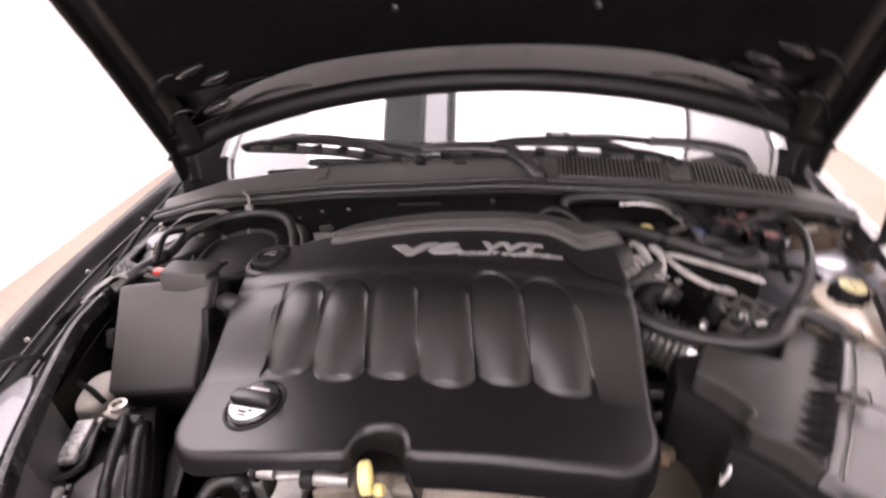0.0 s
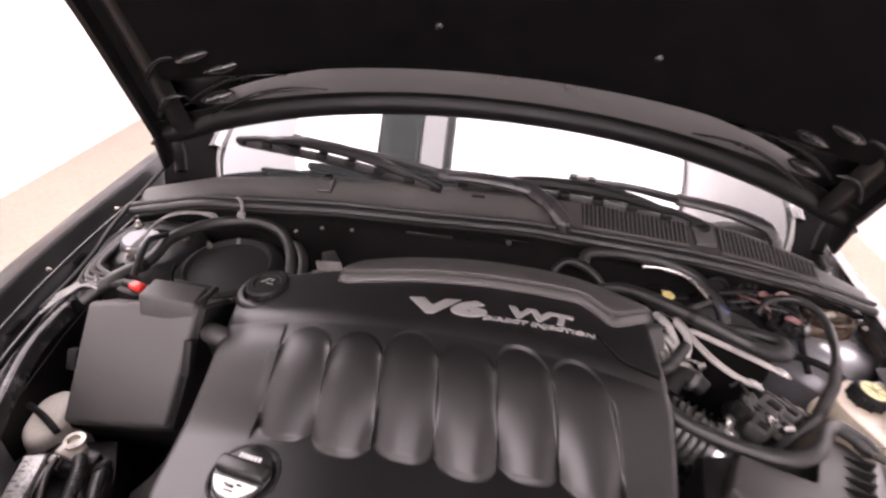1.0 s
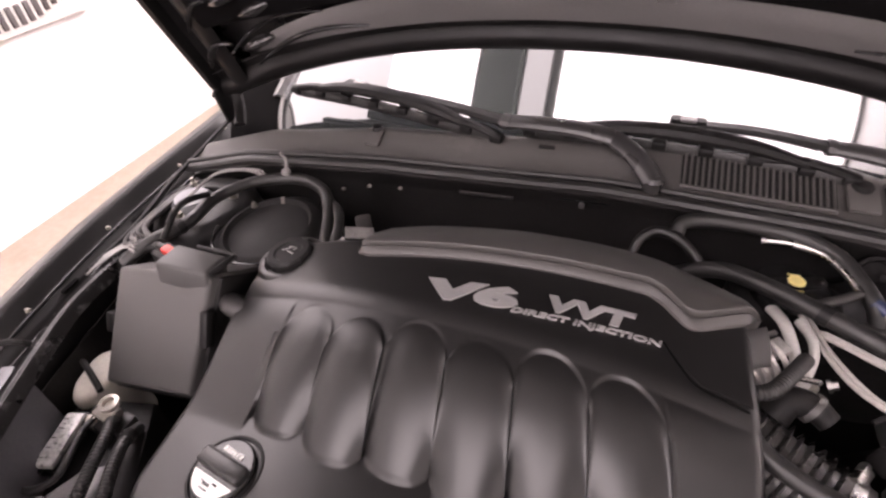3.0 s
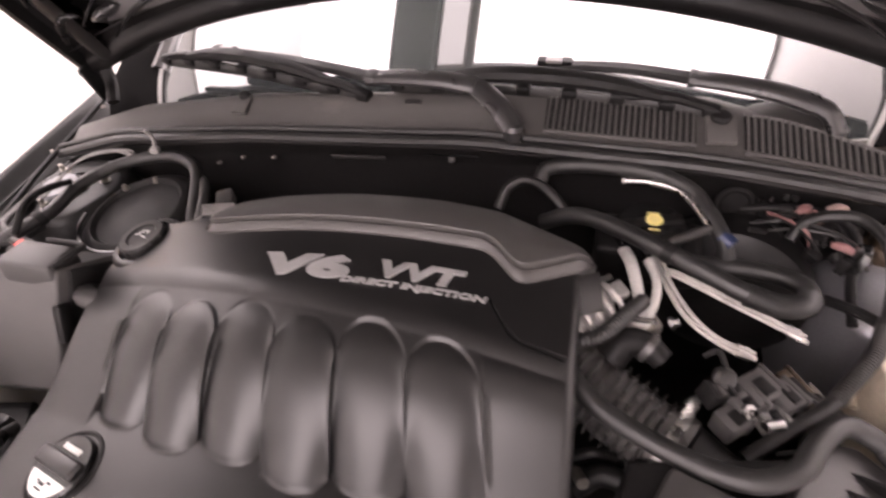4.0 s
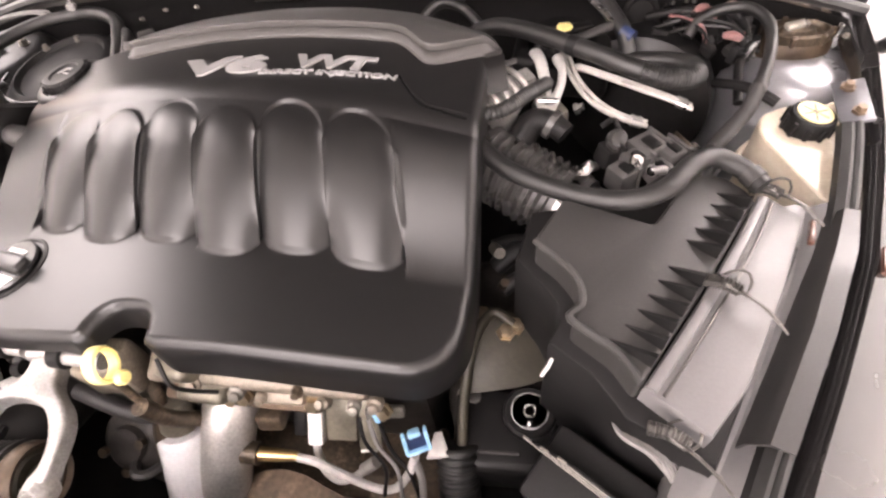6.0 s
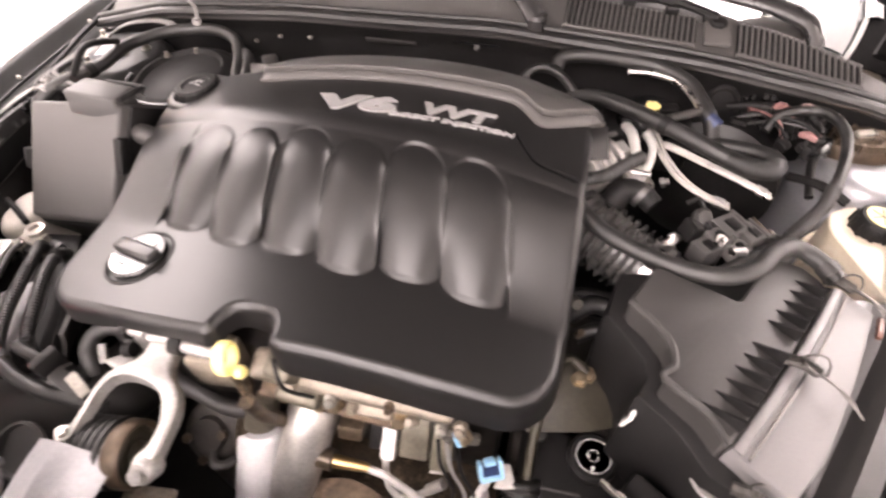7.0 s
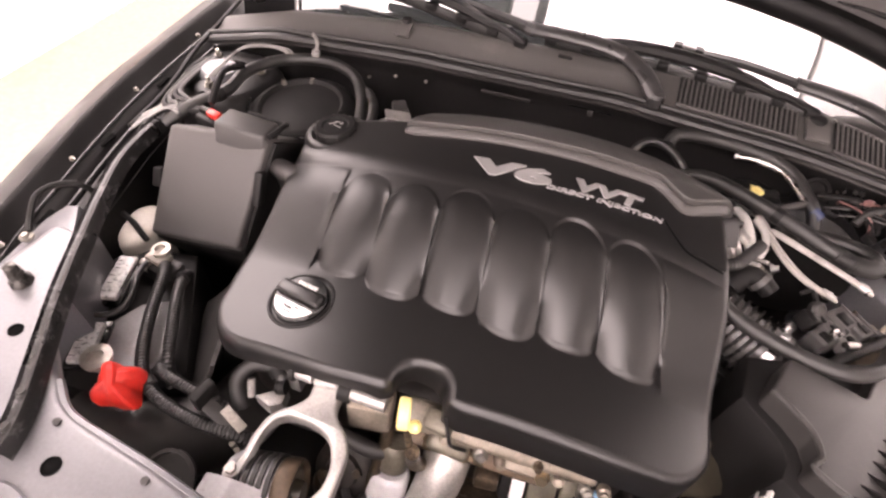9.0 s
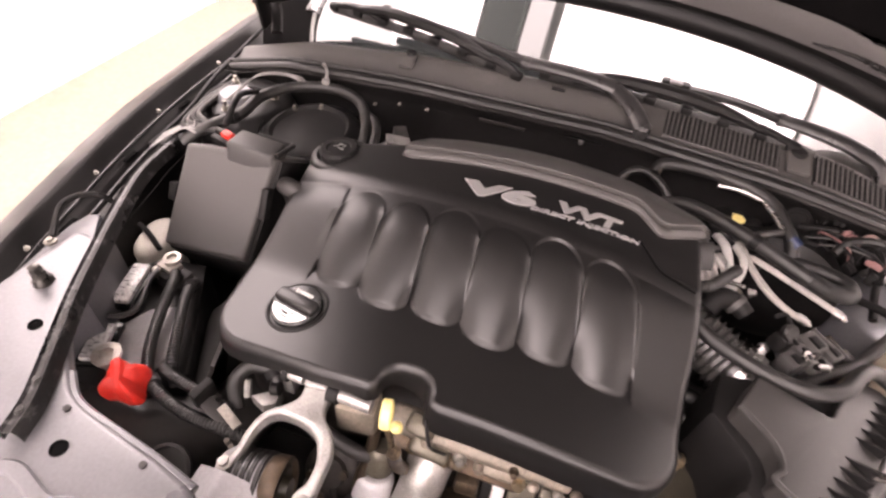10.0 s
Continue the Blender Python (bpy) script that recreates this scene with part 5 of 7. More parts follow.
# ---- passenger side of the bay ----
def fuse_box():
    t = thing("fuse_box", None, "grey-black plastic fuse box with a sloping lid and a stepped top", "fuse box")
    low_l, low_r = Vector((-0.572, 0.472, 0.738)), Vector((-0.43, 0.482, 0.748))
    top_l, top_r = Vector((-0.558, 0.566, 0.876)), Vector((-0.400, 0.566, 0.896))
    nrm = (low_r - low_l).cross(top_l - low_l).normalized()
    if nrm.y > 0:
        nrm = -nrm
    back = -nrm * 0.11
    bm = bmesh.new()
    vs = [bm.verts.new(p) for p in (low_l, low_r, top_r, top_l, low_l + back + Vector((0, 0, -0.12)), low_r + back + Vector((0, 0, -0.12)), top_r + back, top_l + back)]
    for f in ((0, 1, 2, 3), (4, 7, 6, 5), (0, 4, 5, 1), (1, 5, 6, 2), (2, 6, 7, 3), (3, 7, 4, 0)):
        bm.faces.new([vs[i] for i in f])
    bmesh.ops.recalc_face_normals(bm, faces=bm.faces)
    body = bm.copy()
    bmesh.ops.bevel(bm, geom=bm.edges[:], offset=0.006, segments=3, profile=0.5, affect="EDGES")
    part("lid", bm, M_LID, t, "plain dusty dark grey lid")
    body.transform(Matrix.Translation(Vector((0, 0.012, -0.02))))
    c = sum((v.co for v in body.verts), Vector()) / 8
    for v in body.verts:
        v.co = c + (v.co - c) * 1.05
    bmesh.ops.bevel(body, geom=body.edges[:], offset=0.005, segments=2, profile=0.5, affect="EDGES")
    part("box_body", body, M_BLACK, t)
    part("top_step", box(bmesh.new(), (-0.442, 0.580, 0.886), (0.074, 0.046, 0.034), (-8, 6, 3), 0.005, 3), M_LIDTOP, t)
    part("step_rim", tube([(-0.398, 0.566, 0.90), (-0.394, 0.595, 0.898), (-0.402, 0.612, 0.892), (-0.46, 0.615, 0.890)], 0.004, 8, 4), M_BLACK, t)
    part("side_clip", box(bmesh.new(), (-0.408, 0.535, 0.83), (0.012, 0.018, 0.05), (-30, 0, 0), 0.003), M_BLACK, t)
    part("side_clip", box(bmesh.new(), (-0.575, 0.53, 0.80), (0.014, 0.016, 0.03), (-30, 0, 0), 0.003), M_BLACK, t)
    part("mark", box(bmesh.new(), (-0.482, 0.527, 0.8225), (0.02, 0.0015, 0.012), (-35, 0, 2), 0.0004), M_BLACK, t)


def cable(name, pts, r_, mat, label, category="hose", ribs=0, depth=0.0015, clips=(), per=8, group=""):
    t = thing(name, None, label, category, group)
    part("hose_body" if category == "hose" else "sleeve", tube(pts, r_, 12, per, ribs=ribs, depth=depth), mat, t)
    P = spline(pts, per)
    for f, cr, cm in clips:
        i = min(len(P) - 2, int(f * (len(P) - 1)))
        d = (P[i + 1] - P[i]).normalized()
        part("clamp", tube([P[i] - d * 0.006, P[i] + d * 0.006], cr, 14, 1, smooth=False), cm, t)
    return t


def battery():
    t = thing("battery", None, "black car battery with printed grey labels in its tray", "battery")
    body = prism([(-0.625, 0.37), (-0.60, 0.455), (-0.50, 0.475), (-0.40, 0.30), (-0.43, 0.24), (-0.53, 0.235)], 0.52, 0.712, 0.006, 2)
    part("case", body, M_BLACK, t)
    # pale plate over the case: the battery's satin reflection as colour
    part("top_plate", prism([(-0.535, 0.318), (-0.512, 0.365), (-0.478, 0.385), (-0.452, 0.345), (-0.437, 0.30), (-0.46, 0.262), (-0.515, 0.262)], 0.70, 0.722, 0.005, 2), M_BATTOP, t, "grey battery top with its sheen put into the colour")
    for c, s, a in (((-0.5575, 0.3845, 0.735), (0.026, 0.074, 0.012), 15), ((-0.5255, 0.285, 0.735), (0.027, 0.058, 0.012), 19)):
        lb = part("label", box(bmesh.new(), c, s, (0, 0, a), 0.003), M_LABEL, t, "grey foil label with print")
        part("label_edge", box(bmesh.new(), (c[0], c[1], c[2] - 0.006), (s[0] + 0.012, s[1] + 0.012, 0.01), (0, 0, a), 0.003), M_GLOSSBLK, t)
        for k in range(5):
            d = Matrix.Rotation(radians(a), 4, "Z") @ Vector(((-0.3 + 0.12 * (k % 2)) * s[0], (-0.36 + 0.18 * k) * s[1], 0.0065))
            part("print_bar", box(bmesh.new(), Vector(c) + d, (s[0] * 0.3, s[1] * 0.014, 0.0004), (0, 0, a)), M_BLACK, lb)
    # negative terminal
    part("terminal_clamp", box(bmesh.new(), (-0.528, 0.433, 0.738), (0.030, 0.024, 0.014), (0, 6, -10), 0.003), M_TERM, t, "pale metal terminal clamp")
    part("terminal_ring", lathe([(0.012, 0), (0.013, 0.008), (0.008, 0.009), (0.007, 0.003), (0, 0.003)], 20, Matrix.Translation((-0.526, 0.440, 0.744))), M_TERM, t)
    part("terminal_tab", box(bmesh.new(), (-0.538, 0.416, 0.736), (0.012, 0.010, 0.020), (0, 0, -10), 0.002), M_TERM, t)
    part("terminal_block", box(bmesh.new(), (-0.535, 0.425, 0.715), (0.042, 0.028, 0.045), (0, 0, -8), 0.004), M_BLACK, t)
    part("terminal_block", box(bmesh.new(), (-0.512, 0.432, 0.70), (0.022, 0.03, 0.05), (0, 0, -8), 0.004), M_GREYPL, t)
    # strap loop round the labels
    part("strap", tube([(-0.536, 0.420, 0.742), (-0.530, 0.394, 0.746), (-0.513, 0.358, 0.748), (-0.512, 0.336, 0.747), (-0.532, 0.320, 0.746), (-0.561, 0.321, 0.746), (-0.582, 0.334, 0.746), (-0.596, 0.360, 0.744), (-0.600, 0.400, 0.738)], 0.0042, 10, 8), M_RUBBER, t)


def positive_cap():
    t = thing("battery_terminal_cover", None, "bright red plastic battery terminal cover", "terminal cover")
    rows_ = []
    for q, dz in ((0.04, 0.030), (0.25, 0.029), (0.5, 0.024), (0.72, 0.014), (0.88, 0.002), (1.0, -0.012), (1.02, -0.03)):
        row = []
        for k in range(49):
            a = 2 * math.pi * k / 48
            lobe = 1 + 0.16 * math.cos(4 * a + 0.9) + 0.05 * math.cos(7 * a)
            fold = 0.010 * q * max(0.0, math.cos(4 * a + 0.9)) ** 3 - 0.004 * q
            row.append((0.037 * q * lobe * math.cos(a), 0.034 * q * lobe * math.sin(a), dz + fold * (q < 1.01)))
        rows_.append(row)
    cap = sheet(rows_, 0.0015)
    cap.transform(Matrix.Translation((-0.434, 0.241, 0.768)) @ pose(0, 0, 0, 10, 8, -20) @ Matrix.Scale(0.74, 4))
    part("hood_cover", cap, M_RED, t)
    part("top_fold", tube([(-0.449, 0.255, 0.781), (-0.435, 0.244, 0.792), (-0.425, 0.226, 0.780)], lambda u: 0.003 + 0.005 * math.sin(math.pi * u), 8, 6), M_RED, t)
    part("terminal_lug", lathe([(0.017, 0), (0.018, 0.006), (0.009, 0.007), (0.008, 0.002), (0, 0.002)], 20, Matrix.Translation((-0.478, 0.262, 0.762))), M_TERM, t, "pale metal lug")


def left_details():
    # positive stud with a red tab above the fuse box
    s = thing("jump_stud", None, "small red tabbed jump-start terminal on the fuse box", "terminal")
    part("red_tab", box(bmesh.new(), (-0.522, 0.618, 0.868), (0.022, 0.014, 0.010), (0, 0, -15), 0.003), M_RED, s)
    part("stud_post", tube([(-0.548, 0.625, 0.868), (-0.525, 0.62, 0.868)], 0.005, 10, 1, smooth=False), M_ENGBLK, s)
    part("stud_base", box(bmesh.new(), (-0.53, 0.62, 0.845), (0.04, 0.03, 0.04), (0, 0, -15), 0.004), M_BLACK, s)
    # round black canister behind the fuse box
    d = thing("evaporator_dome", None, "gloss black round housing behind the fuse box", "housing")
    part("shell", lathe([(0.098, -0.2), (0.098, -0.03), (0.092, -0.012), (0.075, 0.0), (0.07, 0.001), (0.065, -0.006), (0.04, -0.004), (0, -0.004)], 40, Matrix.Translation((-0.445, 0.735, 0.838)) @ pose(0, 0, 0, 4, -4, 0)), M_BLACK, d)
    part("rim", tube([(-0.445 + 0.085 * math.cos(a), 0.735 + 0.085 * math.sin(a), 0.833) for a in [radians(190 + 16 * k) for k in range(12)]], 0.003, 6, 4), M_GLOSSBLK, d)
    for a in (140, 100):
        part("housing_nut", lathe([(0.006, 0), (0.006, 0.003), (0.004, 0.003), (0.004, 0.008), (0, 0.009)], 6, Matrix.Translation((-0.445 + 0.07 * math.cos(radians(a)), 0.735 + 0.07 * math.sin(radians(a)), 0.836))), M_ALUDULL, d)
    cable("heater_hose", [(-0.60, 0.60, 0.842), (-0.572, 0.63, 0.862), (-0.548, 0.69, 0.862), (-0.548, 0.755, 0.862), (-0.51, 0.812, 0.862), (-0.443, 0.838, 0.862), (-0.385, 0.818, 0.862), (-0.35, 0.77, 0.86), (-0.335, 0.73, 0.85), (-0.33, 0.69, 0.82)], 0.0095, M_RUBBER, "black rubber hose looped round the strut tower", clips=((0.2, 0.0115, M_BLACK),))
    cable("heater_hose", [(-0.365, 0.80, 0.852), (-0.335, 0.772, 0.862), (-0.315, 0.735, 0.862), (-0.312, 0.70, 0.845)], 0.008, M_RUBBER, "short black rubber hose beside the firewall")
    cable("thin_wire", [(-0.525, 0.62, 0.885), (-0.53, 0.66, 0.905), (-0.545, 0.70, 0.895), (-0.55, 0.745, 0.875)], 0.005, M_BLACK, "black sleeved wire from the fuse box", "wire")
    for k in range(3):
        cable("wire", [(-0.60 + 0.004 * k, 0.72, 0.858), (-0.588, 0.80 + 0.006 * k, 0.868), (-0.548 + 0.01 * k, 0.835 + 0.004 * k, 0.865), (-0.50, 0.83, 0.86)], 0.0015, M_LEAD, "thin pale grey wire on the strut tower", "wire")
    c = thing("hose_clip", None, "pale grey plastic clip standing on the looped hose", "clip")
    part("clip_foot", box(bmesh.new(), (-0.462, 0.836, 0.868), (0.014, 0.012, 0.022), (0, 0, 10), 0.003), M_LEAD, c)
    part("clip_tail", tube([(-0.462, 0.837, 0.875), (-0.463, 0.845, 0.892), (-0.468, 0.842, 0.906)], 0.003, 8, 5), M_LEAD, c)
    # conduit bundle from the fuse box to the fender rail
    for k in range(4):
        cable("conduit", [(-0.545 - 0.006 * k, 0.625 + 0.004 * k, 0.862), (-0.585 - 0.004 * k, 0.622 + 0.01 * k, 0.858), (-0.622, 0.632 + 0.014 * k, 0.852), (-0.648 + 0.003 * k, 0.70 + 0.01 * k, 0.842), (-0.655 + 0.004 * k, 0.78 + 0.012 * k, 0.838)], 0.0045, M_GREYPL if k % 2 else M_BLACK, "grey-black wiring conduit along the rail", "wire", group="wiring conduits along the rail")
    for k in range(5):
        cable("bright_tape", [(-0.575 - 0.006 * k, 0.606 + 0.007 * k, 0.864), (-0.60, 0.612 + 0.008 * k, 0.862 - 0.002 * k), (-0.622, 0.598 + 0.008 * k, 0.851), (-0.638 - 0.002 * k, 0.565 + 0.01 * k, 0.841)], 0.0017, M_FOIL, "bright foil-wrapped wire over the rail", "wire", group="foil-wrapped wires")
    # thin release cable along the fender flange
    cable("release_cable", [(-0.70, 1.0, 0.862), (-0.692, 0.90, 0.852), (-0.682, 0.80, 0.845), (-0.665, 0.72, 0.84), (-0.655, 0.66, 0.838), (-0.65, 0.58, 0.835)], 0.004, M_BLACK, "thin black hood release cable along the fender", "cable")
    # washer tank and lamp wiring behind the rail
    w = thing("washer_tank", None, "dusty white plastic washer tank below the rail", "tank")
    part("tank_body", prism([(-0.622, 0.455), (-0.632, 0.51), (-0.605, 0.535), (-0.575, 0.50), (-0.57, 0.452), (-0.595, 0.43)], 0.60, 0.735, 0.02, 4, sides=0.014), M_TANKW, w)
    part("strap", tube([(-0.632, 0.49, 0.738), (-0.60, 0.475, 0.742), (-0.568, 0.458, 0.735)], 0.0045, 8, 5), M_BLACK, w)
    part("shoulder", prism([(-0.70, 0.46), (-0.705, 0.54), (-0.675, 0.565), (-0.655, 0.52), (-0.66, 0.47)], 0.66, 0.775, 0.02, 4, sides=0.012), M_TANKW, w)
    l = thing("lamp_loom", None, "black wire with a ring end bolted to the lamp bracket", "wire")
    part("sleeve", tube([(-0.605, 0.455, 0.80), (-0.614, 0.445, 0.838), (-0.632, 0.428, 0.850), (-0.640, 0.400, 0.852), (-0.625, 0.370, 0.846), (-0.612, 0.352, 0.842)], 0.004, 8, 6), M_BLACK, l)
    part("ring_end", lathe([(0.008, 0), (0.008, 0.003), (0.004, 0.004), (0.004, 0.007), (0, 0.007)], 12, Matrix.Translation((-0.611, 0.346, 0.838))), M_ALUDULL, l)
    # engine harness in corrugated sleeves
    cable("corrugated_loom", [(-0.525, 0.432, 0.715), (-0.512, 0.424, 0.738), (-0.498, 0.405, 0.745), (-0.478, 0.354, 0.745), (-0.456, 0.307, 0.745), (-0.428, 0.268, 0.745), (-0.392, 0.248, 0.745), (-0.343, 0.238, 0.745), (-0.292, 0.238, 0.745), (-0.262, 0.242, 0.735)], 0.0070, M_RUBBER, "black corrugated wiring loom round the battery", "wire", ribs=210, depth=0.0013, clips=((0.6, 0.0108, M_GREYPL),), group="corrugated looms")
    cable("corrugated_loom", [(-0.490, 0.435, 0.715), (-0.475, 0.412, 0.738), (-0.461, 0.382, 0.745), (-0.439, 0.340, 0.744), (-0.416, 0.296, 0.738), (-0.402, 0.275, 0.715)], 0.0066, M_RUBBER, "black corrugated wiring loom beside the cover", "wire", ribs=210, depth=0.0013, clips=((0.2, 0.010, M_BLACK),), group="corrugated looms")
    cable("corrugated_loom", [(-0.428, 0.290, 0.722), (-0.408, 0.278, 0.744), (-0.367, 0.270, 0.746), (-0.330, 0.265, 0.745), (-0.302, 0.262, 0.736)], 0.0064, M_RUBBER, "short black corrugated loom before the cover", "wire", ribs=210, depth=0.0013, clips=((0.75, 0.0105, M_GREYPL),), group="corrugated looms")
    b = thing("loom_bracket", None, "grey plastic loom bracket with clips", "bracket")
    part("plate", box(bmesh.new(), (-0.315, 0.252, 0.752), (0.06, 0.018, 0.006), (0, 10, -18), 0.002), M_GREYPL, b)
    part("upright", box(bmesh.new(), (-0.335, 0.262, 0.765), (0.012, 0.03, 0.03), (0, 0, -15), 0.003), M_BLACK, b)
    part("tongue", box(bmesh.new(), (-0.292, 0.25, 0.757), (0.035, 0.012, 0.003), (0, 6, -24), 0.001), M_ALUDULL, b)
    cable("bent_hose", [(-0.30, 0.272, 0.735), (-0.312, 0.292, 0.758), (-0.300, 0.312, 0.772), (-0.275, 0.318, 0.772), (-0.258, 0.308, 0.765)], 0.0095, M_RUBBER, "short bent black rubber hose under the cover", clips=((0.85, 0.012, M_BLACK),))
    p = thing("metal_fitting", None, "small bright machined fitting under the cover's front edge", "fitting")
    part("body", prism([(-0.284, 0.283), (-0.262, 0.300), (-0.251, 0.302), (-0.249, 0.284), (-0.262, 0.275)], 0.738, 0.760, 0.004, 2), M_ALU, p)
    part("bore", tube([(-0.262, 0.299, 0.764), (-0.252, 0.301, 0.766)], 0.009, 12, 1, smooth=False), M_BLACK, p)
    part("pin", tube([(-0.298, 0.30, 0.76), (-0.292, 0.285, 0.745)], 0.005, 8, 1, smooth=False), M_ALU, p)
    # large round intake duct below the terminal cover
    du = thing("intake_duct", None, "large black moulded intake duct below the battery", "duct")
    part("duct_body", tube([(-0.50, 0.21, 0.66), (-0.44, 0.215, 0.668), (-0.385, 0.235, 0.66), (-0.345, 0.28, 0.64), (-0.335, 0.34, 0.62)], 0.052, 22, 8), M_GREYPL, du)
    part("duct_wall", sheet([[(-0.378 + 0.03 * f - 0.085 * (1 - q) ** 1.4, 0.445 - 0.15 * f - 0.02 * (1 - q), 0.80 - 0.13 * (1 - q) - 0.03 * f) for f in [k / 8 for k in range(9)]] for q in (0.0, 0.15, 0.3, 0.45, 0.6, 0.75, 0.9, 1.0)], 0.005), M_GREYPL, du)
    part("duct_ring", lathe([(0.03, 0), (0.032, 0.008), (0.028, 0.01), (0.026, 0.004), (0, 0.004)], 24, Matrix.Translation((-0.345, 0.185, 0.70)) @ pose(0, 0, 0, 30, 0, 0)), M_GREYPL, du)
    # rubber elbow beside the cover, below the filler
    cable("breather_elbow", [(-0.352, 0.56, 0.845), (-0.375, 0.562, 0.850), (-0.392, 0.57, 0.845), (-0.398, 0.585, 0.825), (-0.40, 0.60, 0.78)], 0.0145, M_GREYPL, "dusty grey rubber breather elbow beside the cover")
    # cover bracket and wires by the rear left corner
    r_ = thing("rear_bracket", None, "small bent metal bracket at the cover's rear corner", "bracket")
    part("tab", box(bmesh.new(), (-0.262, 0.705, 0.885), (0.04, 0.02, 0.004), (10, 15, 30), 0.001), M_ALU, r_)
    part("tab", box(bmesh.new(), (-0.268, 0.73, 0.878), (0.022, 0.03, 0.02), (0, 0, 30), 0.003), M_GREYPL, r_)
    part("lead", tube([(-0.295, 0.66, 0.868), (-0.285, 0.685, 0.88), (-0.265, 0.70, 0.886)], 0.003, 8, 5), M_LEAD, r_)


fuse_box()
battery()
positive_cap()
left_details()


# ---- driver's side of the bay ----
def air_box():
    t = thing("air_filter_box", None, "dark grey plastic air filter box with a ribbed lid", "air filter box")
    def zt(x, y):
        return 0.868 - 0.02 * max(0, (x - 0.36) / 0.1) + 0.0 * y
    outline = [(0.291, 0.478), (0.266, 0.428), (0.289, 0.407), (0.303, 0.388), (0.307, 0.366), (0.297, 0.351), (0.33, 0.327), (0.346, 0.303), (0.405, 0.398), (0.466, 0.502), (0.463, 0.515), (0.443, 0.53), (0.415, 0.527), (0.39, 0.49), (0.368, 0.452)]
    lid = prism(outline, 0.0, 0.04, 0.007, 3, sides=0.006)
    for v in lid.verts:
        v.co.z = v.co.z - 0.04 + zt(v.co.x, v.co.y)
    part("lid", lid, M_GREYPL, t, "dark grey lid")
    body = prism([(0.262, 0.49), (0.25, 0.43), (0.272, 0.405), (0.288, 0.385), (0.29, 0.366), (0.282, 0.347), (0.318, 0.318), (0.34, 0.288), (0.40, 0.26), (0.50, 0.46), (0.47, 0.525), (0.40, 0.52)], 0.60, 0.835, 0.006, 2)
    part("lower_box", body, M_BLACK, t)
    part("lid_edge", tube([(0.267, 0.428, 0.866), (0.289, 0.407, 0.867), (0.303, 0.388, 0.867), (0.306, 0.366, 0.867), (0.297, 0.351, 0.867), (0.331, 0.327, 0.867), (0.346, 0.304, 0.867)], 0.0035, 8, 5), M_GREYPL, t)
    # triangular gussets along the seam
    a, b = Vector((0.352, 0.312, 0.868)), Vector((0.462, 0.500, 0.850))
    sd = Vector((-(b - a).y, (b - a).x, 0)).normalized()
    for k in range(12):
        if k == 6:
            continue
        p = a.lerp(b, (k + 0.4) / 12)
        d = (b - a).normalized()
        bm = bmesh.new()
        w = 0.0035
        vs = [bm.verts.new(q) for q in (p - d * w, p + d * w, p + sd * 0.036 - d * 0.0006, p + sd * 0.036 + d * 0.0006, p - d * w * 0.6 + Vector((0, 0, 0.014)), p + d * w * 0.6 + Vector((0, 0, 0.014)))]
        for f in ((0, 1, 5, 4), (0, 4, 2), (1, 3, 5), (4, 5, 3, 2), (0, 2, 3, 1)):
            bm.faces.new([vs[i] for i in f])
        part("gusset", bm, M_BLACK, t)
    # pale lower half beyond the seam, with its flange and a thin dark joint
    tray = prism([(0.349, 0.305), (0.412, 0.404), (0.470, 0.508), (0.478, 0.512), (0.503, 0.484), (0.466, 0.399), (0.423, 0.314), (0.392, 0.273)], -0.06, 0.0, 0.004, 2)
    for v in tray.verts:
        v.co.z += 0.857 - 0.045 * (v.co.y - 0.3)
    part("filter_tray", tray, M_TRAY, t, "pale grey plastic filter tray")
    part("tray_flange", tube([(0.354, 0.303, 0.858), (0.385, 0.351, 0.857), (0.416, 0.402, 0.854), (0.447, 0.455, 0.851), (0.473, 0.505, 0.849)], 0.005, 8, 4, flat=0.6), M_TRAY, t)
    part("joint_wire", tube([(0.363, 0.299, 0.8585), (0.394, 0.347, 0.857), (0.425, 0.397, 0.8545), (0.455, 0.449, 0.852), (0.480, 0.50, 0.850)], 0.0012, 6, 4), M_WIRE, t)
    # spring clips
    for x, y, z in ((0.487, 0.518, 0.845), (0.424, 0.396, 0.862), (0.375, 0.276, 0.845)):
        c = part("spring_clip", tube([(x + 0.012 * math.cos(q), y + 0.010 * math.sin(q), z + 0.006 + 0.004 * math.sin(2 * q)) for q in [math.radians(36 * k) for k in range(11)]], 0.0012, 6, 4), M_WIRE, t, "bent spring steel clip")
        part("clip_coil", tube([(x - 0.022, y + 0.004, z), (x - 0.008, y, z + 0.004), (x + 0.004, y - 0.006, z + 0.002)], 0.005, 8, 4, ribs=400, depth=0.001), M_WIRE, c)
        for k in range(3):
            part("clip_leg", tube([(x - 0.008 + 0.003 * k, y - 0.002 * k, z + 0.003), (x + 0.008 + 0.004 * k, y - 0.018 - 0.004 * k, z + 0.010), (x + 0.022 + 0.004 * k, y - 0.026 - 0.008 * k, z + 0.002)], 0.0012, 6, 4), M_WIRE, c)


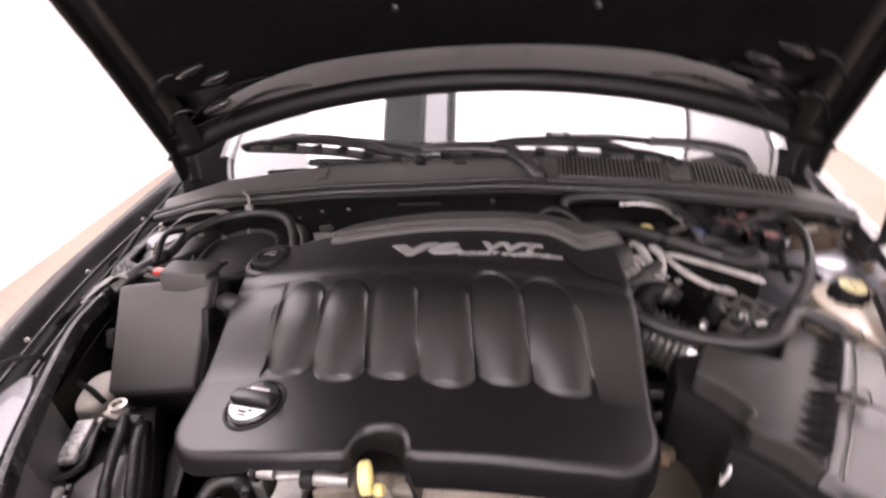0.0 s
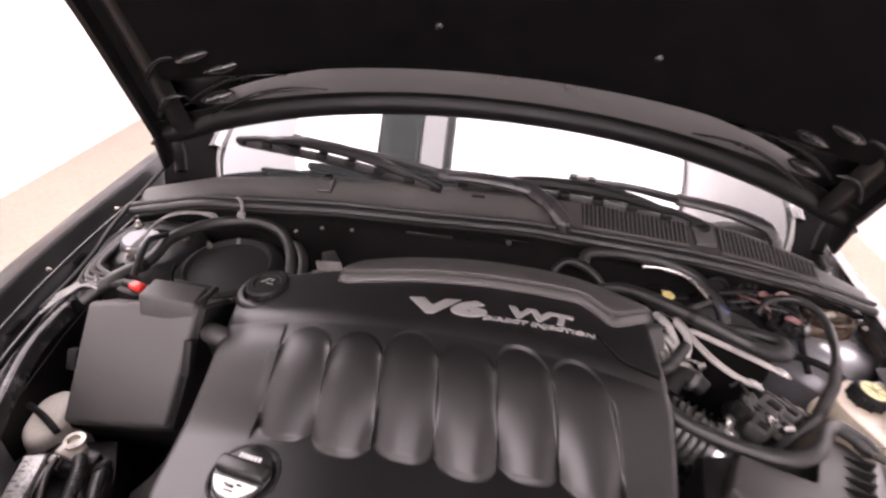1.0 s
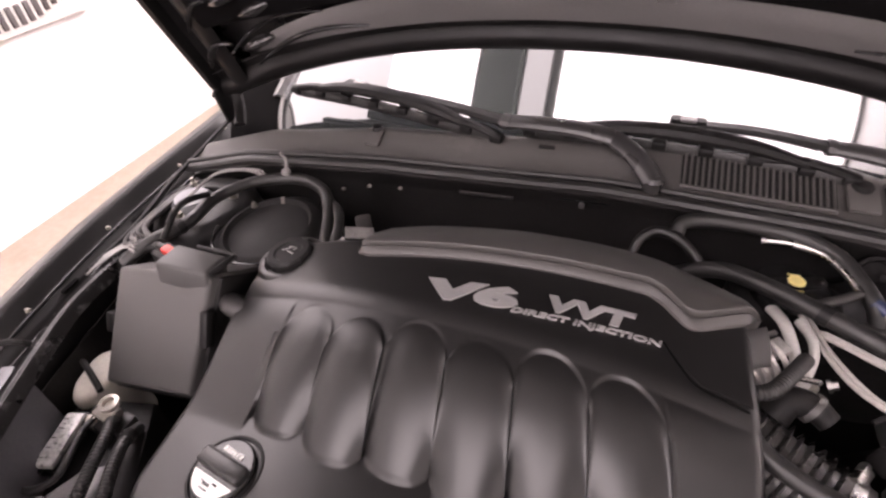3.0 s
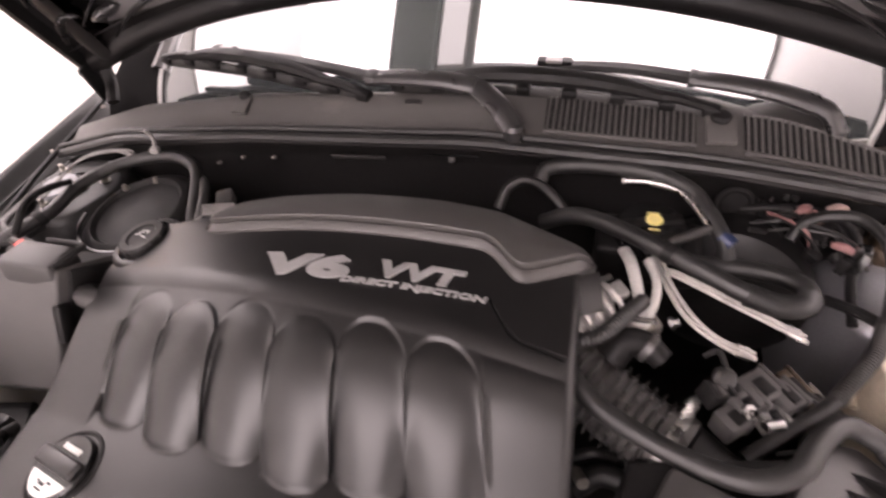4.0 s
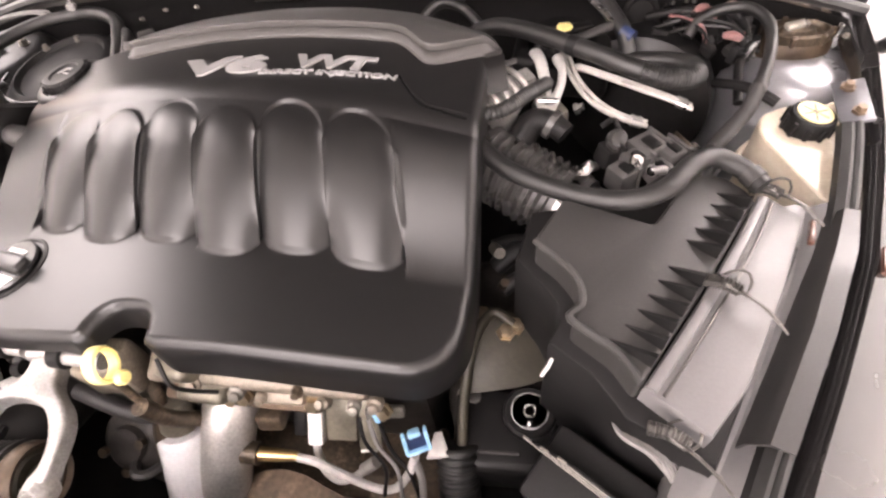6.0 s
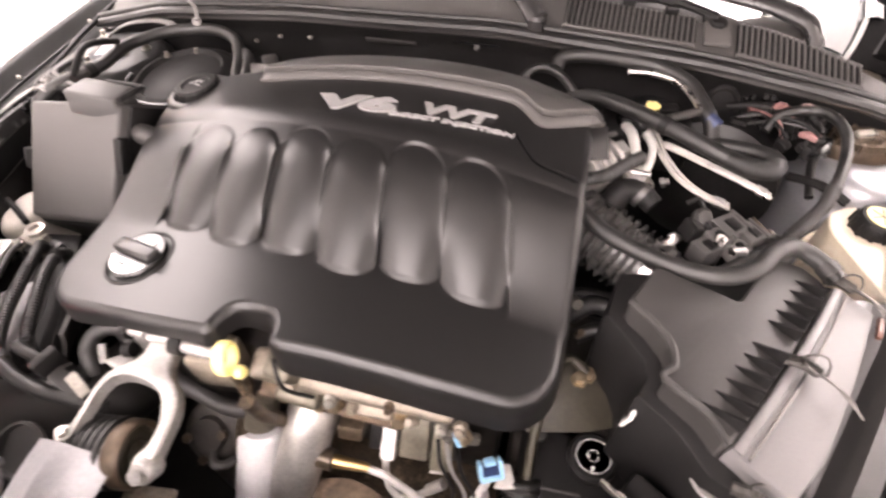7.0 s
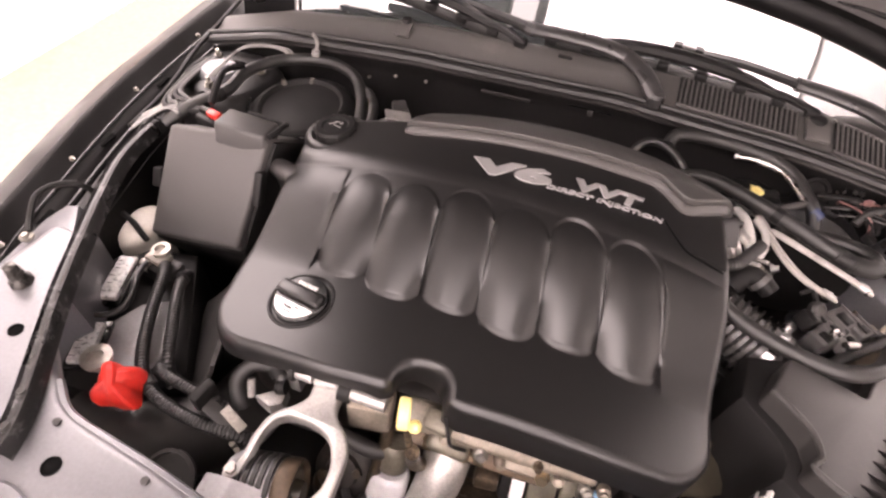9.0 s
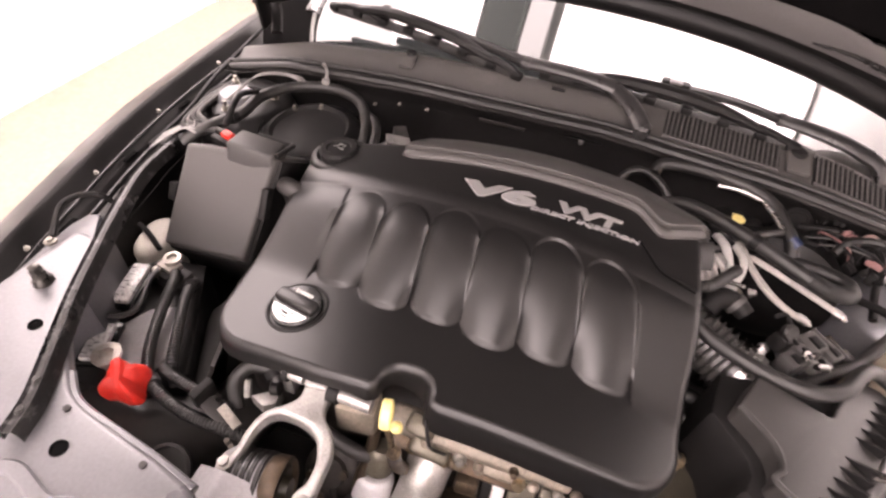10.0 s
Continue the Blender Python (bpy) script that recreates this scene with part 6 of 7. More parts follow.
def coolant_tank():
    t = thing("coolant_tank", None, "yellowed translucent coolant tank with a black and yellow cap", "coolant tank")
    bm = prism([(0.486, 0.595), (0.492, 0.632), (0.53, 0.662), (0.575, 0.652), (0.602, 0.61), (0.59, 0.54), (0.562, 0.50), (0.535, 0.505), (0.506, 0.555)], 0.62, 0.825, 0.028, 5, sides=0.02)
    for v in bm.verts:
        v.co.z += 0.012 * math.sin((v.co.y - 0.5) * 18) * (v.co.z > 0.75)
    t.location = (0.018, 0.03, -0.016)
    part("tank_body", bm, M_CREAM, t)
    part("tank_seam", tube([(0.484, 0.595, 0.775), (0.491, 0.634, 0.777), (0.53, 0.665, 0.779), (0.577, 0.655, 0.779)], 0.004, 8, 5), M_CREAM, t)
    m = Matrix.Translation((0.538, 0.616, 0.834)) @ pose(0, 0, 0, 0, 6, 0) @ Matrix.Diagonal((0.78, 0.78, 0.9, 1))
    part("cap_skirt", lathe([(0.029, -0.02), (0.031, -0.012), (0.031, 0.016), (0.028, 0.020), (0.024, 0.020), (0, 0.020)], 28, m), M_BLACK, t)
    part("cap_label", lathe([(0.0235, 0.0205), (0.0235, 0.022), (0, 0.022)], 28, m), M_PALEYEL, t, "pale yellow cap disc")
    for a in (0, 60, 120):
        part("cap_mark", box(bmesh.new(), (0, 0, 0), (0.036, 0.0022, 0.0006)), M_MARKDK, t).matrix_basis = m @ pose(0, 0, 0.0225, 0, 0, a + 20)
    for k in range(10):
        a = 2 * math.pi * k / 10
        part("cap_grip", box(bmesh.new(), (0.031 * math.cos(a), 0.031 * math.sin(a), 0.002), (0.006, 0.007, 0.026), (0, 0, math.degrees(a)), 0.0015), M_BLACK, t).matrix_basis = m
    part("overflow_spout", tube([(0.548, 0.632, 0.82), (0.572, 0.648, 0.835), (0.60, 0.642, 0.83)], 0.006, 8, 5), M_CREAM, t)


def brake_reservoir():
    t = thing("brake_fluid_reservoir", None, "black brake fluid reservoir cap with a yellow warning mark", "reservoir")
    part("body", box(bmesh.new(), (0.29, 0.79, 0.80), (0.13, 0.075, 0.06), (0, 0, -4), 0.012, 3), M_BLACK, t)
    m = Matrix.Translation((0.29, 0.788, 0.835))
    part("cap", lathe([(0.042, -0.012), (0.044, -0.004), (0.044, 0.008), (0.040, 0.014), (0.03, 0.016), (0, 0.016)], 32, m), M_GLOSSBLK, t)
    part("cap_bar", box(bmesh.new(), (0.29, 0.788, 0.853), (0.075, 0.014, 0.008), (0, 0, 15), 0.003), M_BLACK, t)
    part("yellow_mark", lathe([(0.0105, 0.0), (0.0105, 0.0015), (0, 0.0015)], 9, Matrix.Translation((0.291, 0.786, 0.857))), M_YELLOW, t)
    part("mark_bar", box(bmesh.new(), (0.291, 0.801, 0.8545), (0.015, 0.002, 0.001)), M_YELLOW, t)
    part("mark_bar", box(bmesh.new(), (0.291, 0.772, 0.8545), (0.013, 0.002, 0.001)), M_YELLOW, t)
    part("booster", lathe([(0.0, 0.05), (0.06, 0.045), (0.10, 0.02), (0.105, -0.01), (0.1, -0.04), (0, -0.05)], 36, Matrix.Translation((0.40, 0.80, 0.735)) @ pose(0, 0, 0, 82, 0, -15)), M_BAYPAINT, t, "dull black brake booster")


def right_hoses():
    cable("heater_hose", [(0.158, 0.79, 0.835), (0.185, 0.775, 0.862), (0.215, 0.762, 0.874), (0.262, 0.733, 0.879), (0.322, 0.695, 0.879), (0.372, 0.668, 0.874), (0.412, 0.662, 0.868), (0.435, 0.678, 0.862), (0.434, 0.702, 0.858), (0.405, 0.72, 0.852), (0.362, 0.73, 0.845), (0.33, 0.745, 0.83)], 0.0105, M_RUBBER, "thick black rubber heater hose with a long bend", clips=((0.34, 0.0118, M_BLACK),))
    cable("hose_sleeve", [(0.372, 0.667, 0.8735), (0.400, 0.660, 0.870), (0.425, 0.666, 0.8655), (0.4365, 0.682, 0.861)], 0.0112, M_RUBBER, "ribbed black sleeve over the heater hose bend", ribs=300, depth=0.0013)
    cable("heater_hose", [(0.148, 0.82, 0.878), (0.155, 0.834, 0.888), (0.19, 0.84, 0.892), (0.24, 0.84, 0.892), (0.29, 0.834, 0.890), (0.328, 0.812, 0.886), (0.345, 0.785, 0.880), (0.36, 0.752, 0.870), (0.368, 0.735, 0.85)], 0.0098, M_RUBBER, "black rubber hose beside the firewall")
    cable("heater_hose", [(0.096, 0.80, 0.842), (0.106, 0.820, 0.862), (0.126, 0.828, 0.871), (0.150, 0.820, 0.871), (0.174, 0.80, 0.862), (0.188, 0.785, 0.845)], 0.0068, M_RUBBER, "short arched black rubber hose behind the cover")
    tb = thing("metal_pipe", None, "bright bent metal pipe above the brake reservoir", "pipe")
    part("pipe_run", tube([(0.250, 0.830, 0.880), (0.280, 0.826, 0.884), (0.312, 0.815, 0.884), (0.330, 0.795, 0.882), (0.348, 0.760, 0.876)], 0.0046, 10, 8), M_STEEL, tb)
    part("pipe_branch", tube([(0.348, 0.762, 0.874), (0.315, 0.742, 0.872), (0.276, 0.724, 0.866)], 0.0058, 10, 6), M_GREYPL, tb)
    part("blue_joint", tube([(0.358, 0.752, 0.872), (0.37, 0.742, 0.868)], 0.0085, 10, 1, smooth=False), M_NAVY, tb, "dark blue pipe joint")
    cable("vent_hose", [(0.198, 0.562, 0.862), (0.212, 0.54, 0.866), (0.235, 0.52, 0.862), (0.272, 0.500, 0.862), (0.315, 0.482, 0.866), (0.352, 0.474, 0.874), (0.382, 0.487, 0.878), (0.404, 0.517, 0.876), (0.430, 0.538, 0.868), (0.456, 0.532, 0.860), (0.472, 0.513, 0.856)], 0.0096, M_RUBBER, "black rubber vent hose lying over the air box", clips=((0.04, 0.0112, M_BLACK), (0.96, 0.0112, M_GREYPL)))
    cable("loop_cable", [(0.445, 0.79, 0.84), (0.458, 0.803, 0.856), (0.482, 0.808, 0.866), (0.510, 0.798, 0.872), (0.522, 0.755, 0.874), (0.507, 0.688, 0.870), (0.478, 0.622, 0.858), (0.440, 0.575, 0.845), (0.395, 0.540, 0.835), (0.362, 0.515, 0.825)], 0.0066, M_RUBBER, "black cable hose in a wide loop", clips=((0.62, 0.0078, M_GREYPL),))
    cable("loop_cable_ribs", [(0.492, 0.651, 0.8645), (0.478, 0.622, 0.858), (0.458, 0.597, 0.851), (0.440, 0.575, 0.845)], 0.0069, M_GREYPL, "ribbed grey sleeve on the looped cable", ribs=330, depth=0.0012)
    for k in range(2):
        o = 0.003 + 0.0064 * k
        cable("clear_line", [(0.285 + o, 0.748, 0.845), (0.288 + o, 0.724, 0.853), (0.297 + o, 0.680, 0.856), (0.316 + o, 0.638 + 0.5 * o, 0.855), (0.349, 0.613 + o, 0.851), (0.380, 0.606 + o, 0.845)], 0.0027, M_CLEAR, "milky plastic fuel line with a bright fitting", "pipe", clips=((0.93, 0.0045, M_STEEL),), group="milky fuel lines")
        cable("clear_line", [(0.302, 0.702 + o, 0.850), (0.316, 0.694 + o, 0.854), (0.371, 0.661 + o, 0.854), (0.400, 0.646 + o, 0.852), (0.429, 0.632 + o, 0.848)], 0.0027, M_CLEAR, "milky plastic fuel line with a bright fitting", "pipe", clips=((0.93, 0.0045, M_STEEL),), group="milky fuel lines")
    # white valve body at the head of the lines
    v = thing("purge_valve", None, "white moulded valve body behind the intake bellows", "valve")
    part("valve_body", tube([(0.256, 0.728, 0.858), (0.262, 0.700, 0.866), (0.268, 0.672, 0.862), (0.275, 0.640, 0.846)], lambda u: 0.0078 - 0.002 * u, 12, 6, flat=0.7), M_VALVE, v)
    part("valve_arm", tube([(0.283, 0.712, 0.860), (0.288, 0.684, 0.864), (0.287, 0.660, 0.860), (0.278, 0.638, 0.848)], lambda u: 0.0068 - 0.002 * math.sin(3 * u), 12, 6), M_VALVE, v)
    part("valve_cap", lathe([(0.012, 0), (0.014, 0.005), (0.012, 0.010), (0, 0.011)], 18, Matrix.Translation((0.270, 0.636, 0.845))), M_VALVE, v)
    part("valve_foot", box(bmesh.new(), (0.278, 0.645, 0.83), (0.035, 0.03, 0.02), (0, 0, 30), 0.006), M_ALUDULL, v)
    part("link_rod", tube([(0.262, 0.622, 0.868), (0.285, 0.624, 0.866)], 0.003, 8, 1, smooth=False), M_STEEL, v)
    part("bolt", lathe([(0.007, 0), (0.007, 0.004), (0.0045, 0.004), (0.0045, 0.010), (0, 0.010)], 6, Matrix.Translation((0.305, 0.645, 0.838)) @ pose(0, 0, 0, 0, 60, 0)), M_STEEL, v)
    # intake bellows between throttle and air box
    a, b = Vector((0.198, 0.588, 0.812)), Vector((0.292, 0.530, 0.803))
    d = (b - a).normalized()
    w = thing("intake_bellows", None, "wide black ribbed rubber intake bellows with a bright clamp", "intake hose")
    part("bellows", tube([a, a.lerp(b, 0.33) + Vector((0, 0, 0.003)), a.lerp(b, 0.66) + Vector((0, 0, 0.002)), b], 0.036, 28, 14, ribs=105, depth=0.0075), M_RIBRUB, w)
    part("side_lobe", tube([(0.245, 0.590, 0.838), (0.258, 0.604, 0.852), (0.278, 0.603, 0.852), (0.294, 0.592, 0.846)], lambda u: 0.016 - 0.004 * u, 16, 6), M_BLACK, w)
    part("lobe_collar", tube([(0.276, 0.604, 0.852), (0.282, 0.601, 0.850)], 0.0165, 18, 1, smooth=False), M_RIBRUB, w)
    part("cuff", tube([b - d * 0.002, b + d * 0.024], 0.0395, 28, 1, smooth=False), M_RIBRUB, w)
    part("clamp_band", tube([b + d * 0.006, b + d * 0.016], 0.0415, 32, 1, smooth=False), M_STEEL, w, "bright steel band clamp")
    part("clamp_screw", box(bmesh.new(), b + d * 0.011 + Vector((0.014, 0.024, 0.034)), (0.022, 0.012, 0.010), (35, 0, 55), 0.002), M_STEEL, w)
    part("clamp_screw_head", tube([b + d * 0.008 + Vector((0.024, 0.036, 0.026)), b + d * 0.008 + Vector((0.029, 0.042, 0.021))], 0.0052, 8, 1, smooth=False), M_STEEL, w)
    part("duct_end", tube([b + d * 0.02, b + d * 0.06 + Vector((0, 0, -0.008)), b + d * 0.12 + Vector((0.01, 0, -0.02))], 0.037, 22, 5), M_BLACK, w)
    # throttle body seen behind the cover's corner
    h = thing("throttle_body", None, "cast aluminium throttle body with a corrugated loom", "throttle body")
    part("casting", lathe([(0.030, -0.04), (0.032, -0.02), (0.029, -0.008), (0.031, 0.0), (0.028, 0.010), (0.014, 0.015), (0, 0.015)], 24, Matrix.Translation((0.216, 0.624, 0.868)) @ pose(0, 0, 0, 25, 0, 40)), M_ALU, h)
    for k in range(5):
        c = Vector((0.196 + 0.0095 * k, 0.604 + 0.010 * k, 0.866))
        part("cast_rib", tube([c + Vector((-0.020 * math.cos(q), 0.020 * math.cos(q), 0.022 * math.sin(q))) for q in [math.radians(10 + 20 * m_) for m_ in range(9)]], 0.0030, 8, 3), M_ELBOW, h)
    part("idle_plate", box(bmesh.new(), (0.244, 0.648, 0.876), (0.024, 0.02, 0.012), (10, 0, 40), 0.003), M_ALU, h)
    part("loom", tube([(0.192, 0.577, 0.868), (0.206, 0.576, 0.882), (0.230, 0.584, 0.886), (0.252, 0.612, 0.884), (0.272, 0.642, 0.876)], 0.0072, 12, 6, ribs=240, depth=0.001), M_RUBBER, h)
    part("seal_lip", tube([(0.170, 0.602, 0.902), (0.200, 0.622, 0.902), (0.236, 0.648, 0.900)], 0.003, 8, 5), M_GREYPL, h)
    # electric connectors and sensor blocks
    e = thing("sensor_connectors", None, "cluster of grey and black plugged connectors on the air duct", "connector")
    e.location = (0.026, -0.012, 0.0)
    for c, s, r_, mt in (((0.352, 0.590, 0.836), (0.034, 0.030, 0.030), (0, 0, 38), M_LID), ((0.374, 0.586, 0.838), (0.024, 0.028, 0.022), (0, 0, 38), M_LID), ((0.338, 0.570, 0.838), (0.028, 0.022, 0.024), (0, 10, 38), M_LID), ((0.326, 0.556, 0.832), (0.026, 0.024, 0.028), (0, 0, 40), M_LID), ((0.362, 0.566, 0.830), (0.022, 0.024, 0.020), (0, 0, 25), M_LEAD), ((0.392, 0.606, 0.822), (0.016, 0.042, 0.018), (0, 0, 30), M_GRIME), ((0.404, 0.594, 0.822), (0.018, 0.028, 0.018), (0, 0, 30), M_ALUDULL), ((0.312, 0.578, 0.842), (0.020, 0.022, 0.022), (0, 15, 30), M_BLACK), ((0.384, 0.572, 0.824), (0.016, 0.02, 0.018), (0, 0, 50), M_GREYPL)):
        pl = part("plug", box(bmesh.new(), c, s, r_, 0.003), mt, e)
        part("latch", box(bmesh.new(), (c[0] + 0.002, c[1] - 0.002, c[2] + s[2] / 2 + 0.001), (s[0] * 0.35, s[1] * 0.6, 0.004), r_, 0.001), M_BLACK if mt is not M_BLACK else M_GREYPL, pl)
        part("plug_rim", box(bmesh.new(), (c[0] + 0.45 * s[0] * math.cos(radians(r_[2])), c[1] + 0.45 * s[0] * math.sin(radians(r_[2])), c[2]), (0.004, s[1] + 0.003, s[2] + 0.003), r_, 0.001), mt, pl)
    part("bright_screw", lathe([(0.007, 0), (0.007, 0.004), (0.003, 0.005), (0.003, 0.010), (0, 0.010)], 8, Matrix.Translation((0.336, 0.560, 0.850)) @ pose(0, 0, 0, 30, 30, 0)), M_STEEL, e)
    part("bright_screw", tube([(0.350, 0.550, 0.846), (0.366, 0.556, 0.844)], 0.005, 10, 1, smooth=False), M_STEEL, e)
    part("bush", lathe([(0.010, 0), (0.011, 0.008), (0.008, 0.012), (0.004, 0.010), (0, 0.010)], 16, Matrix.Translation((0.318, 0.592, 0.850)) @ pose(0, 0, 0, 40, 20, 0)), M_GREYPL, e)
    for k in range(4):
        part("lead", tube([(0.385 + 0.006 * k, 0.596, 0.838), (0.402 + 0.006 * k, 0.582 - 0.004 * k, 0.842), (0.402, 0.556 - 0.004 * k, 0.838), (0.38 - 0.006 * k, 0.535, 0.828)], 0.0025, 6, 6), M_BLACK if k % 2 else M_GREYPL, e)
    part("lead", tube([(0.325, 0.600, 0.848), (0.318, 0.618, 0.855), (0.305, 0.613, 0.85)], 0.003, 8, 6), M_BLACK, e)


def right_harness():
    t = thing("wiring_harness", None, "tangle of black connectors with pink and white taped wires", "wiring")
    random.seed(5)
    for k in range(16):
        x, y = random.uniform(0.405, 0.525), random.uniform(0.765, 0.835)
        y += 0.02 if x < 0.46 else -0.01
        size = (random.uniform(0.012, 0.028), random.uniform(0.010, 0.020), random.uniform(0.012, 0.02))
        pl = part("plug", box(bmesh.new(), (x, y, random.uniform(0.825, 0.848)), size, (random.uniform(-15, 15), random.uniform(-15, 15), random.uniform(-60, 60)), 0.002), (M_BLACK, M_BLACK, M_GREYPL, M_BLACK, M_GLOSSBLK)[k % 5], t)
    for x, y, z, a, mt in ((0.492, 0.772, 0.852, -30, M_PINK), (0.474, 0.812, 0.856, 60, M_PINKW), (0.500, 0.836, 0.856, 10, M_PINKW), (0.462, 0.828, 0.857, 35, M_PINK)):
        part("taped_end", tube([(x - 0.011 * math.cos(radians(a)), y - 0.011 * math.sin(radians(a)), z - 0.003), (x, y, z), (x + 0.011 * math.cos(radians(a)), y + 0.011 * math.sin(radians(a)), z - 0.002)], lambda u: 0.0035 + 0.002 * math.sin(3 * u), 8, 4), mt, t)
    for x, y in ((0.418, 0.838), (0.428, 0.842), (0.447, 0.846), (0.456, 0.845), (0.505, 0.768)):
        part("bright_pin", lathe([(0.0035, 0), (0.0035, 0.004), (0.002, 0.005), (0, 0.005)], 8, Matrix.Translation((x, y, 0.856))), M_STEEL, t)
    for k in range(16):
        x0, x1 = random.uniform(0.405, 0.47), random.uniform(0.46, 0.53)
        y0, y1 = random.uniform(0.81, 0.845), random.uniform(0.755, 0.82)
        p = [(x0, y0, 0.835), (lerp(x0, x1, 0.3) + random.uniform(-0.015, 0.015), lerp(y0, y1, 0.3) + random.uniform(-0.012, 0.012), random.uniform(0.848, 0.862)), (lerp(x0, x1, 0.7) + random.uniform(-0.015, 0.015), lerp(y0, y1, 0.7) + random.uniform(-0.012, 0.012), random.uniform(0.845, 0.858)), (x1, y1, 0.828)]
        part("wire", tube(p, random.uniform(0.0014, 0.0026), 6, 6), (M_BLACK, M_GREYPL, M_BLACK, M_BLACK, M_RUBBER, M_GREYPL, M_BLACK, M_PINK)[k % 8], t)
    part("main_branch", tube([(0.40, 0.842, 0.838), (0.44, 0.835, 0.850), (0.485, 0.828, 0.852), (0.510, 0.81, 0.848), (0.513, 0.78, 0.84), (0.50, 0.74, 0.83), (0.495, 0.69, 0.815)], 0.0055, 10, 6), M_BLACK, t)
    g = thing("firewall_grommet", None, "round black rubber grommet on the firewall", "grommet")
    part("flange", lathe([(0.024, 0), (0.024, 0.004), (0.019, 0.006), (0.016, 0.004), (0.010, 0.006), (0, 0.007)], 20, Matrix.Translation((0.392, 0.848, 0.842)) @ pose(0, 0, 0, 75, 0, 0)), M_FIREWALL, g)
    r_ = thing("hose_rail", None, "short black pipe beside the coolant tank", "pipe")
    part("pipe_run", tube([(0.470, 0.715, 0.825), (0.488, 0.692, 0.838), (0.505, 0.674, 0.842), (0.522, 0.660, 0.838)], 0.006, 8, 6), M_BLACK, r_)
    x = thing("fender_bracket", None, "grey metal bracket with rusty bolts by the driver's fender", "bracket")
    part("plate", box(bmesh.new(), (0.592, 0.655, 0.845), (0.03, 0.07, 0.004), (0, -20, -8), 0.001), M_SILVERPAINT, x)
    for y in (0.635, 0.675):
        part("rusty_bolt", lathe([(0.008, 0), (0.008, 0.003), (0.005, 0.003), (0.005, 0.008), (0, 0.008)], 6, Matrix.Translation((0.592, y, 0.847))), M_RUST, x)
    c = thing("trim_guard", None, "grey plastic guard along the driver's fender", "trim")
    part("guard_sheet", sheet([[(0.418, 0.285, 0.79), (0.424, 0.283, 0.825), (0.434, 0.278, 0.842), (0.448, 0.272, 0.845)], [(0.468, 0.380, 0.80), (0.473, 0.378, 0.828), (0.483, 0.372, 0.846), (0.497, 0.366, 0.848)], [(0.509, 0.462, 0.80), (0.514, 0.46, 0.83), (0.522, 0.456, 0.848), (0.536, 0.450, 0.849)], [(0.527, 0.505, 0.80), (0.532, 0.503, 0.83), (0.541, 0.50, 0.846), (0.552, 0.496, 0.847)]], 0.002), M_GREYPL, c)
    part("orange_tab", box(bmesh.new(), (0.513, 0.478, 0.835), (0.006, 0.028, 0.006), (0, 0, -18), 0.002), M_ORANGE, c, "orange painted tab")
    o = thing("lamp_reflector", None, "orange side reflector beyond the driver's fender edge", "reflector")
    part("lens", box(bmesh.new(), (0.566, 0.452, 0.832), (0.008, 0.03, 0.008), (0, 10, -16), 0.003), M_ORANGE, o)


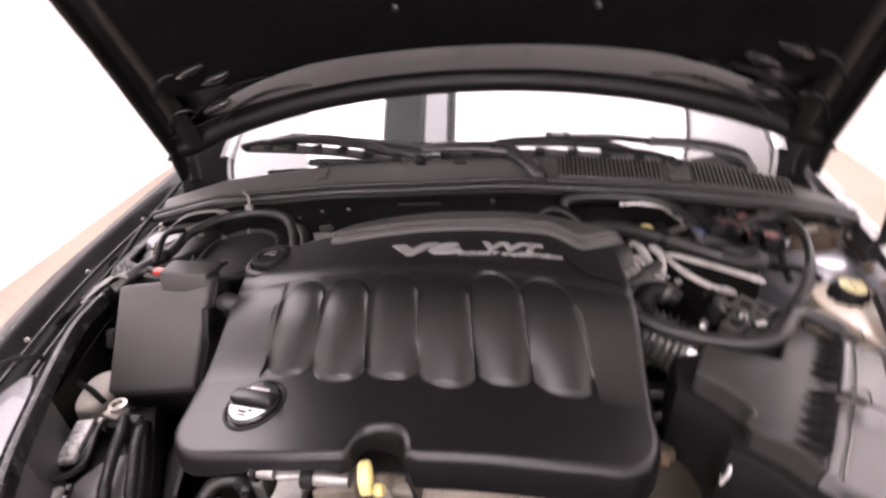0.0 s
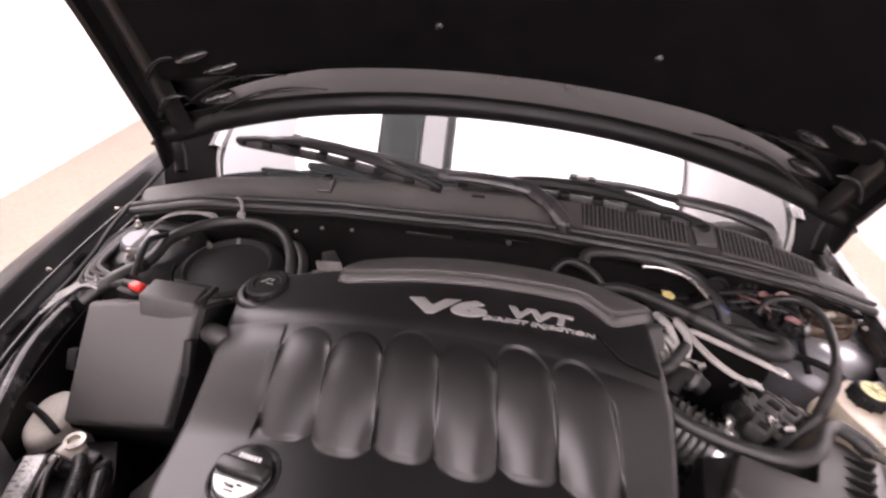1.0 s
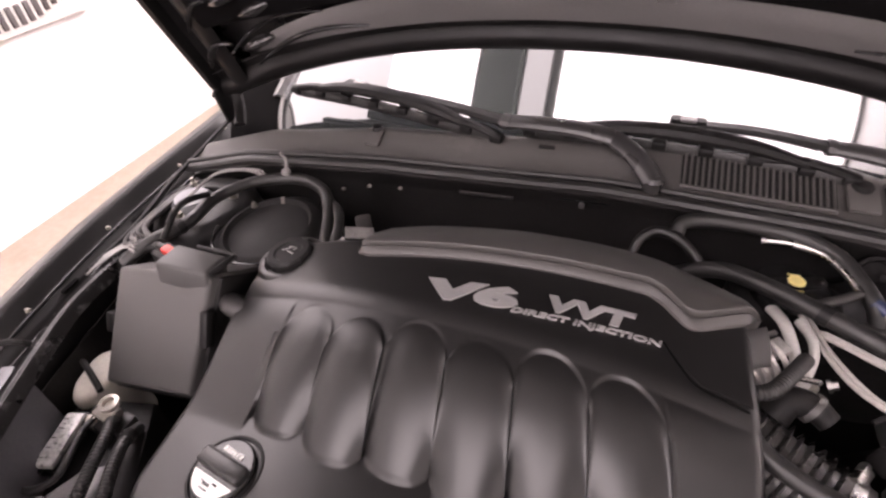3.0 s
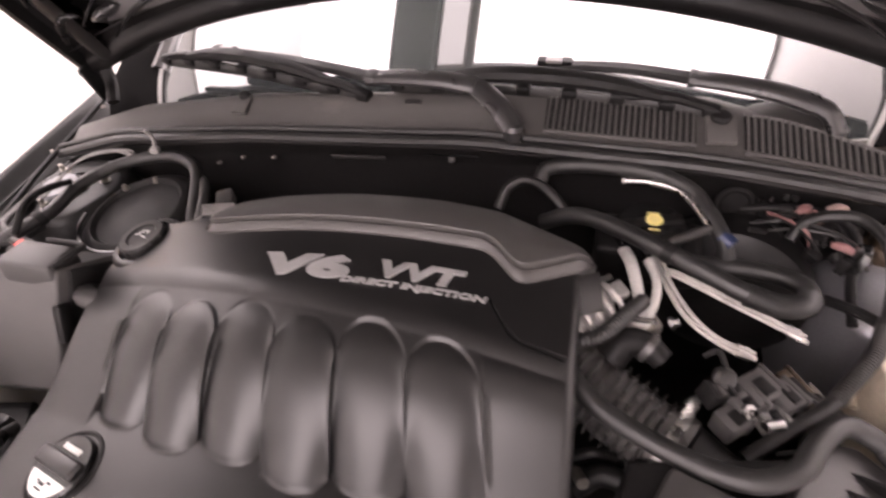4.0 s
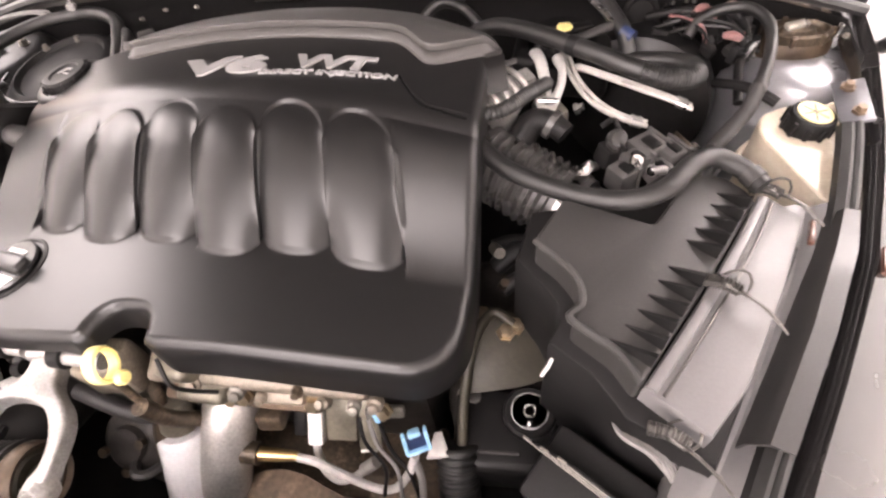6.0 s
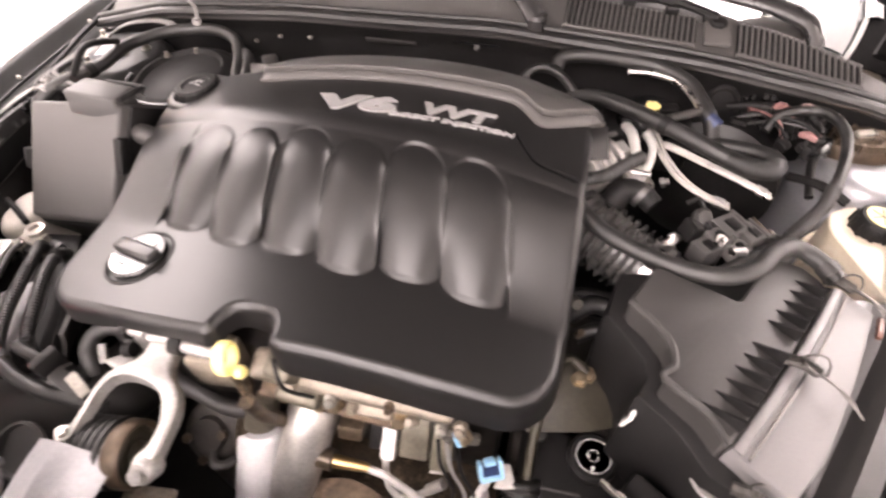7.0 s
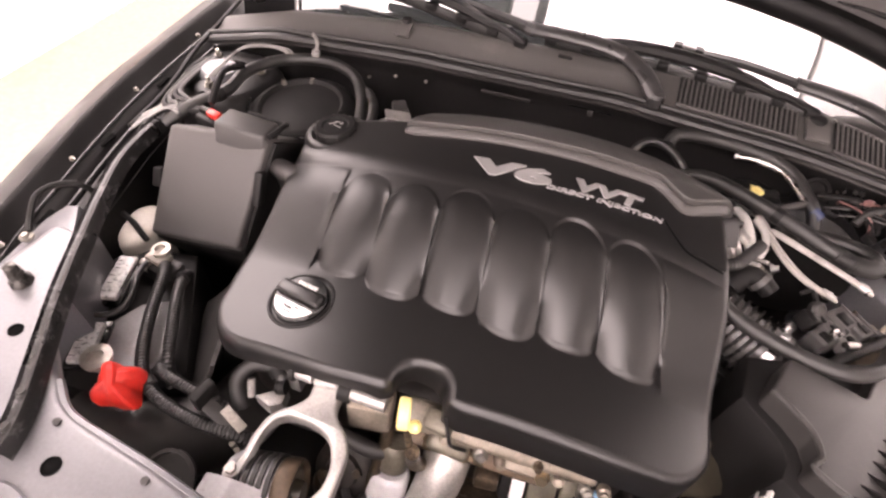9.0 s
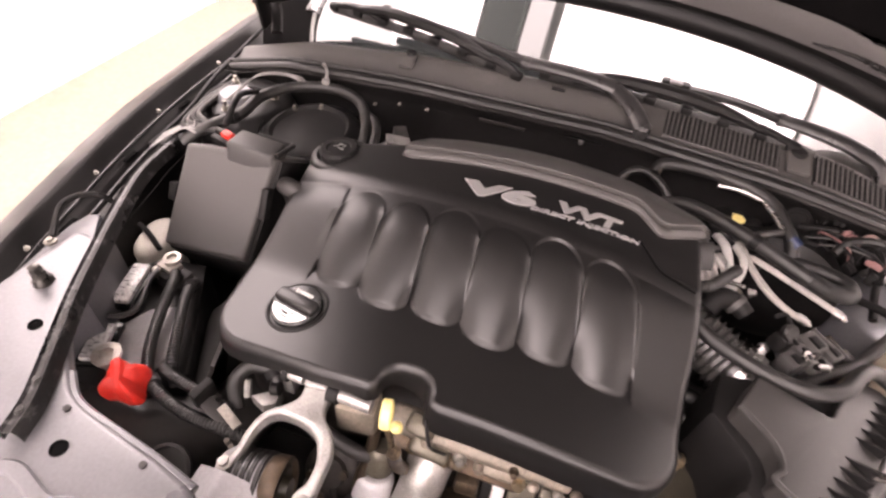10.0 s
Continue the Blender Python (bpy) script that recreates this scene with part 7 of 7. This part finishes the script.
def front_right():
    t = thing("steering_fluid_tank", None, "black plastic tank with a round marked cap below the air box", "tank")
    part("tank_body", box(bmesh.new(), (0.258, 0.328, 0.645), (0.13, 0.10, 0.07), (0, 0, 3), 0.012, 3), M_BLADE, t)
    m = Matrix.Translation((0.272, 0.338, 0.682))
    part("cap", lathe([(0.028, 0), (0.028, 0.01), (0.025, 0.013), (0, 0.013)], 28, m), M_BLACK, t)
    for r_, w in ((0.019, 0.0006), (0.006, 0.0008)):
        part("cap_ring", lathe([(r_ - w, 0.0132), (r_ - w, 0.0142), (r_ + w, 0.0142), (r_ + w, 0.0132)], 28, m), M_MARKGREY, t, "thin printed ring")
    part("cap_mark", box(bmesh.new(), (0.272, 0.324, 0.6957), (0.003, 0.006, 0.001)), M_MARK, t)
    part("edge_line", box(bmesh.new(), (0.236, 0.296, 0.6815), (0.055, 0.003, 0.003), (0, 0, 3), 0.001), M_GREYPL, t)
    part("fill_screw", lathe([(0.008, 0), (0.008, 0.005), (0, 0.006)], 10, Matrix.Translation((0.212, 0.352, 0.682))), M_STEEL, t)
    b = thing("gearbox_bracket", None, "olive-brown stained metal bracket with bolts below the air box", "bracket")
    part("plate", sheet([[(0.195, 0.345, 0.70), (0.222, 0.35, 0.702), (0.265, 0.362, 0.70), (0.30, 0.378, 0.70)], [(0.212, 0.385, 0.728), (0.232, 0.392, 0.732), (0.262, 0.395, 0.725), (0.295, 0.405, 0.718)], [(0.218, 0.42, 0.735), (0.238, 0.43, 0.738), (0.26, 0.43, 0.73), (0.29, 0.44, 0.72)]], 0.004), M_OLIVE, b)
    for x, y, z in ((0.218, 0.418, 0.742), (0.243, 0.402, 0.738), (0.252, 0.412, 0.734)):
        part("bolt", lathe([(0.010, 0), (0.010, 0.003), (0.007, 0.003), (0.007, 0.011), (0.003, 0.012), (0, 0.012)], 6, Matrix.Translation((x, y, z))), M_BOLT, b)
    part("pale_hose", tube([(0.205, 0.30, 0.68), (0.205, 0.345, 0.715), (0.212, 0.39, 0.745), (0.228, 0.418, 0.752), (0.25, 0.41, 0.745)], 0.0055, 10, 8), M_OLIVE, b)
    part("gearbox_case", box(bmesh.new(), (0.29, 0.44, 0.60), (0.22, 0.22, 0.16), bevel=0.03, seg=3), M_ENGBLK, b)
    l = thing("inspection_label", None, "small white printed label on the air box side", "label")
    part("sticker", box(bmesh.new(), (0.284, 0.342, 0.800), (0.003, 0.016, 0.024), (0, -12, 157), 0.0005), M_WHITE, l)
    part("print_bar", box(bmesh.new(), (0.2824, 0.3427, 0.8004), (0.0012, 0.007, 0.010), (0, -12, 157)), M_GREYPL, l)
    f = thing("finned_module", None, "row of thin metal fins in front of the air box", "module")
    for k in range(6):
        part("fin", box(bmesh.new(), (0.335 - 0.007 * k, 0.248 + 0.004 * k, 0.775 - 0.002 * k), (0.075, 0.0028, 0.03), (15, 0, -32), 0.0008), M_ALUDULL if k % 2 else M_BLACK, f)
    part("module_base", box(bmesh.new(), (0.33, 0.25, 0.745), (0.11, 0.07, 0.04), (15, 0, -32), 0.006), M_BLACK, f)
    w = thing("loose_leads", None, "pale thin leads clipped at the air box corner", "wire")
    for k in range(4):
        part("lead", tube([(0.335 + 0.004 * k, 0.31 - 0.004 * k, 0.80), (0.34 + 0.006 * k, 0.285 - 0.002 * k, 0.81), (0.36 + 0.006 * k, 0.272, 0.812 - 0.003 * k), (0.375 + 0.003 * k, 0.262 - 0.006 * k, 0.80)], 0.0022, 6, 6), M_LEAD, w)
    h = thing("duct_pipes", None, "dark hoses and pipes beside the gearbox", "hose")
    for k, (x, y) in enumerate(((0.225, 0.50), (0.235, 0.47), (0.218, 0.53))):
        part("pipe_run", tube([(x, y, 0.72), (x + 0.03, y + 0.01, 0.742 - 0.01 * k), (x + 0.08, y - 0.01, 0.735), (x + 0.12, y - 0.03, 0.70)], 0.012 - 0.002 * k, 10, 6), M_RUBBER, h)
    part("bright_fitting", tube([(0.222, 0.505, 0.75), (0.23, 0.49, 0.76)], 0.007, 10, 1, smooth=False), M_ALUDULL, h)
    part("bright_fitting", tube([(0.235, 0.46, 0.74), (0.238, 0.455, 0.755)], 0.005, 10, 1, smooth=False), M_GRIME, h)


air_box()
coolant_tank()
brake_reservoir()
right_hoses()
right_harness()
front_right()


# ---- wipers ----
def wiper(pivot, elbow, knee, tip, blade_a, blade_b, label):
    """A wiper: a forged head, a channel arm that thins to a rod, and a bridged blade hung at the rod's tip."""
    t = thing("wiper", None, label, "wiper", "windshield wipers")
    P, E_, K, T, A, B = (Vector(p) for p in (pivot, elbow, knee, tip, blade_a, blade_b))
    part("pivot_nut", lathe([(0.014, -0.01), (0.014, 0.006), (0.010, 0.011), (0, 0.013)], 18, Matrix.Translation(P)), M_WIPER, t)
    part("arm_head", tube([P + Vector((0, 0, 0.004)), P.lerp(E_, 0.45) + Vector((0, 0, 0.010)), E_], lambda u: 0.017 - 0.001 * u, 12, 5, flat=0.62), M_WIPER, t)
    part("arm_channel", tube([E_, E_.lerp(K, 0.3) + Vector((0, 0, 0.005)), E_.lerp(K, 0.7) + Vector((0, 0, 0.004)), K], lambda u: 0.019 - 0.004 * u, 12, 5, flat=0.6), M_WIPER, t)
    part("arm_joint", tube([K - (T - K) * 0.02, K + (T - K) * 0.03], 0.016, 10, 1, smooth=False, flat=0.7), M_WIPER, t)
    part("arm_rod", tube([K, K.lerp(T, 0.5) + Vector((0, 0, 0.005)), T], lambda u: 0.013 - 0.003 * u, 8, 6, flat=0.55), M_BLADE, t)
    turn = math.degrees(math.atan2(B.y - A.y, B.x - A.x))
    part("blade_joint", box(bmesh.new(), T + Vector((0, 0, 0.002)), (0.05, 0.017, 0.016), (0, 0, turn), 0.004), M_BLADE, t)
    part("blade_hook", box(bmesh.new(), T.lerp(A.lerp(B, 0.5), 0.08) + Vector((0, 0, 0.010)), (0.022, 0.013, 0.006), (0, 0, turn), 0.002), M_LEAD, t)
    def on(f, up):
        return A.lerp(B, f) + Vector((0, 0, 0.010 * math.sin(math.pi * f) + up))
    part("blade_bridge", tube([on(0.14, 0.0), on(0.3, 0.010), on(0.5, 0.013), on(0.7, 0.010), on(0.86, 0.0)], lambda u: 0.009 + 0.006 * math.sin(math.pi * u), 8, 5, flat=0.7), M_BLADE, t)
    for a, b in ((0.0, 0.30), (0.70, 1.0)):
        part("blade_yoke", tube([on(a, -0.006), on(lerp(a, b, 0.5), 0.003), on(b, -0.006)], 0.0085, 8, 5, flat=0.7), M_BLADE, t)
    for f in (0.02, 0.16, 0.30, 0.44, 0.58, 0.72, 0.86, 0.98):
        part("blade_claw", box(bmesh.new(), on(f, -0.008), (0.020, 0.018, 0.012), (0, 0, turn), 0.002), M_BLADE, t)
    part("blade_rubber", tube([A + Vector((0, 0.002, -0.012)), A.lerp(B, 0.5) + Vector((0, 0.002, -0.004)), B + Vector((0, 0.002, -0.012))], 0.0060, 6, 8, flat=1.7), M_RUBBER, t)


wiper((0.108, 0.864, 0.922), (0.048, 0.925, 0.952), (-0.110, 0.945, 0.950), (-0.405, 1.022, 0.948), (-0.545, 1.03, 0.938), (-0.115, 0.925, 0.938), "black wiper arm and blade resting on the windshield")
wiper((0.498, 0.922, 0.905), (0.468, 0.934, 0.936), (0.330, 0.972, 0.946), (0.148, 0.990, 0.952), (-0.085, 0.950, 0.945), (0.36, 0.925, 0.935), "black wiper arm and blade parked before the driver")


# ---- the far wall ----
def wall_sign():
    t = thing("wall_sign", None, "white wall panel with an orange block above dark slats", "sign")
    part("board", box(bmesh.new(), (-2.285, 1.75, 1.02), (0.02, 0.62, 0.60), bevel=0.004), M_WHITE, t)
    part("orange_block", box(bmesh.new(), (-2.27, 1.66, 1.02), (0.01, 0.26, 0.26), bevel=0.003), M_SIGN, t)
    for k in range(14):
        y = 1.47 + 0.04 * k
        h = 0.075 + 0.10 * ease(1.8, 1.9, y)
        part("slat", box(bmesh.new(), (-2.268, y, 0.745 + h / 2 + 0.05 * ease(1.75, 2.0, y)), (0.012, 0.020, h), bevel=0.002), M_SLAT, t)
    b = thing("wall_bracket", None, "small dark pointed bracket on the white wall", "bracket")
    part("arm", tube([(-2.29, 2.02, 0.98), (-2.27, 2.06, 0.90), (-2.25, 2.10, 0.845)], lambda u: 0.03 - 0.015 * u, 10, 4), M_SLAT, b)
    part("plate", box(bmesh.new(), (-2.29, 2.10, 0.93), (0.02, 0.18, 0.05), (0, 0, 0), 0.01), M_SLAT, b)


wall_sign()
